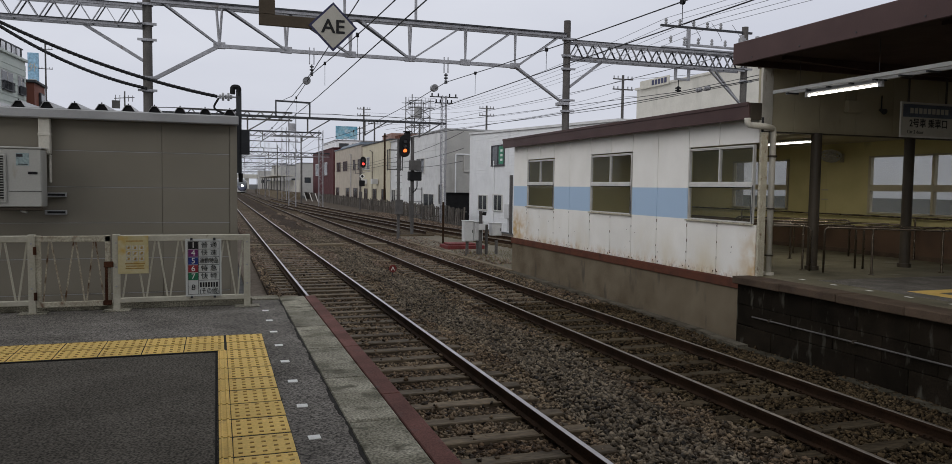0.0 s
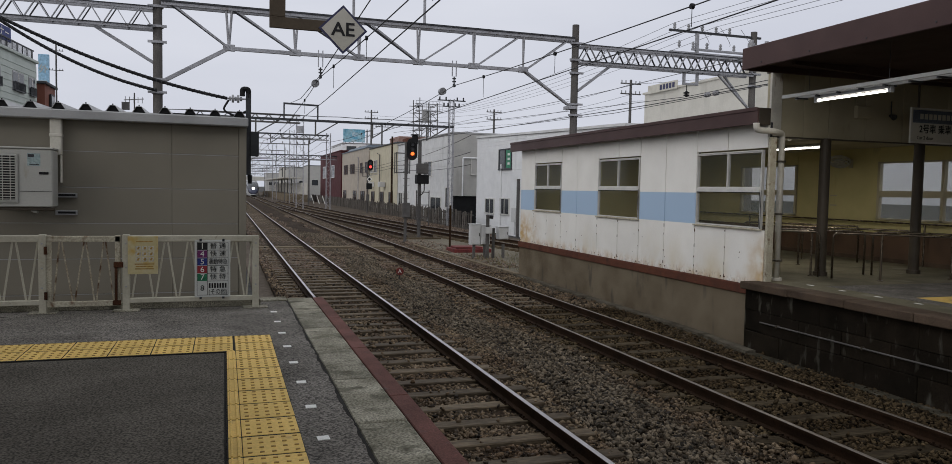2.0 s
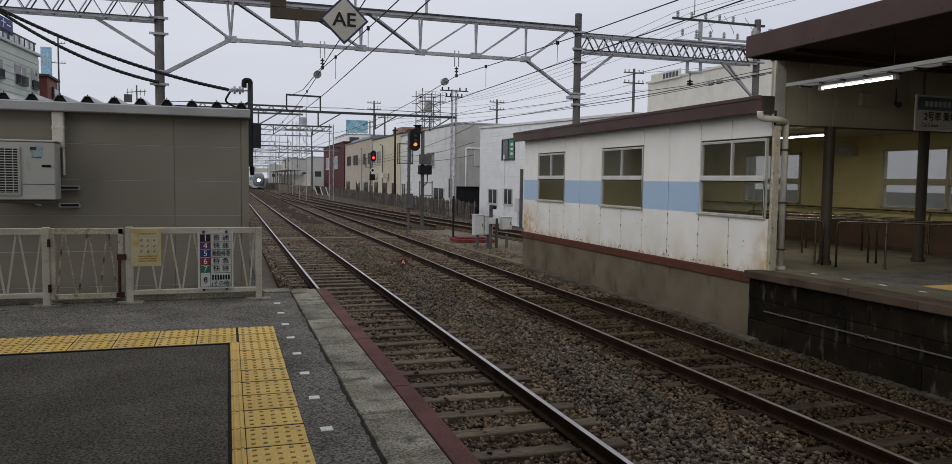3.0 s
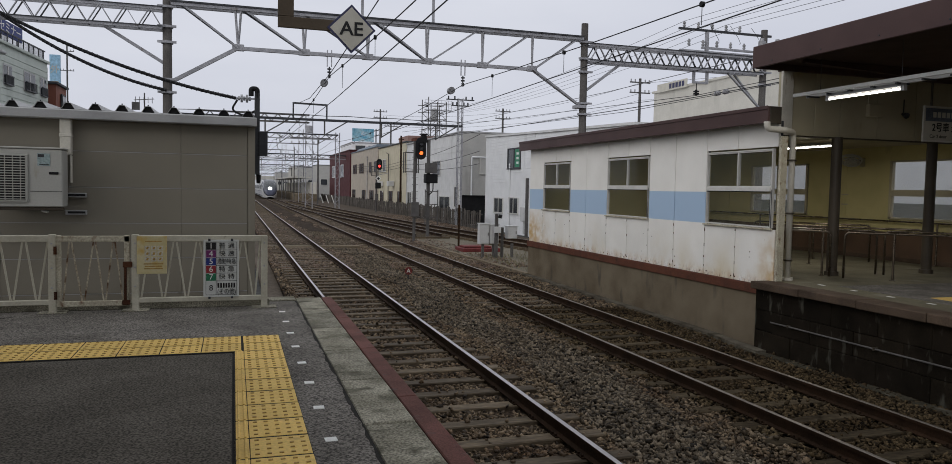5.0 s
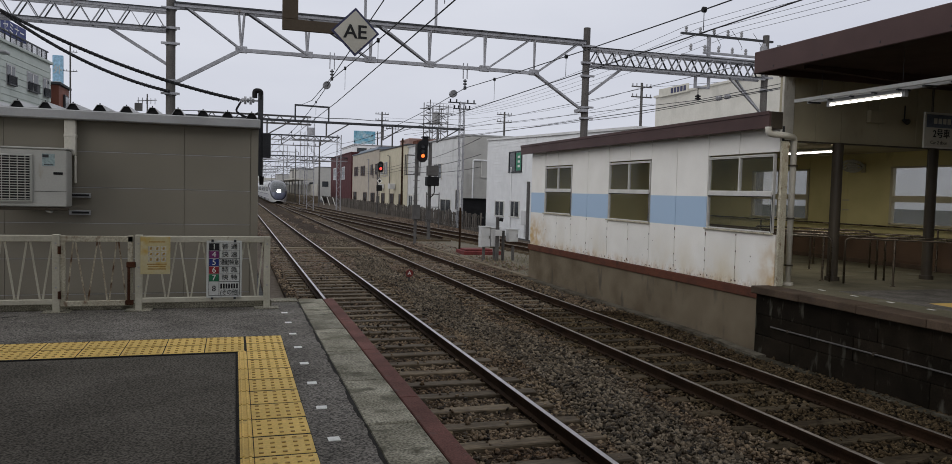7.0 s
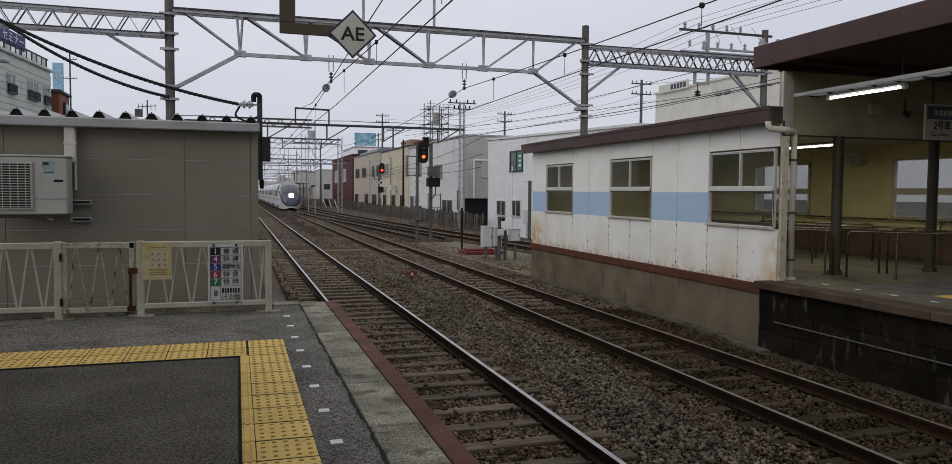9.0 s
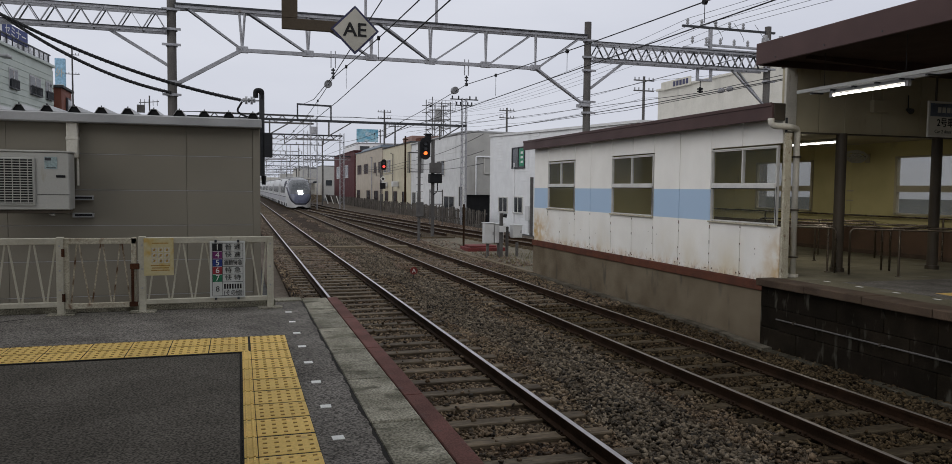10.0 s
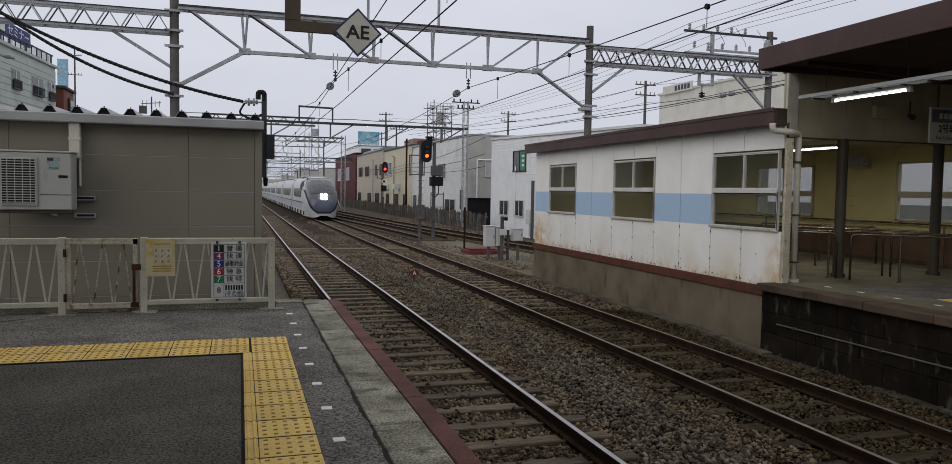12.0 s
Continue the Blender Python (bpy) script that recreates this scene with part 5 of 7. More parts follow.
tube_light("tube_lamp", (7.42, 10.27), (7.42, 8.79), 4.07, "lit fluorescent tube lamp under the canopy", 9, 0.12)
tube_light("tube_lamp", (10.1, 14.6), (10.1, 13.0), 3.53, "lit fluorescent tube lamp on the waiting-room ceiling, the rear one of two added unseen", 26, 0.17)
# rear tube is unseen, added to brighten the room
tube_light("tube_lamp", (10.1, 19.6), (10.1, 18.0), 3.53, "lit fluorescent tube lamp on the waiting-room ceiling, the rear one of two added unseen", 26, 0.17)
M["rack"] = surf("white_cable_rack", (0.50, 0.50, 0.48), (0.42, 0.42, 0.40), rough=0.5, grain=40, bump=0.02, grain_amount=0.06)


def cable_rack():
    c = thing("cable_rack", "white ladder-type cable rack hung under the canopy", "cable rack", (7.4, 6, 4.3))
    for x in (7.28, 7.56):
        part("side_rail", bx(B(), x - 0.02, x + 0.02, -8, 10.93, 4.16, 4.22, 0.005), "rack", c)
    for k in range(30):
        part("rung", bx(B(), 7.30, 7.54, 10.6 - k * 0.45, 10.64 - k * 0.45, 4.13, 4.155), "dark", c)
    for k in range(7):
        part("hanger", rod(B(), (7.28, 10.3 - k * 1.6, 4.22), (7.28, 10.3 - k * 1.6, 4.77), 0.004, 6), "dark", c)


cable_rack()


def hanging_sign():
    s = thing("boarding_sign", "hanging sign naming the boarding door of car two", "sign", (10.9, 10.9, 3.5))
    x0, x1, z0, z1 = 10.25, 11.6, 3.55, 4.16
    part("board", bx(B(), x0, x1, 10.95, 10.975, z0, z1, 0.004), "sign_white", s)
    M["sign_grey"] = surf("sign_slate_band", (0.10, 0.12, 0.16), rough=0.45, grain=40, bump=0)
    part("heading", bx(B(), x0 + 0.03, x1 - 0.03, 10.945, 10.949, 3.90, z1 - 0.02), "sign_grey", s)
    b = B()
    for k in range(9):
        bx(b, x0 + 0.20 + k * 0.11, x0 + 0.28 + k * 0.11, 10.941, 10.944, 3.97, 4.07)
    part("name_bars", b, "sign_white", s)
    lettering("words", "2号車 乗車口", 0.18, facing(x0 + 0.68, 10.947, 3.78), "ink", s, width=0.95, bold=0.003)
    lettering("words", "Car 2 door", 0.09, facing(x0 + 0.35, 10.947, 3.62), "ink", s)
    for x in (x0 + 0.2, x1 - 0.2):
        part("hanger", rod(B(), (x, 10.99, z1), (x, 10.99, 4.77), 0.02), "column", s)
    f = part("frame", bx(bx(bx(B(), x0 - 0.015, x0, 10.945, 10.98, z0, z1), x0 - 0.015, x1 + 0.015, 10.945, 10.98, z1, z1 + 0.02), x0 - 0.015, x1 + 0.015, 10.945, 10.98, z0 - 0.03, z0), "frame", s)


hanging_sign()


def wall_fan():
    f = thing("wall_fan", "beige caged fan mounted on the cream wall", "fan", (IX - 0.2, 15.45, 3.1))
    part("mount", bx(B(), IX - 0.05, IX, 15.25, 15.37, 3.22, 3.44, 0.01), "header", f)
    part("arm", rod(B(), (IX - 0.04, 15.33, 3.36), (IX - 0.25, 15.45, 3.44), 0.025), "column", f)
    part("motor", rod(B(), (IX - 0.24, 15.45, 3.50), (IX - 0.32, 15.37, 3.38), 0.075, 12), "ac", f)
    b = B()
    c, ax = Vector((IX - 0.35, 15.35, 3.37)), Vector((-0.35, -0.25, -0.85)).normalized()
    q = ax.to_track_quat("Z", "Y")
    for r, d in ((0.24, 0.0), (0.25, -0.03), (0.21, 0.05), (0.14, 0.08)):
        path_rod(b, [c + ax * d + q @ Vector((r * math.cos(2 * math.pi * k / 20), r * math.sin(2 * math.pi * k / 20), 0)) for k in range(21)], 0.018, 5)
    for k in range(14):
        u = q @ Vector((math.cos(2 * math.pi * k / 14), math.sin(2 * math.pi * k / 14), 0))
        path_rod(b, [c + u * 0.24, c + ax * 0.05 + u * 0.21, c + ax * 0.09 + u * 0.05], 0.011, 4)
    part("cage", b, "ac", f)
    b = B()
    for k in range(3):
        u = q @ Vector((math.cos(2.09 * k), math.sin(2.09 * k), 0))
        w = q @ Vector((math.cos(2.09 * k + 1.7), math.sin(2.09 * k + 1.7), 0))
        vs = [b.verts.new(c + ax * 0.02 + v) for v in (u * 0.03, u * 0.19, w * 0.17 + ax * 0.03, w * 0.03)]
        b.faces.new(vs)
    bl = part("blade", b, "pipe", f)
    bl.modifiers.new("sheet", "SOLIDIFY").thickness = 0.004


wall_fan()
jb = thing("junction_box", "cream junction box on the beam wall", "junction box", (9.9, 11.8, 4.1))
part("box", bx(B(), 9.74, 10.09, 11.72, 11.828, 4.02, 4.26, 0.01), "header", jb)
part("conduit", rod(B(), (9.78, 11.8, 4.26), (9.78, 11.8, 4.755), 0.015), "header", jb)
sp = thing("speaker", "small dark loudspeaker hanging under the canopy", "loudspeaker", (10.66, 11.7, 4.1))
part("horn", rod(B(), (10.66, 11.82, 4.12), (10.64, 11.70, 4.07), 0.03, 12, 0.06), "dark", sp)
part("bracket", rod(B(), (10.66, 11.8, 4.12), (10.66, 11.8, 4.40), 0.012, 6), "dark", sp)
for k, z in enumerate((2.25, 2.5)):
    pn = tagged(part("wall_notice", bx(B(), IX - 0.006, IX - 0.001, 15.75, 15.98, z, z + 0.035), "header"), "small pale notice slip on the cream wall", "notice", "wall notices")


def handrail(pts, posts, r=0.021):
    h = thing("queue_rail", "stainless tubular queue rail on posts", "handrail", (*pts[0][:2], DZ), "queue rails")
    part("rail", path_rod(B(), arc(pts, 5, 0.10), r, 12), "stainless", h, smooth=True)
    for x, y in posts:
        p = part("post", rod(B(), (x, y, DZ), (x, y, pts[1][2]), r, 10), "stainless", h)
        part("flange", rod(B(), (x, y, DZ), (x, y, DZ + 0.012), 0.05, 12), "stainless", p)
    return h


RZ = DZ + 0.86
handrail([(7.95, 12.5, DZ), (7.95, 12.5, RZ), (8.92, 11.69, RZ), (8.92, 11.69, DZ)], [(8.86, 11.82)])
handrail([(8.97, 11.39, DZ), (8.97, 11.39, RZ), (11.6, 9.06, RZ), (11.6, 9.06, DZ)], [(9.58, 10.85), (10.7, 9.86)])
handrail([(10.28, 11.73, DZ), (10.28, 11.73, RZ), (12.2, 10.03, RZ), (12.2, 10.03, DZ)], [(11.3, 10.83)])
handrail([(8.6, 13.25, DZ), (8.6, 13.25, RZ), (10.21, 11.86, RZ), (10.21, 11.86, DZ)], [])
handrail([(9.9, 14.5, DZ), (9.9, 14.5, RZ), (11.69, 12.1, RZ), (11.69, 12.1, DZ)], [(10.37, 13.87)])
handrail([(10.7, 16.2, DZ), (10.7, 16.2, RZ), (12.3, 14.1, RZ), (12.3, 14.1, DZ)], [(11.55, 15.08)])
handrail([(IX - 0.12, 7, RZ + 0.1), (IX - 0.12, 8, RZ + 0.1), (IX - 0.12, 21, RZ + 0.1), (IX - 0.12, 22, RZ + 0.1)], [(IX - 0.12, 10.5), (IX - 0.12, 13), (IX - 0.12, 16), (IX - 0.12, 19)])

# ---- catenary gantries ----
G1 = 22.5


def gantry_near():
    g = thing("catenary_gantry", "steel truss gantry over both tracks on concrete poles", "gantry", (2.5, G1, -0.3))
    zt, zb = 7.36, 6.29
    for x, top in ((-3.65, 10.5), (8.83, 7.85), (15.72, 8.2)):
        p = part("pole", rod(B(), (x, G1, -0.4), (x, G1, top), 0.135, 16, 0.11), "pole", g, "grey spun-concrete pole")
        for z in (6.3, 5.3, 4.95, 6.72, 7.25):
            if z < top:
                part("pole_band", bx(disc(B(), (x, G1, z), (0, 0, 1), 0.155, 0.07, 16), x - 0.24, x + 0.24, G1 - 0.16, G1 - 0.10, z - 0.03, z + 0.03), "steel", p)
    x0, x1 = -3.55, 8.72
    for ya, yb in ((G1 - 0.20, G1 - 0.13), (G1 + 0.13, G1 + 0.20)):
        c = part("top_chord", bx(B(), x0, x1, ya, yb, zt - 0.07, zt + 0.015), "steel", g)
        part("chord_flange", bx(B(), x0, x1, ya - 0.03, yb + 0.03, zt + 0.016, zt + 0.06), "dark", c)
    part("bottom_chord", bx(B(), -1.81, 7.03, G1 - 0.05, G1 + 0.05, zb - 0.06, zb + 0.04), "steel", g)
    part("knee_brace", bar(B(), (-1.81, G1, zb), (-3.55, G1, 5.25), 0.10, 0.10), "steel", g)
    part("knee_brace", bx(bar(bar(B(), (7.03, G1 - 0.07, zb), (8.72, G1 - 0.07, 5.20), 0.06, 0.06), (7.03, G1 + 0.07, zb), (8.72, G1 + 0.07, 5.24), 0.06, 0.06), 8.55, 8.85, G1 - 0.2, G1 + 0.2, 5.14, 5.24), "steel", g)
    nodes = [-1.81, 0.0, 1.83, 3.62, 5.38, 7.03]
    tops = [-3.2, -1.75, 0.0, 1.75, 3.5, 5.25, 6.95, 8.6]
    for x in nodes:
        for s in (-0.10, 0.10):
            part("strut", bar(B(), (x, G1, zb), (x + s * 0.8, G1 + s * 1.5, zt), 0.05, 0.05), "steel", g)
    for a, c, lean in ((-3.3, -1.81, 1), (-1.7, 0.0, 1), (0.05, 1.83, 1), (2.0, 3.62, 1), (5.25, 3.7, 1), (6.95, 5.45, 1), (8.6, 7.1, 1)):
        for s in (-0.14, 0.14):
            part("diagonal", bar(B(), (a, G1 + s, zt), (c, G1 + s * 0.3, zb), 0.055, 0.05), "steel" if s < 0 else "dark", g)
    for x in nodes:
        part("gusset", bx(B(), x - 0.16, x + 0.16, G1 - 0.055, G1 + 0.055, zb - 0.08, zb + 0.10, 0.01), "steel", g)
    # outriggers: shallow lattice beams to either side
    for xa, xb in ((-10.5, -3.76), (8.95, 15.6)):
        lo, hi = 6.65, 7.17
        for z in (lo, hi):
            part("lattice_chord", bx(bx(B(), xa, xb, G1 - 0.21, G1 - 0.17, z - 0.035, z + 0.035), xa, xb, G1 + 0.17, G1 + 0.21, z - 0.035, z + 0.035), "steel", g)
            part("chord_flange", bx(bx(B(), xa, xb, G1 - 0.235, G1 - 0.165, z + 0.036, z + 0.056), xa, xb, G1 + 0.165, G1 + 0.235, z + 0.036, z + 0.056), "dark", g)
        n = 22
        for k in range(n):
            a, c = xa + (xb - xa) * k / n, xa + (xb - xa) * (k + 1) / n
            up = k % 2 == 0
            for s in (-0.19, 0.19):
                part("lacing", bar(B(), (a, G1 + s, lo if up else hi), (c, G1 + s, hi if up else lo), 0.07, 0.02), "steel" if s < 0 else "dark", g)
    part("brace", bar(B(), (-5.2, G1, 6.62), (-3.75, G1, 5.75), 0.08, 0.08), "steel", g)
    part("brace", bar(B(), (10.1, G1, 6.62), (8.95, G1, 5.75), 0.08, 0.08), "steel", g)
    part("brace", bar(bar(B(), (14.2, G1 - 0.1, 6.62), (15.65, G1 - 0.1, 5.4), 0.08, 0.05), (14.6, G1 + 0.1, 6.62), (15.65, G1 + 0.1, 5.55), 0.08, 0.05), "steel", g)
    for x in (1.66, 3.80):
        part("mast_top", bar(B(), (x, G1, zt), (x, G1, 10.5), 0.07, 0.07), "steel", g)
    # feeder crossarms on the outer pole
    for z, xa in ((8.0, 12.3), (7.42, 13.2), (7.28, 12.35)):
        part("crossarm", bx(B(), xa, 16.0, G1 - 0.04, G1 + 0.04, z - 0.035, z + 0.035), "dark" if z > 7.5 else "steel", g)
    part("crossarm_post", bx(B(), 13.35, 13.45, G1 - 0.05, G1 + 0.05, 7.1, 7.96), "steel", g)
    for k in range(5):
        for x, y, z in ((12.5 + k * 0.55, G1, 8.05), (12.7 + k * 0.55, G1, 7.47)):
            b = B()
            for j, r in enumerate((0.03, 0.055, 0.03, 0.055, 0.03)):
                disc(b, (x, y, z + j * 0.045), (0, 0, 1), r, 0.05, 10)
            part("pin_insulator", b, "insul", g, "white porcelain insulator")
    return g


gantry_near()


def hanger(x, z):
    h = thing("wire_hanger", "drop bracket with ribbed insulator carrying the messenger wire", "insulator", (x, G1, z), "wire hangers")
    part("clevis", bx(bx(B(), x - 0.075, x - 0.05, G1 - 0.02, G1 + 0.02, z - 0.38, z + 0.1), x + 0.05, x + 0.075, G1 - 0.02, G1 + 0.02, z - 0.38, z + 0.1), "steel", h)
    b = B()
    for k, r in enumerate((0.02, 0.06, 0.02, 0.06, 0.02, 0.045)):
        disc(b, (x, G1, z - 0.40 - 0.045 * k), (0, 0, 1), r, 0.035, 12)
    part("insulator", b, "dark", h)
    part("clamp", bx(B(), x - 0.03, x + 0.03, G1 - 0.08, G1 + 0.08, z - 0.70, z - 0.65), "dark", h)


for k in range(1, 4):
    x = 12.55 + k * 0.85
    tagged(part("jumper_wire", path_rod(B(), [(x + 0.02 + 0.40 * u, G1 - 0.06 - 0.9 * u * (1 - u), 8.22 - 0.60 * u - 0.75 * u * (1 - u)) for u in [j / 10 for j in range(11)]], 0.008, 5), "wire"), "slack black jumper wire between crossarm insulators", "wire", "overhead wires")
hanger(T1, 6.32)
hanger(T2, 6.32)


def ae_sign():
    """Stop marker hung on a brown arm from the near platform's canopy."""
    y, cx, cz, r = 9.3, -0.578, 4.375, 0.292
    s = thing("diamond_sign", "diamond-shaped cream sign lettered AE with navy border on a brown arm", "sign", (cx, y, cz))
    part("border", prism(B(), [(cx - r, cz), (cx, cz - r), (cx + r, cz), (cx, cz + r)], "y", y, y + 0.012), "navy", s)
    q = r - 0.034
    part("face", prism(B(), [(cx - q, cz), (cx, cz - q), (cx + q, cz), (cx, cz + q)], "y", y - 0.003, y - 0.001), "sign_white", s)
    lettering("letters", "AE", 0.225, facing(cx, y - 0.006, cz - 0.005), "ink", s, width=0.285, bold=0.004)
    part("arm", bx(B(), -1.437, -0.66, y + 0.014, y + 0.055, 4.335, 4.465, 0.004), "sign_brown", s)
    part("arm_post", bx(B(), -1.437, -1.255, y + 0.014, y + 0.055, 4.467, 5.05, 0.004), "sign_brown", s)
    part("arm_beam", bx(B(), -1.42, -1.27, 6.3, y + 0.055, 5.052, 5.159, 0.004), "sign_brown", s)


# overhead canopy out of view, its end set to shade the near platform
ae_sign()
cn = thing("unseen_near_canopy", "unseen brown sheet-metal canopy over the near platform, placed for its shade", "canopy", (-5, 0, PZ), kind="structure")
part("roof_sheet", bx(B(), -12, -1.0, -25, 6.6, 5.16, 5.3), "brown_dark", cn)
part("fascia", bx(bx(B(), -1.0, -0.95, -25, 6.6, 5.0, 5.35), -12, -1.0, 6.602, 6.65, 5.0, 5.35), "brown", cn)
for yy in (-1.5, -7.5, -13.5):
    part("post", bx(B(), -5.1, -4.9, yy - 0.1, yy + 0.1, PZ, 5.16, 0.01), "column", cn)


def lattice_mast(x, y, top, w=0.5, name="lattice_mast", label="pale lattice steel catenary mast"):
    m = thing(name, label, "mast", (x, y, -0.35), "lattice masts")
    for sx in (-1, 1):
        for sy in (-1, 1):
            part("leg", bar(B(), (x + sx * w / 2, y + sy * w / 2, -0.4), (x + sx * w / 2, y + sy * w / 2, top), 0.05, 0.05), "steel", m)
    n = int(top / (0.32 + 0.3 * w))
    b = B()
    for k in range(n):
        z0, z1 = top * k / n, top * (k + 1) / n
        s = 1 if k % 2 else -1
        for sy in (-1, 1):
            bar(b, (x - s * w / 2, y + sy * w / 2, z0), (x + s * w / 2, y + sy * w / 2, z1), 0.024, 0.016)
            bar(b, (x + sy * w / 2, y - s * w / 2, z0), (x + sy * w / 2, y + s * w / 2, z1), 0.024, 0.016)
    part("lacing", b, "steel", m)
    return m


def gantry(y, xa, xb, z, kind="bar", ends=True):
    g = thing("catenary_gantry", "distant grey catenary beam spanning the tracks", "gantry", ((xa + xb) / 2, y, z), "far gantries")
    part("beam", bx(B(), xa, xb, y - 0.12, y + 0.12, z - 0.08, z + 0.08), "dark", g)
    n = max(2, int((xb - xa) / 4))
    for k in range(n):
        x = xa + (xb - xa) * (k + 0.5) / n
        part("drop_strut", bar(B(), (x, y, z), (x, y, z - 1.1), 0.10), "far_pole", g)
        part("brace", bar(B(), (x, y, z - 1.05), (x + 1.7, y, z), 0.08), "far_pole", g)
    if kind == "truss":
        part("lower_beam", bx(B(), xa, xb, y - 0.08, y + 0.08, z - 0.62, z - 0.52), "steel", g)
        b = B()
        m = int((xb - xa) / 0.7)
        for k in range(m):
            a, c = xa + (xb - xa) * k / m, xa + (xb - xa) * (k + 1) / m
            bar(b, (a, y, z if k % 2 else z - 0.57), (c, y, z - 0.57 if k % 2 else z), 0.08)
        part("lacing", b, "far_pole", g)
    else:
        part("tie_rod", path_rod(B(), [(xa + (xb - xa) * k / 12, y, z + 0.30 + 0.05 * (k % 2)) for k in range(13)], 0.025, 5), "wire", g)
    for x in (xa + 0.2, xb - 0.2) if ends else (xa + 0.2,):
        part("post", bx(B(), x - 0.14, x + 0.14, y - 0.14, y + 0.14, -0.42, z + 0.3), "far_pole", g)
    return g


gantry(55.5, -6.0, 14.6, 7.2, ends=False)
f = thing("anchor_frame", "square steel frame over the near track carrying the wires", "frame", (3.2, 55.5, 7.2))
for x, z in ((2.1, 8.3), (4.45, 8.25)):
    part("post", bar(B(), (x, 55.5, 7.2), (x, 55.5, z), 0.1), "dark", f)
part("top_bar", bar(B(), (2.05, 55.5, 8.33), (4.5, 55.5, 8.28), 0.12), "dark", f)
m = lattice_mast(14.44, 55.5, 9.3, 0.34)
for z, wd in ((9.2, 1.1), (8.75, 0.7)):
    part("top_arm", bx(B(), 14.44 - wd, 14.44 + wd, 55.45, 55.55, z - 0.04, z + 0.04), "dark", m)
    for q in (-0.85, -0.4, 0.4, 0.85):
        part("insulator", rod(B(), (14.44 + q * wd, 55.5, z + 0.04), (14.44 + q * wd, 55.5, z + 0.26), 0.055, 8), "black", m)
lattice_mast(9.95, 92, 8.9, 0.48)
lattice_mast(6.61, 92, 10.8, 0.8)
tb = thing("catenary_gantry", "lattice box beam bracketed from the far mast", "gantry", (2, 92, 9), "far gantries")
for z in (9.93, 10.82):
    part("chord", bx(B(), -6, 6.61, 91.8, 92.2, z - 0.09, z + 0.09), "far_pole", tb)
b = B()
for k in range(16):
    bar(b, (-6 + k * 0.75, 91.8, 9.93 if k % 2 else 10.82), (-5.25 + k * 0.75, 91.8, 10.82 if k % 2 else 9.93), 0.11)
part("lacing", b, "far_pole", tb)
ma = thing("mast_arms", "steel arms with transformer drum on a lattice mast", "mast", (6.61, 92, 7))
for xa, xb, z in ((4.40, 8.99, 8.14), (4.40, 7.61, 7.43), (5.41, 9.02, 5.65)):
    part("arm", bx(B(), xa, xb, 91.75, 91.85, z - 0.05, z + 0.05), "far_pole", ma)
    for k in range(4):
        part("insulator", rod(B(), (xa + 0.2 + k * 0.85, 91.8, z), (xa + 0.2 + k * 0.85, 91.8, z + 0.3), 0.06, 6), "insul", ma)
part("drum", rod(B(), (6.61, 91.7, 8.76), (6.61, 91.7, 9.56), 0.42, 14), "steel", ma)
gantry(92, -8, 10, 8.6, kind="truss", ends=False)
gantry(125, -8, 16, 7.5, kind="truss")
def span_wire_beam(y, xa, xb, z):
    """A slim tubular beam with hooked hangers, between the heavier gantries."""
    g = thing("span_beam", "slim grey tubular beam with hooked wire hangers", "gantry", ((xa + xb) / 2, y, z), "far gantries")
    part("tube", rod(B(), (xa, y, z), (xb, y, z), 0.06, 8), "far_pole", g)
    for k in range(7):
        x = xa + (xb - xa) * (k + 0.5) / 7
        part("hanger", bar(B(), (x, y, z), (x, y, z - 0.75), 0.05), "far_pole", g)
        part("hook", bar(B(), (x, y, z - 0.75), (x + 0.45, y, z - 0.95), 0.05), "far_pole", g)
        part("insulator", rod(B(), (x + 0.45, y, z - 0.95), (x + 0.45, y, z - 1.35), 0.07, 8), "insul", g)
    for x in (xa, xb):
        part("post", rod(B(), (x, y, -0.42), (x, y, z + 0.6), 0.085, 8), "far_pole", g)


span_wire_beam(108, -6.0, 9.3, 8.3)
span_wire_beam(142, -6.5, 8.6, 8.9)
span_wire_beam(178, -7.0, 8.6, 8.6)
gantry(160, -8, 15, 7.6)
gantry(195, -8, 15, 7.6, kind="truss")
gantry(235, -9, 15, 7.6, kind="truss")
gantry(285, -9, 15, 7.6)
gantry(340, -9, 15, 7.6, kind="truss")
lattice_mast(8.4, 125, 11.5, 0.7)
lattice_mast(7.9, 160, 11, 0.8)
lattice_mast(8.0, 195, 9, 0.6)
lattice_mast(8.2, 285, 12, 0.9)
lattice_mast(-4.5, 160, 9, 0.6)


# ---- overhead wires ----
def wire(name, label, pts, r=0.009):
    w = tagged(part(name, path_rod(B(), pts, r, 5), "wire"), label, "wire", "overhead wires")
    return w


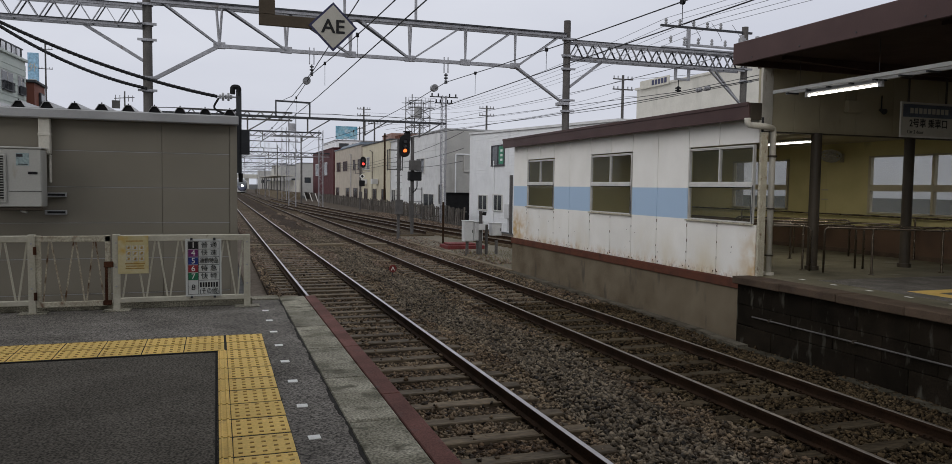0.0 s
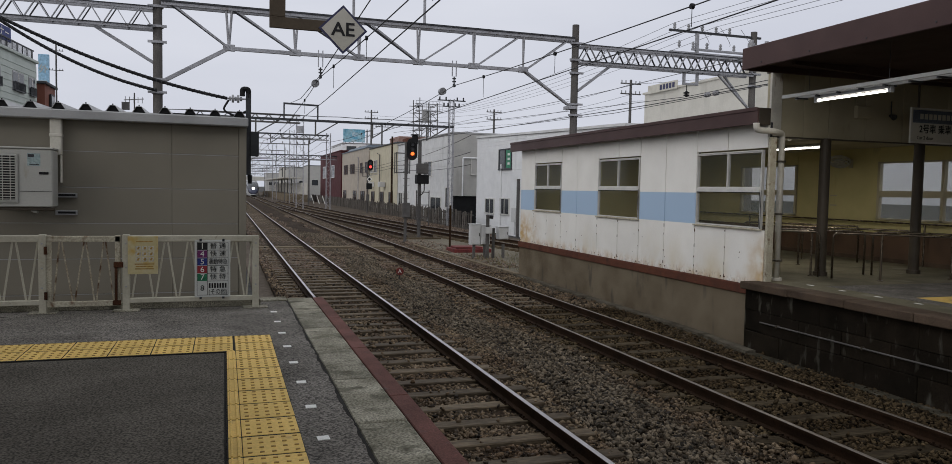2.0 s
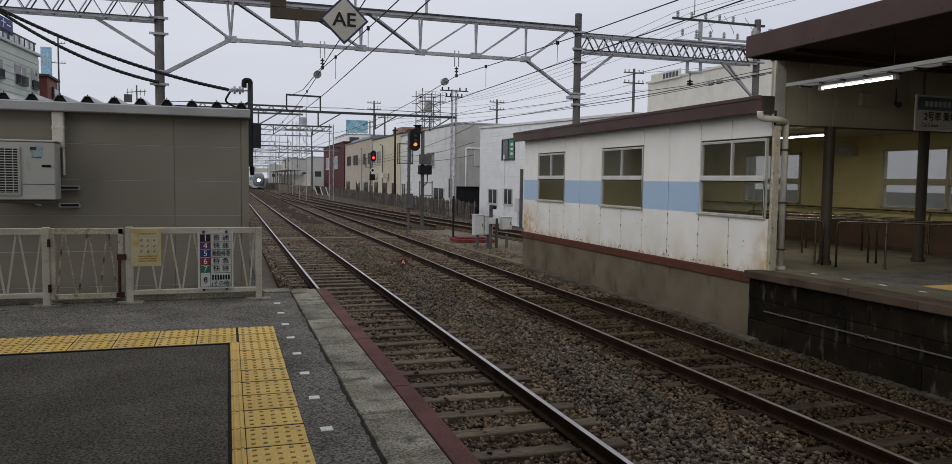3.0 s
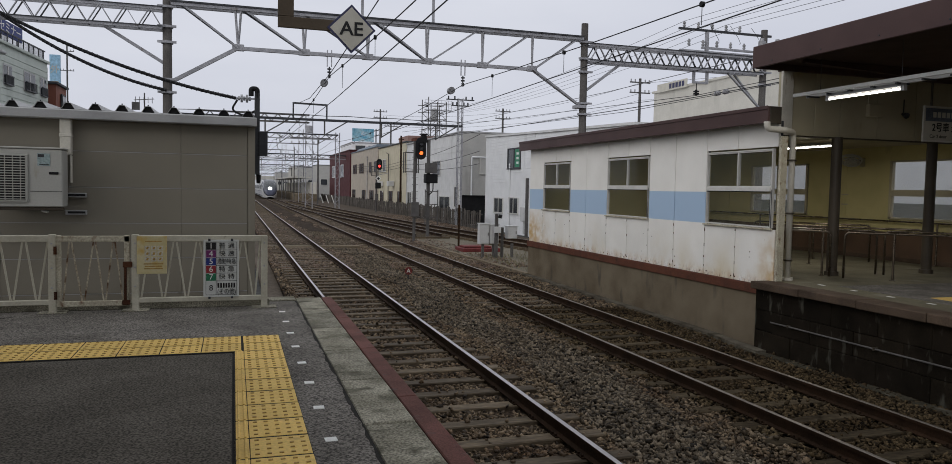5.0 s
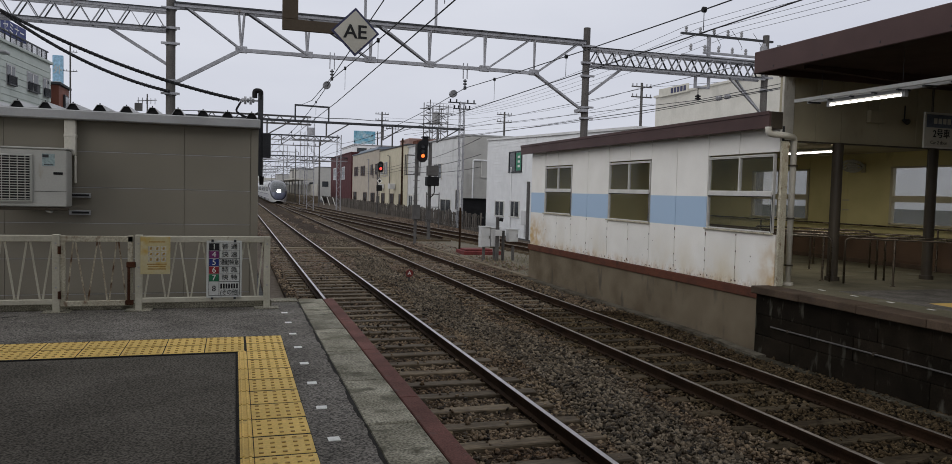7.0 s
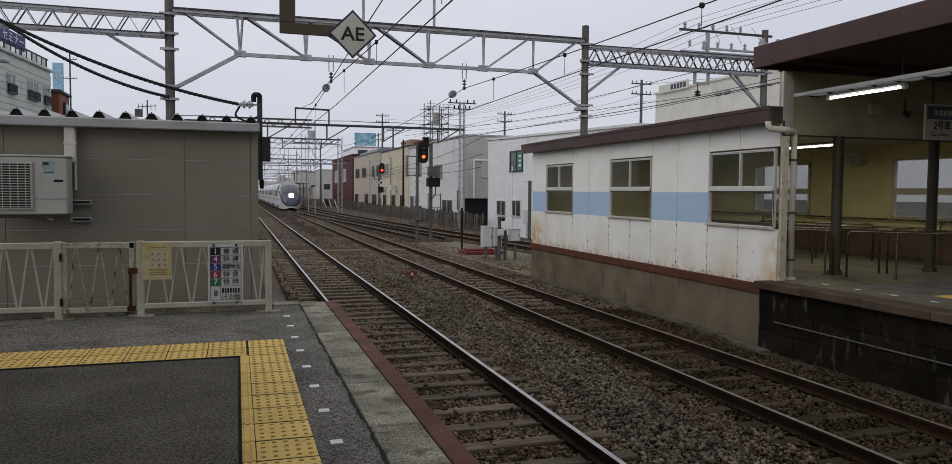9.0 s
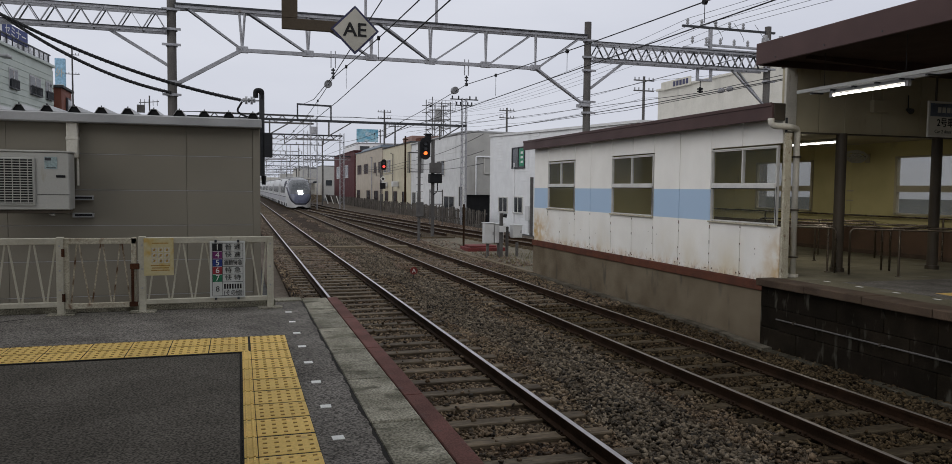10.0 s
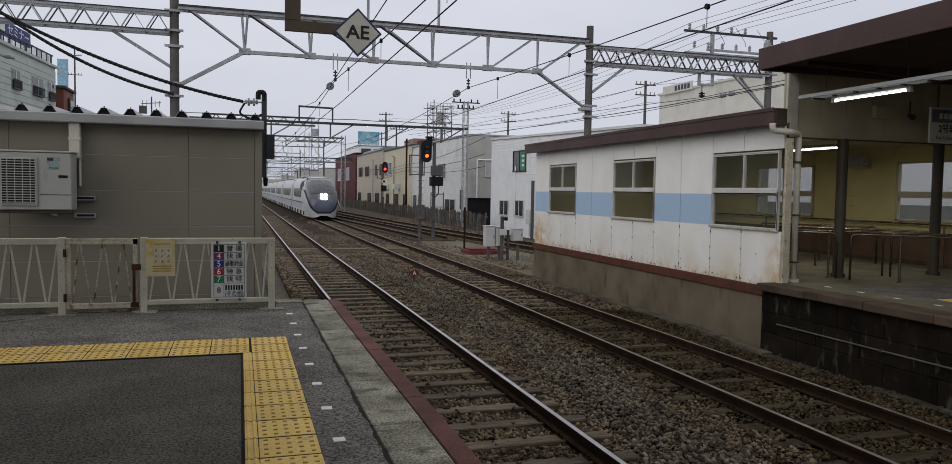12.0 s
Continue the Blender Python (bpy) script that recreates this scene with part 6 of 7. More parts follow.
ends = (-20, G1, 55.5, 92, 125, 160, 195, 235, 285, 340)
for cx, off in ((T1, 0.0), (T2, 0.0)):
    wire("contact_wire", "black contact wire over the track", [(cx + (0.15 if i % 2 else -0.1), y, 5.0) for i, y in enumerate(ends)], 0.011)
    pts = []
    for a, c in zip(ends, ends[1:]):
        n = 10
        for k in range(n):
            t = k / n
            pts.append((cx, a + (c - a) * t, 5.66 - 4 * 0.42 * t * (1 - t)))
    wire("messenger_wire", "black messenger wire sagging between gantries", pts, 0.011)
    dr = thing("dropper_set", "thin droppers with round weights between messenger and contact wire", "wire", (cx, 20, 5), "overhead wires")
    for y in (5, 10, 15, 19.7, 27, 33, 39, 45, 51):
        a, c = (-20, G1) if y < G1 else (G1, 55.5)
        t = (y - a) / (c - a)
        z = 5.66 - 4 * 0.42 * t * (1 - t)
        d = part("dropper", rod(B(), (cx, y, 5.0), (cx, y, z), 0.006, 5), "wire", dr)
        part("clip", disc(B(), (cx, y, z), (1, 0, 0), 0.045, 0.05, 10), "black", d)
    p = thing("strain_insulator", "grey disc strain insulator on the messenger wire", "insulator", (cx, 23.8, 5.62), "strain insulators")
    b = B()
    for k in range(3):
        disc(b, (cx, 23.75 + k * 0.07, 5.64), (0, 1, 0.1), 0.115, 0.05, 14)
    part("disc", b, "insul", p)
# drop frame and insulators of the loop's wires under the outer truss
df = thing("drop_frame", "square steel drop frame with insulator under the truss", "frame", (13.2, G1, 6.3))
for x in (12.93, 13.45):
    part("leg", bx(B(), x - 0.04, x + 0.04, G1 - 0.04, G1 + 0.04, 6.27, 6.62), "steel", df)
part("foot", bx(B(), 12.89, 13.49, G1 - 0.04, G1 + 0.04, 6.20, 6.27), "steel", df)
part("rod", rod(B(), (13.05, G1, 6.27), (13.05, G1, 5.95), 0.015, 6), "wire", df)
b = B()
for k, r in enumerate((0.04, 0.10, 0.04, 0.10, 0.04)):
    disc(b, (13.05, G1, 5.97 - k * 0.04), (0, 0, 1), r, 0.04, 12)
part("insulator", b, "black", df)
wire("contact_wire", "black wire over the loop track", [(12.6, -20, 5.45), (11.5, 16, 5.38), (11.5, G1, 5.42), (10.2, 55.5, 5.8)], 0.014)
wire("contact_wire", "black wire over the loop track", [(13.8, -20, 6.3), (13.05, G1, 5.8), (10.0, 55.5, 6.6)], 0.011)
for k, y in enumerate((18.6, 19.0)):
    si = thing("strain_insulator", "pale strain insulator on the loop wire", "insulator", (11.5, y, 5.4), "strain insulators")
    b = B()
    for j, r in enumerate((0.04, 0.07, 0.04, 0.07, 0.04)):
        disc(b, (11.5, y + j * 0.05, 5.395), (0, 1, 0), r, 0.045, 12)
    part("shed", b, "insul", si)
# second pair over the near track and feeder lines
wire("feeder_wire", "black feeder wire above the near track", [(0.72, -20, 7.6), (0.72, 5, 6.6), (0.72, 14.5, 6.08), (0.72, 22.3, 5.72), (0.72, 28.5, 5.68), (2.3, 55.5, 8.25)], 0.012)
for k, (x, z) in enumerate(((12.5, 8.25), (13.05, 8.25), (13.6, 8.25), (14.15, 8.25), (14.7, 8.25))):
    pts = []
    for a, c in ((-25, G1), (G1, 60)):
        for j in range(11):
            t = j / 10
            if c == 60 and j == 0:
                continue
            pts.append((x + (0.8 * t if c == 60 else 0), a + (c - a) * t, z - 4 * 0.5 * t * (1 - t) + (0.4 * t if c == 60 else 0)))
    wire("power_line", "thin power line along the railway", pts, 0.007)
for x, z0, z1 in ((9.6, 6.0, 5.9), (10.3, 5.4, 5.6)):
    wire("power_line", "power line dipping behind the waiting room", [(x + 1.5, -10, z0), (x, G1, z0 - 0.3), (x + 1, 55, z1 + 0.6)], 0.009)

# ---- signals and trackside gear ----
M["lamp_orange"] = glow("signal_orange", (1.0, 0.17, 0.03), 1.7)
M["lamp_red"] = glow("signal_red", (1.0, 0.05, 0.04), 2.2)
M["cabinet"] = surf("grey_cabinet", (0.60, 0.60, 0.60), (0.52, 0.52, 0.52), rough=0.5, scale=2, grain=40, bump=0.03, grain_amount=0.06)


def signal(x, y, z, lamps, lit, mat_lit, w, pitch, tall):
    """Colour-light signal: w is half the backboard's width, pitch the distance of its lamps."""
    s = thing("railway_signal", "black colour-light railway signal showing one lit lamp", "signal", (x, y, -0.3), "signals")
    h = lamps * pitch
    part("mast", rod(B(), (x - w, y + 0.2, -0.4), (x - w, y + 0.2, z + h / 2), 0.08, 12), "far_pole", s)
    pts = []
    for k in range(17):
        a = math.pi * k / 16
        pts.append((x + w * math.cos(a), z + h / 2 - w * 0.2 + w * math.sin(a)))
    for k in range(17):
        a = math.pi + math.pi * k / 16
        pts.append((x + w * math.cos(a), z - h / 2 + w * 0.2 + w * math.sin(a)))
    part("backboard", prism(B(), pts, "y", y, y + 0.06), "black", s, "oval black backboard")
    for k in range(lamps):
        zz = z - h / 2 + h * (k + 0.5) / lamps
        l = part("lens", disc(B(), (x, y - 0.06, zz), (0, 1, 0), pitch * 0.37, 0.10, 20), mat_lit if k == lit else "dark", s)
        b = B()
        for j in range(9):
            a0, a1 = math.pi * (j / 9), math.pi * ((j + 1) / 9)
            r = pitch * 0.45
            v = [b.verts.new((x + r * math.cos(q), yy, zz + r * math.sin(q))) for q, yy in ((a0, y), (a1, y), (a1, y - 0.16), (a0, y - 0.16))]
            b.faces.new(v)
        part("hood", b, "black", l).modifiers.new("sheet", "SOLIDIFY").thickness = 0.008
    for q in (-0.85, 0.15):
        part("cage_rail", bar(B(), (x - 0.75, y + 0.3, z - h / 2 + q), (x - 0.05, y + 0.3, z - h / 2 + q), 0.045), "far_pole", s)
        part("cage_rail", bar(B(), (x - 0.75, y + 0.7, z - h / 2 + q), (x - 0.05, y + 0.7, z - h / 2 + q), 0.03), "far_pole", s)
    for xx in (x - 0.75, x - 0.05):
        for yy in (y + 0.3, y + 0.7):
            part("cage_post", bar(B(), (xx, yy, z - h / 2 - 0.9), (xx, yy, z - h / 2 + 0.18), 0.045), "far_pole", s)
    b = B()
    for k in range(int((z + 0.3) / 0.35)):
        bar(b, (x - 0.42, y + 0.2, 0.2 + k * 0.35), (x - 0.08, y + 0.2, 0.2 + k * 0.35), 0.02)
    part("ladder", b, "far_pole", s)
    part("equipment_box", bx(B(), x - 0.42, x - 0.08, y - 0.05, y + 0.25, 1.0, 1.75, 0.02), "far_pole", s)
    if tall:
        part("diamond_marker", prism(B(), [(x - 0.42, z - 1.55), (x - 0.1, z - 1.87), (x + 0.22, z - 1.55), (x - 0.1, z - 1.23)], "y", y - 0.02, y), "white_mark", s)
        part("marker_core", prism(B(), [(x - 0.28, z - 1.55), (x - 0.1, z - 1.73), (x + 0.08, z - 1.55), (x - 0.1, z - 1.37)], "y", y - 0.03, y - 0.021), "black", s)
        part("lower_box", bx(B(), x - 0.40, x + 0.2, y - 0.02, y + 0.3, z - 2.65, z - 2.0, 0.03), "black", s)
        part("spare_arm", bar(B(), (x - 0.25, y + 0.2, z - 1.2), (x + 1.1, y + 0.2, z - 0.9), 0.05), "steel", s)
    return s


signal(7.22, 38.0, 4.50, 3, 0, "lamp_orange", 0.27, 0.235, False)
signal(13.38, 83.0, 4.98, 2, 0, "lamp_red", 0.29, 0.38, True)

e = thing("signal_stand", "grey post with black relay lamp box and ladder cage", "signal stand", (8.2, 40.3, -0.3))
part("post", rod(B(), (8.2, 40.3, -0.4), (8.2, 40.3, 5.1), 0.10, 12), "far_pole", e)
part("relay_box", bx(B(), 7.98, 8.66, 40.0, 40.5, 2.75, 3.25, 0.03), "black", e)
part("lamp_bank", bx(B(), 8.0, 8.6, 39.9, 40.3, 3.3, 3.85, 0.02), "far_pole", e)
part("beacon", bx(bx(B(), 7.75, 8.05, 40.1, 40.4, 4.9, 5.35, 0.03), 7.7, 8.1, 40.05, 40.45, 5.36, 5.42, 0.01), "black", e)
b = B()
for z in (0.9, 1.6, 2.3):
    bar(b, (8.0, 40.1, z), (8.7, 40.1, z), 0.045)
for x in (8.0, 8.7):
    bar(b, (x, 40.1, 0.5), (x, 40.1, 2.4), 0.045)
part("cage", b, "far_pole", e)
part("conduit", path_rod(B(), arc([(8.45, 40.2, 2.75), (8.45, 40.2, 2.3), (8.2, 40.2, 2.1)], 4, 0.15), 0.03), "black", e)


def relay_cabinets():
    c = thing("relay_cabinet", "two light grey relay boxes on a concrete-post stand", "cabinet", (8.1, 28.8, -0.3))
    for x0, x1, z0, z1 in ((7.43, 7.83, 0.28, 1.10), (7.86, 8.22, 0.30, 1.06), (8.60, 9.02, 0.50, 1.0)):
        b = part("box", bx(B(), x0, x1, 28.65, 29.0, z0, z1, 0.015), "cabinet", c)
        part("door", bx(B(), x0 + 0.03, x1 - 0.03, 28.635, 28.648, z0 + 0.03, z1 - 0.03, 0.004), "cabinet", b)
        part("handle", bx(B(), x1 - 0.08, x1 - 0.055, 28.615, 28.634, (z0 + z1) / 2 - 0.06, (z0 + z1) / 2 + 0.06), "dark", b)
        part("roof", bx(B(), x0 - 0.03, x1 + 0.03, 28.61, 29.03, z1, z1 + 0.02), "cabinet", b)
    for x in (7.6, 8.05, 8.42, 8.85):
        part("leg", bx(B(), x - 0.05, x + 0.05, 28.75, 28.85, -0.4, 0.95 if x == 8.42 else 0.3, 0.005), "pole", c)
    part("post", bx(B(), 8.02, 8.14, 28.5, 28.62, -0.4, 1.5, 0.01), "far_pole", c)
    part("lamp", rod(B(), (8.12, 28.45, 1.42), (8.26, 28.4, 1.40), 0.075, 12), "black", c)
    part("switch_box", bx(B(), 7.97, 8.23, 28.40, 28.49, 0.75, 1.0, 0.01), "cabinet", c)


relay_cabinets()
M["red_paint"] = surf("faded_red_paint", (0.16, 0.032, 0.030), (0.10, 0.024, 0.023), rough=0.7, grain=30, bump=0.2)
tagged(part("red_cover", bx(bx(B(), 7.55, 9.25, 31.3, 32.6, -0.32, -0.10, 0.02), 7.68, 8.9, 31.5, 32.4, -0.10, -0.02, 0.02), "red_paint"), "faded red low cover board beside the track", "cover")
tp = thing("thin_post", "thin rusty steel post with a small dark plate", "post", (7.95, 33.4, -0.3))
part("post", rod(B(), (7.95, 33.4, -0.4), (7.95, 33.4, 1.75), 0.05), "rail_side", tp)
tagged(part("bracket_post", bar(B(), (15.2, 43.3, -0.42), (15.2, 43.3, 3.2), 0.16), "far_pole"), "slim grey steel post beside the loop track", "post")
grass = B()
rng = random.Random(8)
for k in range(900):
    x, y = rng.uniform(7.36, 10.8), rng.uniform(23.4, 30.3)
    h = rng.uniform(0.06, 0.25)
    a = rng.uniform(0, 6.28)
    v = [grass.verts.new(p) for p in ((x, y, -0.31), (x + 0.02, y, -0.31), (x + 0.1 * math.cos(a), y + 0.1 * math.sin(a), -0.31 + h))]
    grass.faces.new(v)
M["dry_grass"] = surf("dry_grass", (0.20, 0.17, 0.09), (0.13, 0.12, 0.06), rough=0.9, grain=20, island=0.3)
tagged(part("dry_grass", grass, "dry_grass"), "dry straw-coloured grass beside the waiting room", "grass", kind="stuff")
M["sand"] = surf("pale_sandy_soil", (0.17, 0.15, 0.115), (0.12, 0.105, 0.08), rough=0.95, scale=1, grain=20, bump=0.5)
tagged(part("sandy_patch", bx(B(), 7.26, 13.0, 23.1, 42.0, -0.5, -0.262), "sand"), "pale sandy ground at the end of the waiting room", "ground", kind="structure")


for k in range(3):
    x, y = 11.93 + k * 0.75, 127.34 - k * 1.2
    tagged(part("marker_stake", bar(B(), (x + 0.3, y, -0.32), (x - 0.15, y, 1.05), 0.12), "white_mark"), "white painted stake leaning beside the loop track", "stake", "marker stakes")


# ---- picket fence of old sleepers along the loop ----
M["old_timber"] = surf("old_timber", (0.115, 0.103, 0.09), (0.065, 0.057, 0.05), rough=0.9, scale=2, grain=20, rnd=0.3)


def picket_fence():
    f = thing("picket_fence", "dark weathered picket fence along the railway", "fence", (14.3, 70, -0.4))
    pick = data("picket", bx(B(), -0.03, 0.03, -0.125, 0.125, -0.4, 1.0, 0.02), "old_timber")
    y = 50.0
    n = 0
    rest = B()
    while y < 150:
        x = 14.35
        if n < 280:
            piece("picket", pick, pose(x, y, random.uniform(-0.12, 0.06), random.uniform(-2.5, 2.5), random.uniform(-2, 2)), f)
        else:
            bx(rest, x - 0.03, x + 0.03, y - 0.17, y + 0.17, -0.4, 1.0)
        y += 0.46
        n += 1
    tagged(part("far_pickets", rest, "far_pole", f), kind="stuff")
    for z in (0.10, 0.72):
        part("rail", bx(B(), 14.42, 14.50, 49.8, 150, z - 0.05, z + 0.05), "far_pole", f)


picket_fence()


# ---- houses behind the fence ----
def cladding(name, c1, c2, scale=1.5):
    return surf(name, c1, c2, rough=0.7, scale=scale, grain=12, bump=0.05, grain_amount=0.06, stain=tuple(v * 0.72 for v in c1), stain_scale=0.8, stain_at=0.62, streak=5)


M["clad_white"] = cladding("white_cladding", (0.80, 0.805, 0.81), (0.73, 0.735, 0.74))
M["clad_grey"] = cladding("grey_cladding", (0.68, 0.68, 0.675), (0.59, 0.59, 0.585))
M["clad_beige_grey"] = cladding("beige_grey_cladding", (0.43, 0.42, 0.395), (0.38, 0.37, 0.35))
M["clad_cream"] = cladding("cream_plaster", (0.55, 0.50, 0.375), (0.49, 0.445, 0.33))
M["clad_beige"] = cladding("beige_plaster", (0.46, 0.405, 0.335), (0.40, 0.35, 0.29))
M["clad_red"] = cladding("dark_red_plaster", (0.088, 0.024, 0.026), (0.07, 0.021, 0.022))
M["clad_green"] = cladding("pale_green_cladding", (0.50, 0.54, 0.50), (0.44, 0.48, 0.44))
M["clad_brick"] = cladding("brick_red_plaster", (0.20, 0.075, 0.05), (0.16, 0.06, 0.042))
M["sign_indigo"] = cladding("indigo_sign", (0.07, 0.085, 0.22), (0.06, 0.075, 0.19))
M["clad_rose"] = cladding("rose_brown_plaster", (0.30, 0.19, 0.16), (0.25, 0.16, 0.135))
M["clad_pale"] = cladding("pale_concrete", (0.51, 0.49, 0.44), (0.45, 0.43, 0.385))
M["roof_blue"] = cladding("blue_grey_roof", (0.17, 0.20, 0.235), (0.14, 0.165, 0.195))
M["roof_dark"] = cladding("dark_slate_roof", (0.08, 0.085, 0.09), (0.06, 0.063, 0.067))


def house(name, label, x0, x1, y0, y1, z1, mat, boards=0.0, roof="gutter", z0=-0.42):
    """A box building with walls, roof edge and, where given, horizontal cladding boards on the two seen faces."""
    h = thing(name, label, "building", ((x0 + x1) / 2, (y0 + y1) / 2, z0), "trackside buildings")
    part("wall", bx(B(), x0, x1, y0, y1, z0, z1), mat, h)
    if boards:
        b = B()
        z = 0.0
        while z < z1 - boards:
            bx(b, x0 - 0.03, x0 - 0.002, y0, y1, z, z + boards - 0.014)
            bx(b, x0 - 0.03, x1, y0 - 0.03, y0 - 0.002, z, z + boards - 0.014)
            z += boards
        tagged(part("cladding", b, mat, h), kind="stuff")
    part("roof", bx(B(), x0 - 0.12, x1 + 0.12, y0 - 0.12, y1 + 0.12, z1, z1 + 0.14, 0.02), roof, h)
    return h


def side_window(h, x, y0, y1, z0, z1, frame="frame"):
    """A window on the face towards the tracks."""
    w = part("window", bx(bx(bx(bx(B(), x - 0.10, x - 0.03, y0 - 0.06, y0, z0 - 0.06, z1 + 0.06), x - 0.10, x - 0.03, y1, y1 + 0.06, z0 - 0.06, z1 + 0.06), x - 0.10, x - 0.03, y0, y1, z1, z1 + 0.06), x - 0.12, x - 0.03, y0 - 0.08, y1 + 0.08, z0 - 0.08, z0), frame, h)
    part("pane", bx(B(), x - 0.06, x - 0.04, y0, y1, z0, z1), "dark_glass", w)
    part("mullion", bx(B(), x - 0.09, x - 0.061, (y0 + y1) / 2 - 0.03, (y0 + y1) / 2 + 0.03, z0, z1), frame, w)
    return w


def end_window(h, y, x0, x1, z0, z1, frame="frame", pane="dark_glass"):
    """A window on the face towards the station."""
    w = part("window", bx(bx(bx(bx(B(), x0 - 0.06, x0, y - 0.10, y - 0.03, z0 - 0.06, z1 + 0.06), x1, x1 + 0.06, y - 0.10, y - 0.03, z0 - 0.06, z1 + 0.06), x0, x1, y - 0.10, y - 0.03, z1, z1 + 0.06), x0 - 0.08, x1 + 0.08, y - 0.12, y - 0.03, z0 - 0.08, z0), frame, h)
    part("pane", bx(B(), x0, x1, y - 0.06, y - 0.04, z0, z1), pane, w)
    return w


HX = 15.6
h = thing("white_house", "white clad two-storey building with a mono-pitch roof", "building", (21, 42, -0.42), "trackside buildings")
ZA, ZB = 5.55, 6.22     # eaves at the station end and at the far end


def eaves(y):
    return ZA + (ZB - ZA) * (y - 31) / 21.4


part("wall", prism(B(), [(31, -0.42), (52.4, -0.42), (52.4, ZB), (31, ZA)], "x", HX, 27), "clad_white", h)
b = B()
z = 0.0
while z + 0.21 < ZB:
    ya = 31 if z + 0.206 < ZA else 31 + (z + 0.206 - ZA) / (ZB - ZA) * 21.4
    bx(b, HX - 0.03, HX - 0.002, ya, 52.4, z, z + 0.20)
    z += 0.212
tagged(part("cladding", b, "clad_white", h), kind="stuff")
part("roof", prism(B(), [(30.9, ZA + 0.002), (52.5, ZB + 0.005), (52.5, ZB + 0.14), (30.9, ZA + 0.13)], "x", HX - 0.12, 27.1), "clad_grey", h)
part("corner_trim", bx(B(), HX - 0.05, HX + 0.05, 52.402, 52.46, -0.42, ZB), "clad_white", h)
for y0, y1, z0, z1 in ((45.5, 47.75, 3.9, 5.15), (48.65, 50.35, 0.92, 1.86), (45.75, 47.4, 0.95, 1.92)):
    side_window(h, HX, y0, y1, z0, z1, "dark" if z0 > 3 else "frame")
# green and white reflection in the upper pane, painted as flat sheets
M["reflection_green"] = surf("green_reflection", (0.03, 0.20, 0.11), (0.05, 0.26, 0.15), rough=0.5, scale=2, grain=8, bump=0)
gp = part("window_poster", bx(B(), HX - 0.068, HX - 0.062, 45.55, 46.45, 3.95, 5.10), "reflection_green", h, "green reflection painted as a sheet on the upper window")
for k in range(3):
    part("poster_bar", bx(B(), HX - 0.074, HX - 0.0685, 45.75, 46.15, 4.15 + k * 0.3, 4.3 + k * 0.3), "white_mark", gp)
part("meter_box", bx(bx(B(), HX - 0.3, HX - 0.03, 44.1, 44.7, 0.5, 1.4, 0.02), HX - 0.2, HX - 0.1, 44.3, 44.4, -0.3, 0.5), "cabinet", h)
part("downpipe", rod(B(), (HX - 0.08, 47.3, -0.4), (HX - 0.08, 47.3, 4.2), 0.05), "clad_white", h)

h = house("grey_house", "light grey clad building with an open garage below", HX, 22, 58.9, 79, 7.0, "clad_grey", 0.55)
part("end_face", bx(B(), HX - 0.02, 22, 58.55, 58.86, 1.97, 6.95), "clad_beige_grey", h)
# flat black sheet painted in place of the garage's shaded inside
part("garage_opening", bx(B(), HX + 0.1, 21.5, 58.80, 58.868, -0.4, 1.97), "black", h, "black sheet for the shaded inside of the open garage")
end_window(h, 58.55, 17.1, 18.5, 3.75, 4.95, pane="clad_beige_grey")
part("downpipe", path_rod(B(), arc([(18.9, 58.45, 5.05), (16.35, 58.45, 5.05), (16.35, 58.45, 1.97)], 3, 0.1), 0.06), "clad_white", h)
for y0, y1, z0, z1 in ((65.2, 67.9, 3.65, 4.9), (62.0, 65.3, -0.2, 1.75), (59.4, 60.5, 1.0, 2.6), (74.4, 75.9, -0.2, 2.0), (76.6, 78.2, -0.2, 2.0)):
    side_window(h, HX, y0, y1, z0, z1)

wp = thing("timber_pole", "slim dark brown timber pole behind the fence", "pole", (14.8, 78.4, -0.42))
part("pole", rod(B(), (14.8, 78.4, -0.42), (14.8, 78.4, 7.9), 0.12, 10, 0.09), "rail_side", wp)
part("cap", bx(B(), 14.5, 15.1, 78.35, 78.45, 7.5, 7.58), "rail_side", wp)
for za, zb in ((6.4, 5.2), (5.2, 4.9), (4.3, 4.6)):
    wire("service_cable", "thin black cable strung along the house fronts", sagging((14.9, 52, za), (14.8, 78.4, zb), 0.35) + sagging((14.8, 78.4, zb), (15.2, 112, zb + 0.5), 0.4)[1:], 0.02)
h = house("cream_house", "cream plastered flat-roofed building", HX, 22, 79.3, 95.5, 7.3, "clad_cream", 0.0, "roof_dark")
for y0, y1, z0, z1 in ((90.5, 92.3, 4.4, 5.8), (93.2, 94.6, 4.4, 5.8)):
    side_window(h, HX, y0, y1, z0, z1)
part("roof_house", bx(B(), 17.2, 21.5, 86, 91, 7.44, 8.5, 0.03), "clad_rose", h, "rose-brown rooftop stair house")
part("roof_box", bx(B(), 17.4, 19, 83, 85, 7.44, 8.1, 0.03), "sill", h)

for y0 in (81.5, 86.5, 92.0):
    side_window(h, HX, y0, y0 + 1.8, 0.4, 2.0, "brown")
part("conduit", path_rod(B(), [(HX - 0.12, 88.6, -0.3), (HX - 0.12, 88.6, 6.4), (HX - 0.12, 90.0, 6.6)], 0.05, 6), "far_pole", h)
for k in range(4):
    part("air_conditioner", bx(B(), HX - 0.75, HX - 0.05, 82.0 + k * 3.4, 82.9 + k * 3.4, 2.6 if k % 2 else -0.35, 3.2 if k % 2 else 0.3, 0.03), "cabinet", h)
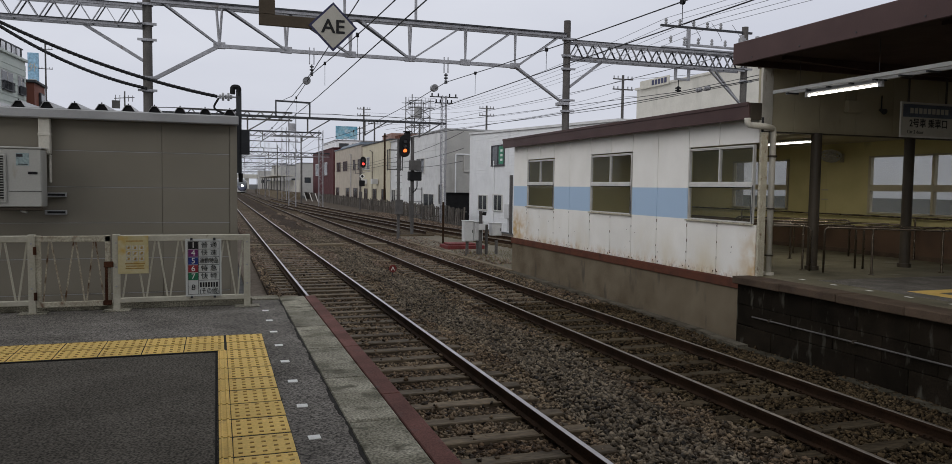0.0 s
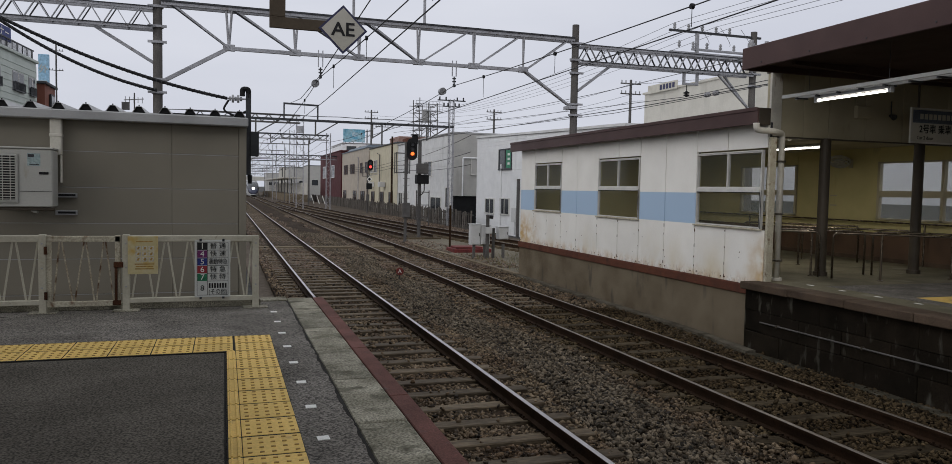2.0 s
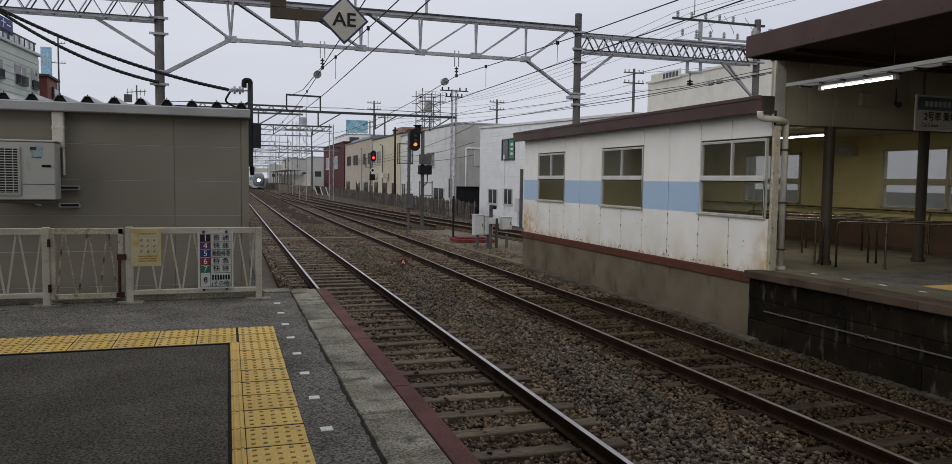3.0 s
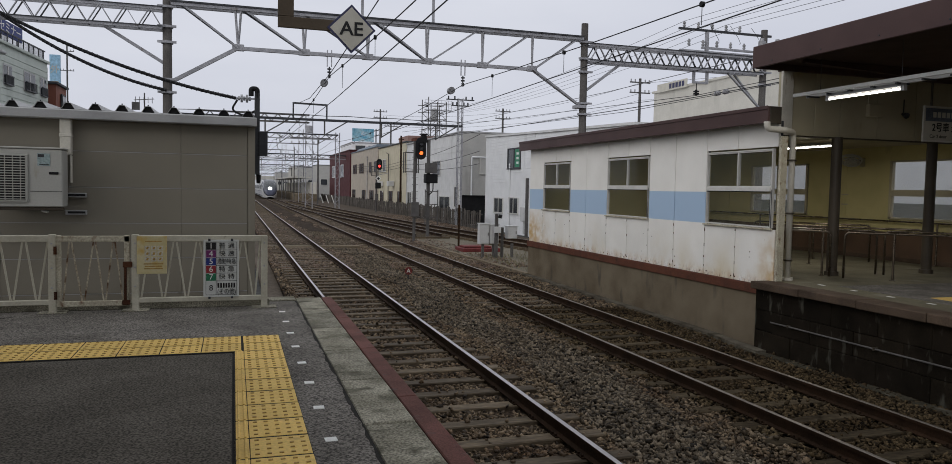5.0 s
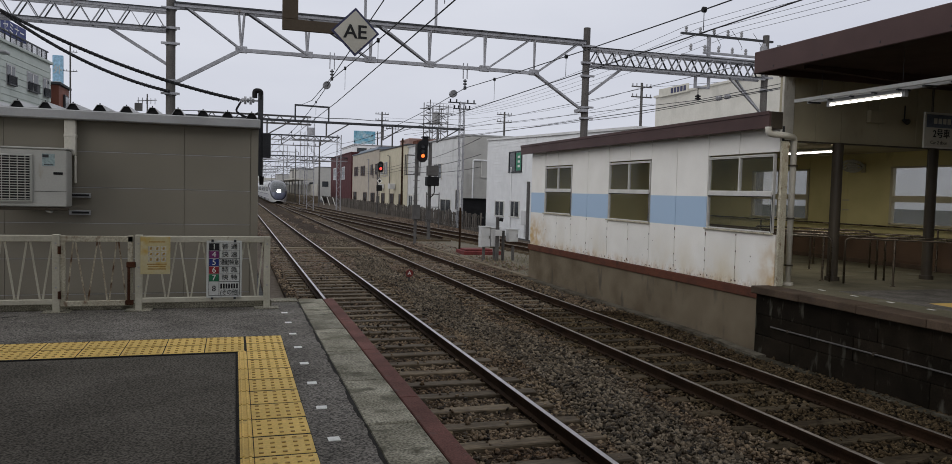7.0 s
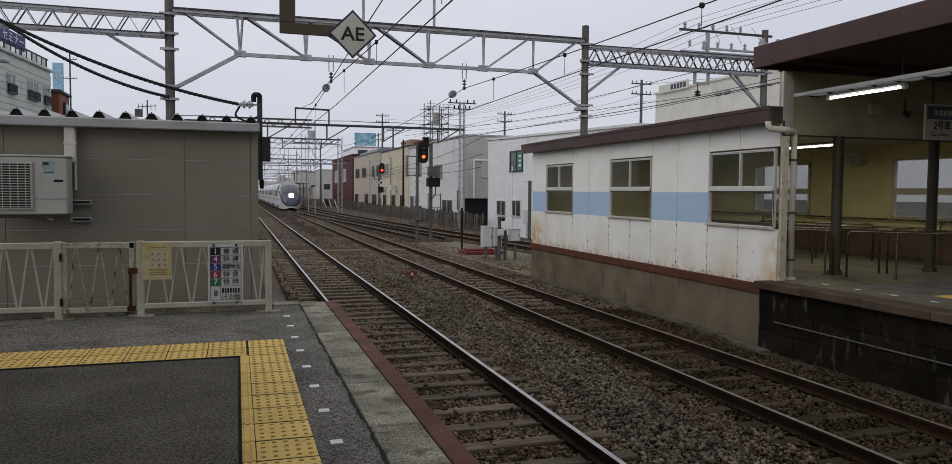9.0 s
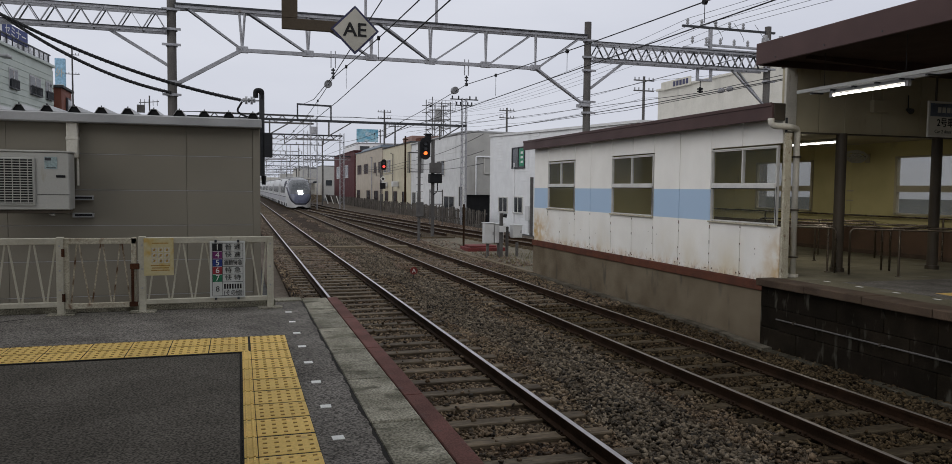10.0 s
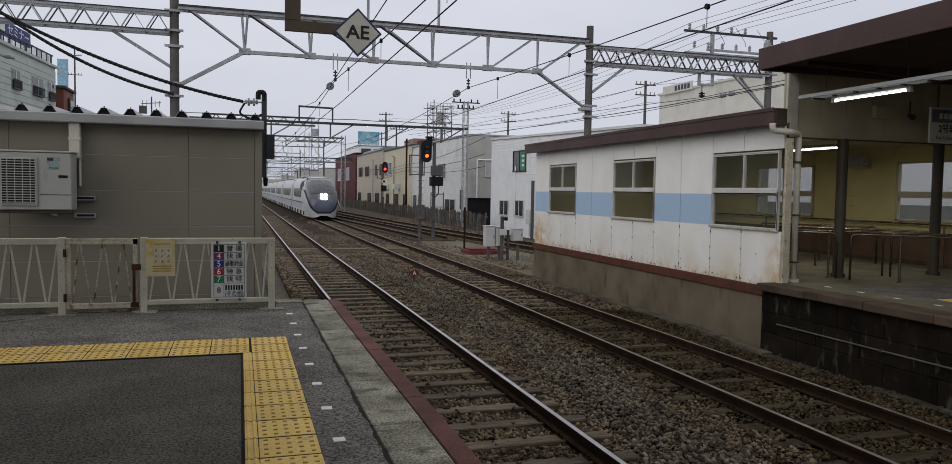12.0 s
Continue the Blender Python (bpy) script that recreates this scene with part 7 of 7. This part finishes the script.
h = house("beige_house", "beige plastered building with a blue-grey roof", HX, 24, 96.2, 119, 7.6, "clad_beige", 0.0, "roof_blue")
prism_b = prism(B(), [(HX + 0.5, 7.75), (24.3, 7.75), (23.8, 8.35), (16.8, 8.35)], "y", 103.0, 119.3)
part("upper_roof", prism_b, "roof_blue", h)
for y0 in (97.2, 100.8, 107.2, 109.2, 113.4, 115.4):
    side_window(h, HX, y0, y0 + 1.2, 4.5, 5.75, "brown")
for y0 in (99.0, 105.4, 114.5):
    side_window(h, HX, y0, y0 + 2.6, 0.7, 2.0, "brown")
part("pipework", path_rod(B(), [(HX - 0.15, 103.3, 0), (HX - 0.15, 103.3, 6.6), (HX - 0.15, 104.4, 6.6)], 0.06, 6), "steel", h)

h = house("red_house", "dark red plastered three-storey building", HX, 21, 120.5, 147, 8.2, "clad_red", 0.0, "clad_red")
for y0, z0 in ((127.5, 4.1), (139, 4.1)):
    side_window(h, HX, y0, y0 + 3.5, z0, z0 + 2.0, "clad_white")
end_window(h, 120.5, 17, 19, 4.0, 6.0, "clad_white")

h = house("tall_block", "white office block with glass front behind the houses", 17.0, 25, 128, 142, 9.85, "clad_white", 0.0)
for k in range(3):
    end_window(h, 128, 17.6 + k * 2.2, 19.2 + k * 2.2, 8.4, 9.4)
M["billboard"] = surf("blue_billboard", (0.10, 0.30, 0.42), (0.30, 0.45, 0.50), rough=0.5, scale=0.8, grain=3, bump=0, stain=(0.55, 0.60, 0.62), stain_scale=0.9, stain_at=0.55)
s = thing("billboard", "blue and white rooftop billboard on a steel frame", "billboard", (18.8, 131, 9.9))
part("panel", bx(B(), 17.5, 21.2, 131, 131.2, 10.3, 12.5), "billboard", s)
for x in (17.9, 19.3, 20.8):
    part("post", bar(B(), (x, 131.3, 9.9), (x, 131.3, 12.5), 0.15), "steel", s)

# steel tower on a roof behind the grey house
t = thing("roof_tower", "lattice steel water-tower frame on a rooftop", "tower", (20.2, 86, 7.3))
TX0, TX1 = 19.1, 21.2
for x in (TX0, (TX0 + TX1) / 2, TX1):
    for y in (84, 87):
        part("leg", bar(B(), (x, y, 7.3), (x, y, 12.3 + (0.5 if x == TX0 else 0.0)), 0.085), "far_pole", t)
for z in (8.4, 9.3, 10.3, 11.3, 12.1):
    for y in (84, 87):
        part("ring_beam", bar(B(), (TX0 - (0.5 if z > 11 else 0.1), y, z), (TX1 + (0.5 if z > 11 else 0.1), y, z), 0.07), "far_pole", t)
    part("cross_beam", bar(bar(B(), (TX0, 84, z), (TX0, 87, z), 0.06), (TX1, 84, z), (TX1, 87, z), 0.06), "far_pole", t)
for z in (7.5, 8.4, 9.3, 10.3):
    for xa, xb in ((TX0, (TX0 + TX1) / 2), (TX1, (TX0 + TX1) / 2)):
        part("brace", bar(B(), (xa, 84, z), (xb, 84, z + 0.95), 0.05), "far_pole", t)
        part("brace", bar(B(), (xb, 87, z), (xa, 87, z + 0.95), 0.05), "far_pole", t)
rail = B()
for k in range(9):
    x = TX0 - 0.5 + k * (TX1 - TX0 + 1.0) / 8
    bar(rail, (x, 83.6, 11.3), (x, 83.6, 12.4), 0.035)
for z in (11.35, 11.85, 12.4):
    bar(rail, (TX0 - 0.5, 83.6, z), (TX1 + 0.5, 83.6, z), 0.04)
part("gallery_rail", rail, "steel", t)
part("tank", rod(B(), (20.2, 85.5, 10.3), (20.2, 85.5, 11.5), 0.45, 16), "gutter", t)
part("tank_cap", rod(B(), (20.2, 85.5, 11.5), (20.2, 85.5, 11.7), 0.45, 16, 0.15), "gutter", t)
tagged(part("house_roofline", bx(bx(B(), 22.5, 30, 80, 100, -0.4, 7.3), 22.2, 30.4, 79.8, 100.2, 7.3, 7.5), "clad_beige_grey"), "plain grey building behind the cream house", "building")

# large pale hall behind the waiting room, with a company board
h = house("pale_hall", "large pale plastered hall with a rooftop company board", 25, 50, 28, 45.3, 9.1, "clad_pale", 0.0, "clad_pale")
s = thing("company_board", "small white rooftop board with dark lettering bars", "sign", (25.2, 43.3, 9.25))
part("panel", bx(B(), 24.80, 24.87, 41.2, 44.6, 9.06, 9.58), "sign_white", s)
for k in range(5):
    part("name_bar", bx(B(), 24.785, 24.798, 41.45 + k * 0.36, 41.70 + k * 0.36, 9.16, 9.48), "navy", s)


def utility_pole(x, y, top, arms=2, lean=0.0, k=1.0):
    u = thing("utility_pole", "concrete utility pole with crossarms and insulators", "utility pole", (x, y, -0.42), "utility poles")
    part("pole", rod(B(), (x, y, -0.42), (x + lean, y, top), 0.17 * k, 10, 0.11 * k), "far_pole", u)
    for j in range(arms):
        z = top - 0.35 - 0.9 * j
        a = part("crossarm", bx(B(), x - 1.0 * k, x + 1.0 * k, y - 0.05 * k, y + 0.05 * k, z - 0.05 * k, z + 0.05 * k), "far_pole", u)
        for q in (-0.9, -0.5, 0.5, 0.9):
            part("insulator", rod(B(), (x + q * k, y, z + 0.05 * k), (x + q * k, y, z + 0.28 * k), 0.05 * k, 6), "insul", a)
    return u


utility_pole(32.3, 60, 12.5)
utility_pole(30.2, 90, 12.6)
utility_pole(18.6, 111, 13.9)
utility_pole(20.6, 113, 12.0, 1)
utility_pole(25, 150, 14)
utility_pole(-9.35, 40, 8.9, 2, 0.0, 0.30)
utility_pole(-5.9, 48, 6.2, 1, 0.0, 0.6)
for z in (12.1, 11.2, 10.6):
    wire("power_line", "street power line between utility poles", sagging((45, 20, z), (32.3, 60, z), 0.6) + sagging((32.3, 60, z), (30.2, 90, z), 0.4)[1:] + sagging((30.2, 90, z), (18.6, 111, z + 1), 0.4)[1:], 0.014)

# houses on the near side beyond the shed
AX = -11.2
h = house("apartment_block", "pale green-grey clad apartment block with balconies", -24, AX, 22, 44.9, 8.55, "clad_green", 0.0, "clad_green")
b = B()
z = 0.0
while z < 8.3:
    bx(b, AX + 0.002, AX + 0.03, 22, 44.9, z, z + 0.27)
    z += 0.3
tagged(part("cladding", b, "clad_green", h), kind="stuff")
for y0, y1, z0, z1 in ((39.05, 39.95, 6.85, 7.63), (41.55, 42.95, 6.87, 7.67), (43.75, 44.55, 6.86, 7.68), (36.2, 37.4, 6.85, 7.63)):
    pw = part("window", bx(B(), AX + 0.032, AX + 0.05, y0 - 0.07, y1 + 0.07, z0 - 0.06, z1 + 0.07), "gutter", h)
    part("pane", bx(B(), AX + 0.052, AX + 0.056, y0, y1, z0, z1), "dark_glass", pw)
    part("mullion", bx(B(), AX + 0.057, AX + 0.066, (y0 + y1) / 2 - 0.04, (y0 + y1) / 2 + 0.04, z0, z1), "frame", pw)
    bc = bx(bx(B(), AX + 0.06, AX + 0.16, y0 - 0.02, y1 + 0.02, z0 - 0.08, z0 - 0.03), AX + 0.11, AX + 0.16, y0 - 0.02, y1 + 0.02, z0 + 0.33, z0 + 0.37)
    for k in range(11):
        yy = y0 + (y1 - y0) * k / 10
        bar(bc, (AX + 0.135, yy, z0 - 0.05), (AX + 0.135, yy, z0 + 0.35), 0.03)
    part("balcony_rail", bc, "dark", h)
b = bx(B(), AX - 0.13, AX - 0.07, 22, 44.9, 9.16, 9.22)
for k in range(34):
    bar(b, (AX - 0.1, 22.2 + k * 0.68, 8.69), (AX - 0.1, 22.2 + k * 0.68, 9.2), 0.045)
for k in range(180):
    bar(b, (AX - 0.1, 22.2 + k * 0.126, 8.75), (AX - 0.1, 22.2 + k * 0.126, 9.17), 0.018)
bx(b, AX - 0.12, AX - 0.08, 22, 44.9, 8.74, 8.78)
part("roof_rail", b, "dark", h)
part("roof_plinth", bx(B(), -23, AX - 0.5, 23, 44.2, 8.69, 8.95), "clad_pale", h)
part("street_lamp_arm", path_rod(B(), [(AX + 0.05, 35.6, 7.6), (AX + 0.9, 35.9, 7.75)], 0.03, 6), "steel", h)
part("lamp_head", bx(B(), AX + 0.8, AX + 1.15, 35.8, 36.3, 7.66, 7.80, 0.04), "gutter", h)
s = thing("roof_sign", "navy rooftop sign with white lettering", "sign", (-11.6, 40, 8.95))
part("panel", bx(B(), -11.38, -11.30, 35.5, 41.8, 9.04, 9.72, 0.01), "sign_indigo", s)
lettering("words", "セミナー", 0.55, pose(-11.292, 40.3, 9.38, 90, 0, 90), "white_mark", s, width=2.5)
part("name_bar", bx(bx(B(), -11.299, -11.292, 37.5, 37.95, 9.16, 9.60), -11.299, -11.292, 38.15, 38.7, 9.16, 9.60), "white_mark", s)
for yy in (35.5, 38.5, 41.5):
    part("post", bar(B(), (-11.43, yy, 8.7), (-11.43, yy, 9.65), 0.08), "steel", s)
BLOCK_TURN = Matrix.Translation((AX, 44.9, 0)) @ Matrix.Rotation(radians(-5.5), 4, "Z") @ Matrix.Translation((-AX, -44.9, 0))
for ob in (h, s):
    ob.matrix_basis = BLOCK_TURN @ Matrix.Translation(LOC[ob.name])
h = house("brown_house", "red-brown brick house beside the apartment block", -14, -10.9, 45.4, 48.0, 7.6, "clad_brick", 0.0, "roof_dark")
pw = part("window", bx(B(), -10.9 + 0.03, -10.9 + 0.1, 46.4, 47.4, 6.2, 7.2), "dark", h)
part("pane", bx(B(), -10.798, -10.78, 46.5, 47.3, 6.3, 7.1), "dark_glass", pw)
s = thing("vertical_sign", "tall pale blue vertical shop sign on a post", "sign", (-13.8, 60, -0.4))
M["sky_sign"] = surf("pale_blue_sign", (0.25, 0.43, 0.58), (0.30, 0.48, 0.62), rough=0.5, scale=1, grain=6, bump=0)
part("panel", bx(B(), -14.17, -13.5, 60.0, 60.2, 7.4, 11.3, 0.02), "sky_sign", s)
lettering("letter", "外", 0.62, facing(-13.835, 59.985, 10.25), "sign_white", s)
for k in range(2):
    part("lettering_bar", bx(B(), -14.05, -13.62, 59.97, 59.995, 8.25 + k * 0.72, 8.75 + k * 0.72), "sign_white", s)
part("post", bar(B(), (-13.85, 60.3, -0.4), (-13.85, 60.3, 11), 0.2), "far_pole", s)
an = thing("roof_antenna", "small house antenna on a thin mast", "antenna", (-5.0, 30, 4.0))
part("mast", rod(B(), (-5.0, 30, -0.42), (-5.0, 30, 5.72), 0.025, 6), "far_pole", an)
part("boom", bar(B(), (-5.35, 30, 5.45), (-4.68, 30, 5.52), 0.025), "far_pole", an)
for k in range(5):
    part("element", bar(B(), (-5.3 + k * 0.14, 30, 5.36), (-5.3 + k * 0.14, 30, 5.58), 0.018), "far_pole", an)
part("junction", bx(B(), -5.42, -5.16, 29.95, 30.05, 5.1, 5.38, 0.01), "far_pole", an)
# far town at the end of the line
rng = random.Random(5)
for k in range(16):
    side = 1 if k % 3 else -1
    y = 150 + k * 22
    x = (16 + rng.uniform(0, 18)) if side > 0 else -(14 + rng.uniform(0, 25))
    w, d, hh = rng.uniform(7, 14), rng.uniform(10, 18), rng.uniform(5, 10)
    h = house("town_house", "plain distant town building", min(x, x + side * w), max(x, x + side * w), y, y + d, hh, rng.choice(["clad_white", "clad_beige_grey", "clad_grey", "clad_pale"]), 0.0, "roof_dark")
    for j in range(2):
        end_window(h, y, min(x, x + side * w) + 1 + j * 2.6, min(x, x + side * w) + 2.6 + j * 2.6, 2.8, 4.2)
st = thing("far_station", "distant station with pale canopies beside the tracks", "building", (9.5, 170, 0), "trackside buildings")
part("platform", bx(B(), 8.9, 12.5, 140, 230, -0.4, 1.0), "concrete", st)
part("canopy", bx(B(), 8.7, 12.5, 150, 225, 4.0, 4.25), "clad_pale", st)
for k in range(9):
    part("post", bar(B(), (10.6, 152 + k * 9, 1.0), (10.6, 152 + k * 9, 4.0), 0.2), "far_pole", st)
part("screen_wall", bx(B(), 12.3, 12.5, 140, 230, 1.0, 3.2), "clad_pale", st)
ov = thing("far_bridge", "far pale road bridge closing the line of track", "bridge", (0, 430, 0))
part("deck", bx(B(), -120, 160, 428, 436, 5.2, 7.4), "clad_pale", ov)
for x in (-40, -8, 14, 50):
    part("pier", bx(B(), x - 1, x + 1, 429, 435, -0.42, 5.2), "clad_pale", ov)

# ---- express train ----
M["train_white"] = surf("train_white", (0.50, 0.50, 0.495), (0.45, 0.45, 0.45), rough=0.35, scale=0.5, grain=20, bump=0.0, grain_amount=0.03, coat=0.1)
M["train_visor"] = surf("train_visor", (0.085, 0.088, 0.10), (0.075, 0.078, 0.09), rough=0.22, scale=0.5, grain=20, bump=0.0, grain_amount=0.03, coat=0.15)
M["train_glass"] = surf("train_window", (0.06, 0.065, 0.072), (0.075, 0.08, 0.086), rough=0.25, grain=10, bump=0.0)
M["train_under"] = surf("train_underframe", (0.03, 0.03, 0.032), (0.05, 0.05, 0.052), rough=0.8, grain=10, bump=0.2)
M["train_apron"] = surf("train_apron", (0.085, 0.092, 0.14), (0.075, 0.082, 0.125), rough=0.3, grain=20, bump=0, coat=0.1)
M["train_grey"] = surf("train_lilac_grey", (0.36, 0.36, 0.385), (0.31, 0.31, 0.335), rough=0.4, grain=20, bump=0, grain_amount=0.04)
M["train_blue"] = surf("train_indigo", (0.016, 0.016, 0.034), (0.012, 0.012, 0.026), rough=0.55, grain=20, bump=0)
M["headlight"] = glow("headlight", (1.0, 0.98, 0.88), 12.0)
M["train_side_glass"] = surf("train_side_window", (0.02, 0.025, 0.024), (0.03, 0.035, 0.033), rough=0.2, grain=10, bump=0.0)
CARS, CAR = 8, 19.2


def curve_at(table, v):
    return float(np.interp(v, [p[0] for p in table], [p[1] for p in table]))


NOSE_TOP = [(0, 1.0), (0.12, 1.5), (0.35, 1.92), (0.8, 2.42), (1.5, 2.9), (2.4, 3.28), (3.4, 3.48), (4.6, 3.57), (6, 3.60), (99, 3.60)]
NOSE_W = [(0, 0.40), (0.12, 0.85), (0.35, 1.12), (0.8, 1.29), (1.5, 1.36), (2.4, 1.39), (3.4, 1.40), (4.6, 1.40), (99, 1.40)]
NOSE_LOW = [(0, 0.30), (0.12, 0.16), (0.35, 0.12), (0.8, 0.12), (1.5, 0.14), (6, 0.25), (99, 0.25)]


def bowl(s, z):
    """How far the nose draws in towards its chin."""
    k = max(0.0, 1 - s / 3.2)
    return 1 - 0.34 * k * min(1.0, max(0.0, (1.45 - z) / 1.2)) ** 1.5


def hull_point(s, a):
    """A point of the train's skin: s metres behind the tip, a from 0 (foot, one side) over the roof to 1."""
    w, top, low = curve_at(NOSE_W, s), curve_at(NOSE_TOP, s), curve_at(NOSE_LOW, s)
    ang = math.pi * (a - 0.5)
    e = 0.42 + 0.3 * max(0, 1 - s / 4)
    sx, cz = math.sin(ang), math.cos(ang)
    x = w * math.copysign(abs(sx) ** e, sx)
    mid = low + (top - low) * 0.36
    if abs(a - 0.5) < 0.5:
        z = low + (top - low) * abs(cz) ** (0.55 + 0.1 * max(0, 1 - s / 4))
    else:
        z = low
    return Vector((x * bowl(s, z), s, z))


def skin_depth(x, z):
    """How far behind the tip the skin lies at this width and height."""
    lo, hi = 0.0, 8.0
    for _ in range(30):
        s = (lo + hi) / 2
        w, top, low = curve_at(NOSE_W, s), curve_at(NOSE_TOP, s), curve_at(NOSE_LOW, s)
        k = max(0, 1 - s / 4)
        u = (abs(x) / (w * bowl(s, z))) ** (2 / (0.42 + 0.3 * k)) + (max(0.0, z - low) / max(0.01, top - low)) ** (2 / (0.55 + 0.1 * k))
        if u <= 1 and z >= low:
            hi = s
        else:
            lo = s
    return hi


def loft(ss, aa, push=0.0):
    b = B()
    g = []
    for s in ss:
        row = []
        for a in aa:
            p = hull_point(s, a)
            if push:
                c = Vector((0, s + 2.0, 1.3))
                p = p + (p - c).normalized() * push
            row.append(b.verts.new(p))
        g.append(row)
    for p, q in zip(g, g[1:]):
        for k in range(len(aa) - 1):
            b.faces.new((p[k], p[k + 1], q[k + 1], q[k]))
    return b, g


def express_train():
    t = thing("express_train", "white express train with a blue-grey sloping visor and lit headlight", "train", (0, 0, 0))
    ss = [0, 0.04, 0.12, 0.22, 0.35, 0.55, 0.8, 1.1, 1.5, 1.9, 2.4, 2.9, 3.4, 4.0, 4.6, 5.3, 6.0, CAR - 0.25]
    aa = [k / 36 for k in range(37)]
    b, g = loft(ss, aa)
    b.faces.new(g[0])
    part("nose_car_body", b, "train_white", t, "rounded white nose car", smooth=True)
    # visor: cab glass and dark apron running down to the chin
    def shell(lo, hi, half, nz, nx, push):
        bm, rows = B(), []
        for i in range(nz + 1):
            z = lo + (hi - lo) * i / nz
            w = curve_at(half, z)
            row = []
            for k in range(nx + 1):
                x = w * (2 * k / nx - 1)
                row.append(bm.verts.new((x * (1.0 + push * 0.5), skin_depth(x, z) - push, z + push * 0.5)))
            rows.append(row)
        for p, q in zip(rows, rows[1:]):
            for k in range(nx):
                bm.faces.new((p[k], p[k + 1], q[k + 1], q[k]))
        return bm
    v = part("visor", shell(0.55, 3.40, [(0.55, 0.45), (0.7, 0.70), (0.9, 0.88), (1.2, 1.04), (1.7, 1.18), (2.3, 1.26), (2.8, 1.24), (3.15, 1.10), (3.40, 0.85)], 30, 22, 0.075), "train_visor", t, "glossy blue-grey visor over cab glass and chin", smooth=True)
    part("windscreen", shell(2.1, 3.22, [(2.1, 1.09), (2.45, 1.16), (2.8, 1.12), (3.22, 0.84)], 12, 16, 0.105), "train_glass", v, "dark curved cab windscreen", smooth=True)
    part("visor_edge", shell(0.47, 3.46, [(0.47, 0.54), (0.7, 0.86), (0.9, 1.04), (1.2, 1.18), (1.7, 1.30), (2.3, 1.335), (2.8, 1.315), (3.15, 1.18), (3.46, 0.93)], 30, 22, 0.045), "train_blue", v, "near-black rim round the visor", smooth=True)
    part("apron", shell(0.60, 1.62, [(0.60, 0.46), (0.7, 0.62), (0.9, 0.80), (1.2, 0.95), (1.62, 1.06)], 12, 18, 0.10), "train_apron", v, "slate-blue lower visor", smooth=True)
    for side in (-1, 1):
        part("wiper", bar(B(), (side * 0.36, skin_depth(0.36, 2.15) - 0.135, 2.13), (side * 0.62, skin_depth(0.62, 2.75) - 0.135, 2.75), 0.035), "train_under", v)
    for x, z in ((-0.14, 1.78), (0.14, 1.78), (-0.14, 2.00), (0.14, 2.00)):
        part("headlight", disc(B(), (x, skin_depth(x, z) - 0.19, z), (0, 1, 0), 0.145, 0.10, 16), "headlight", t, "glaring round headlight")
    for c in range(CARS):
        y0 = c * CAR
        if c:
            bb = B()
            prof = [hull_point(50, k / 36) for k in range(37)]
            prism(bb, [(p.x, p.z) for p in prof], "y", y0 + 0.25, y0 + CAR - 0.25)
            part("car_body", bb, "train_white", t)
        part("gangway", bx(B(), -1.1, 1.1, y0 + CAR - 0.26, y0 + CAR + 0.26, 0.6, 3.4), "train_under", t)
        part("underframe", bx(B(), -1.2, 1.2, y0 + (4.5 if c == 0 else 2.0), y0 + CAR - 0.5, 0.10, 0.42), "train_under", t)
        part("roof_unit", bx(B(), -0.95, 0.95, y0 + 8.5, y0 + 13.5, 3.57, 3.76, 0.08), "gutter", t)
        for yb in (y0 + 3.6, y0 + CAR - 3.0):
            bo = part("bogie", bx(B(), -1.15, 1.15, yb - 1.5, yb + 1.5, 0.2, 0.6, 0.05), "train_under", t)
            for yw in (yb - 1.05, yb + 1.05):
                for xw in (-0.74, 0.74):
                    part("wheel", disc(B(), (xw, yw, 0.43), (1, 0, 0), 0.43, 0.13, 20), "rail_side", bo)
        for side in (-1, 1):
            w = B()
            y = y0 + (6.6 if c == 0 else 2.6)
            while y + 1.9 < y0 + CAR - 2.0:
                part("window", bx(B(), side * 1.392, side * 1.412, y, y + 2.0, 1.75, 2.55, 0.004), "train_side_glass", t)
                y += 2.3
            part("stripe", bx(B(), side * 1.395, side * 1.408, y0 + (4.5 if c == 0 else 0.3), y0 + CAR - 0.3, 1.28, 1.36), "train_blue", t)
            part("lower_band", bx(B(), side * 1.394, side * 1.407, y0 + (5.0 if c == 0 else 0.3), y0 + CAR - 0.3, 0.74, 1.27), "train_grey", t, "lilac-grey lower body side")
            part("skirt_gap", bx(B(), side * 1.36, side * 1.41, y0 + (3.0 if c == 0 else 0.3), y0 + CAR - 0.3, 0.25, 0.60), "train_under", t)
            for k in range(4):
                yy = y0 + 4.6 + k * 3.6
                part("skirt", bx(B(), side * 1.37, side * 1.416, yy - 0.75, yy + 0.75, 0.24, 0.72, 0.01), "train_white", t)
            part("door", bx(B(), side * 1.395, side * 1.414, y0 + CAR - 1.5, y0 + CAR - 0.6, 0.72, 2.9, 0.004), "gutter", t)
    for c in (1, 4):
        y0 = c * CAR + 5
        pg = part("pantograph", bar(bar(B(), (0, y0, 3.58), (0, y0 + 1.4, 4.35), 0.06), (0, y0 + 1.4, 4.35), (0, y0 + 0.3, 4.97), 0.05), "dark", t)
        part("contact_strip", bx(B(), -0.75, 0.75, y0 + 0.22, y0 + 0.38, 4.95, 4.985), "dark", pg)
    return t


TRAIN = express_train()


def motions():
    rows = [(0, 215.6), (1, 202.3), (2, 189.1), (3, 176.1), (4, 163.2), (5, 150.4), (6, 137.7), (7, 125.2), (8, 112.8), (9, 100.5), (10, 88.3), (11, 76.3), (12, 64.4)]
    walk(TRAIN, [(t, pose(T2, y - 0.4, T2Z)) for t, y in rows])


motions()
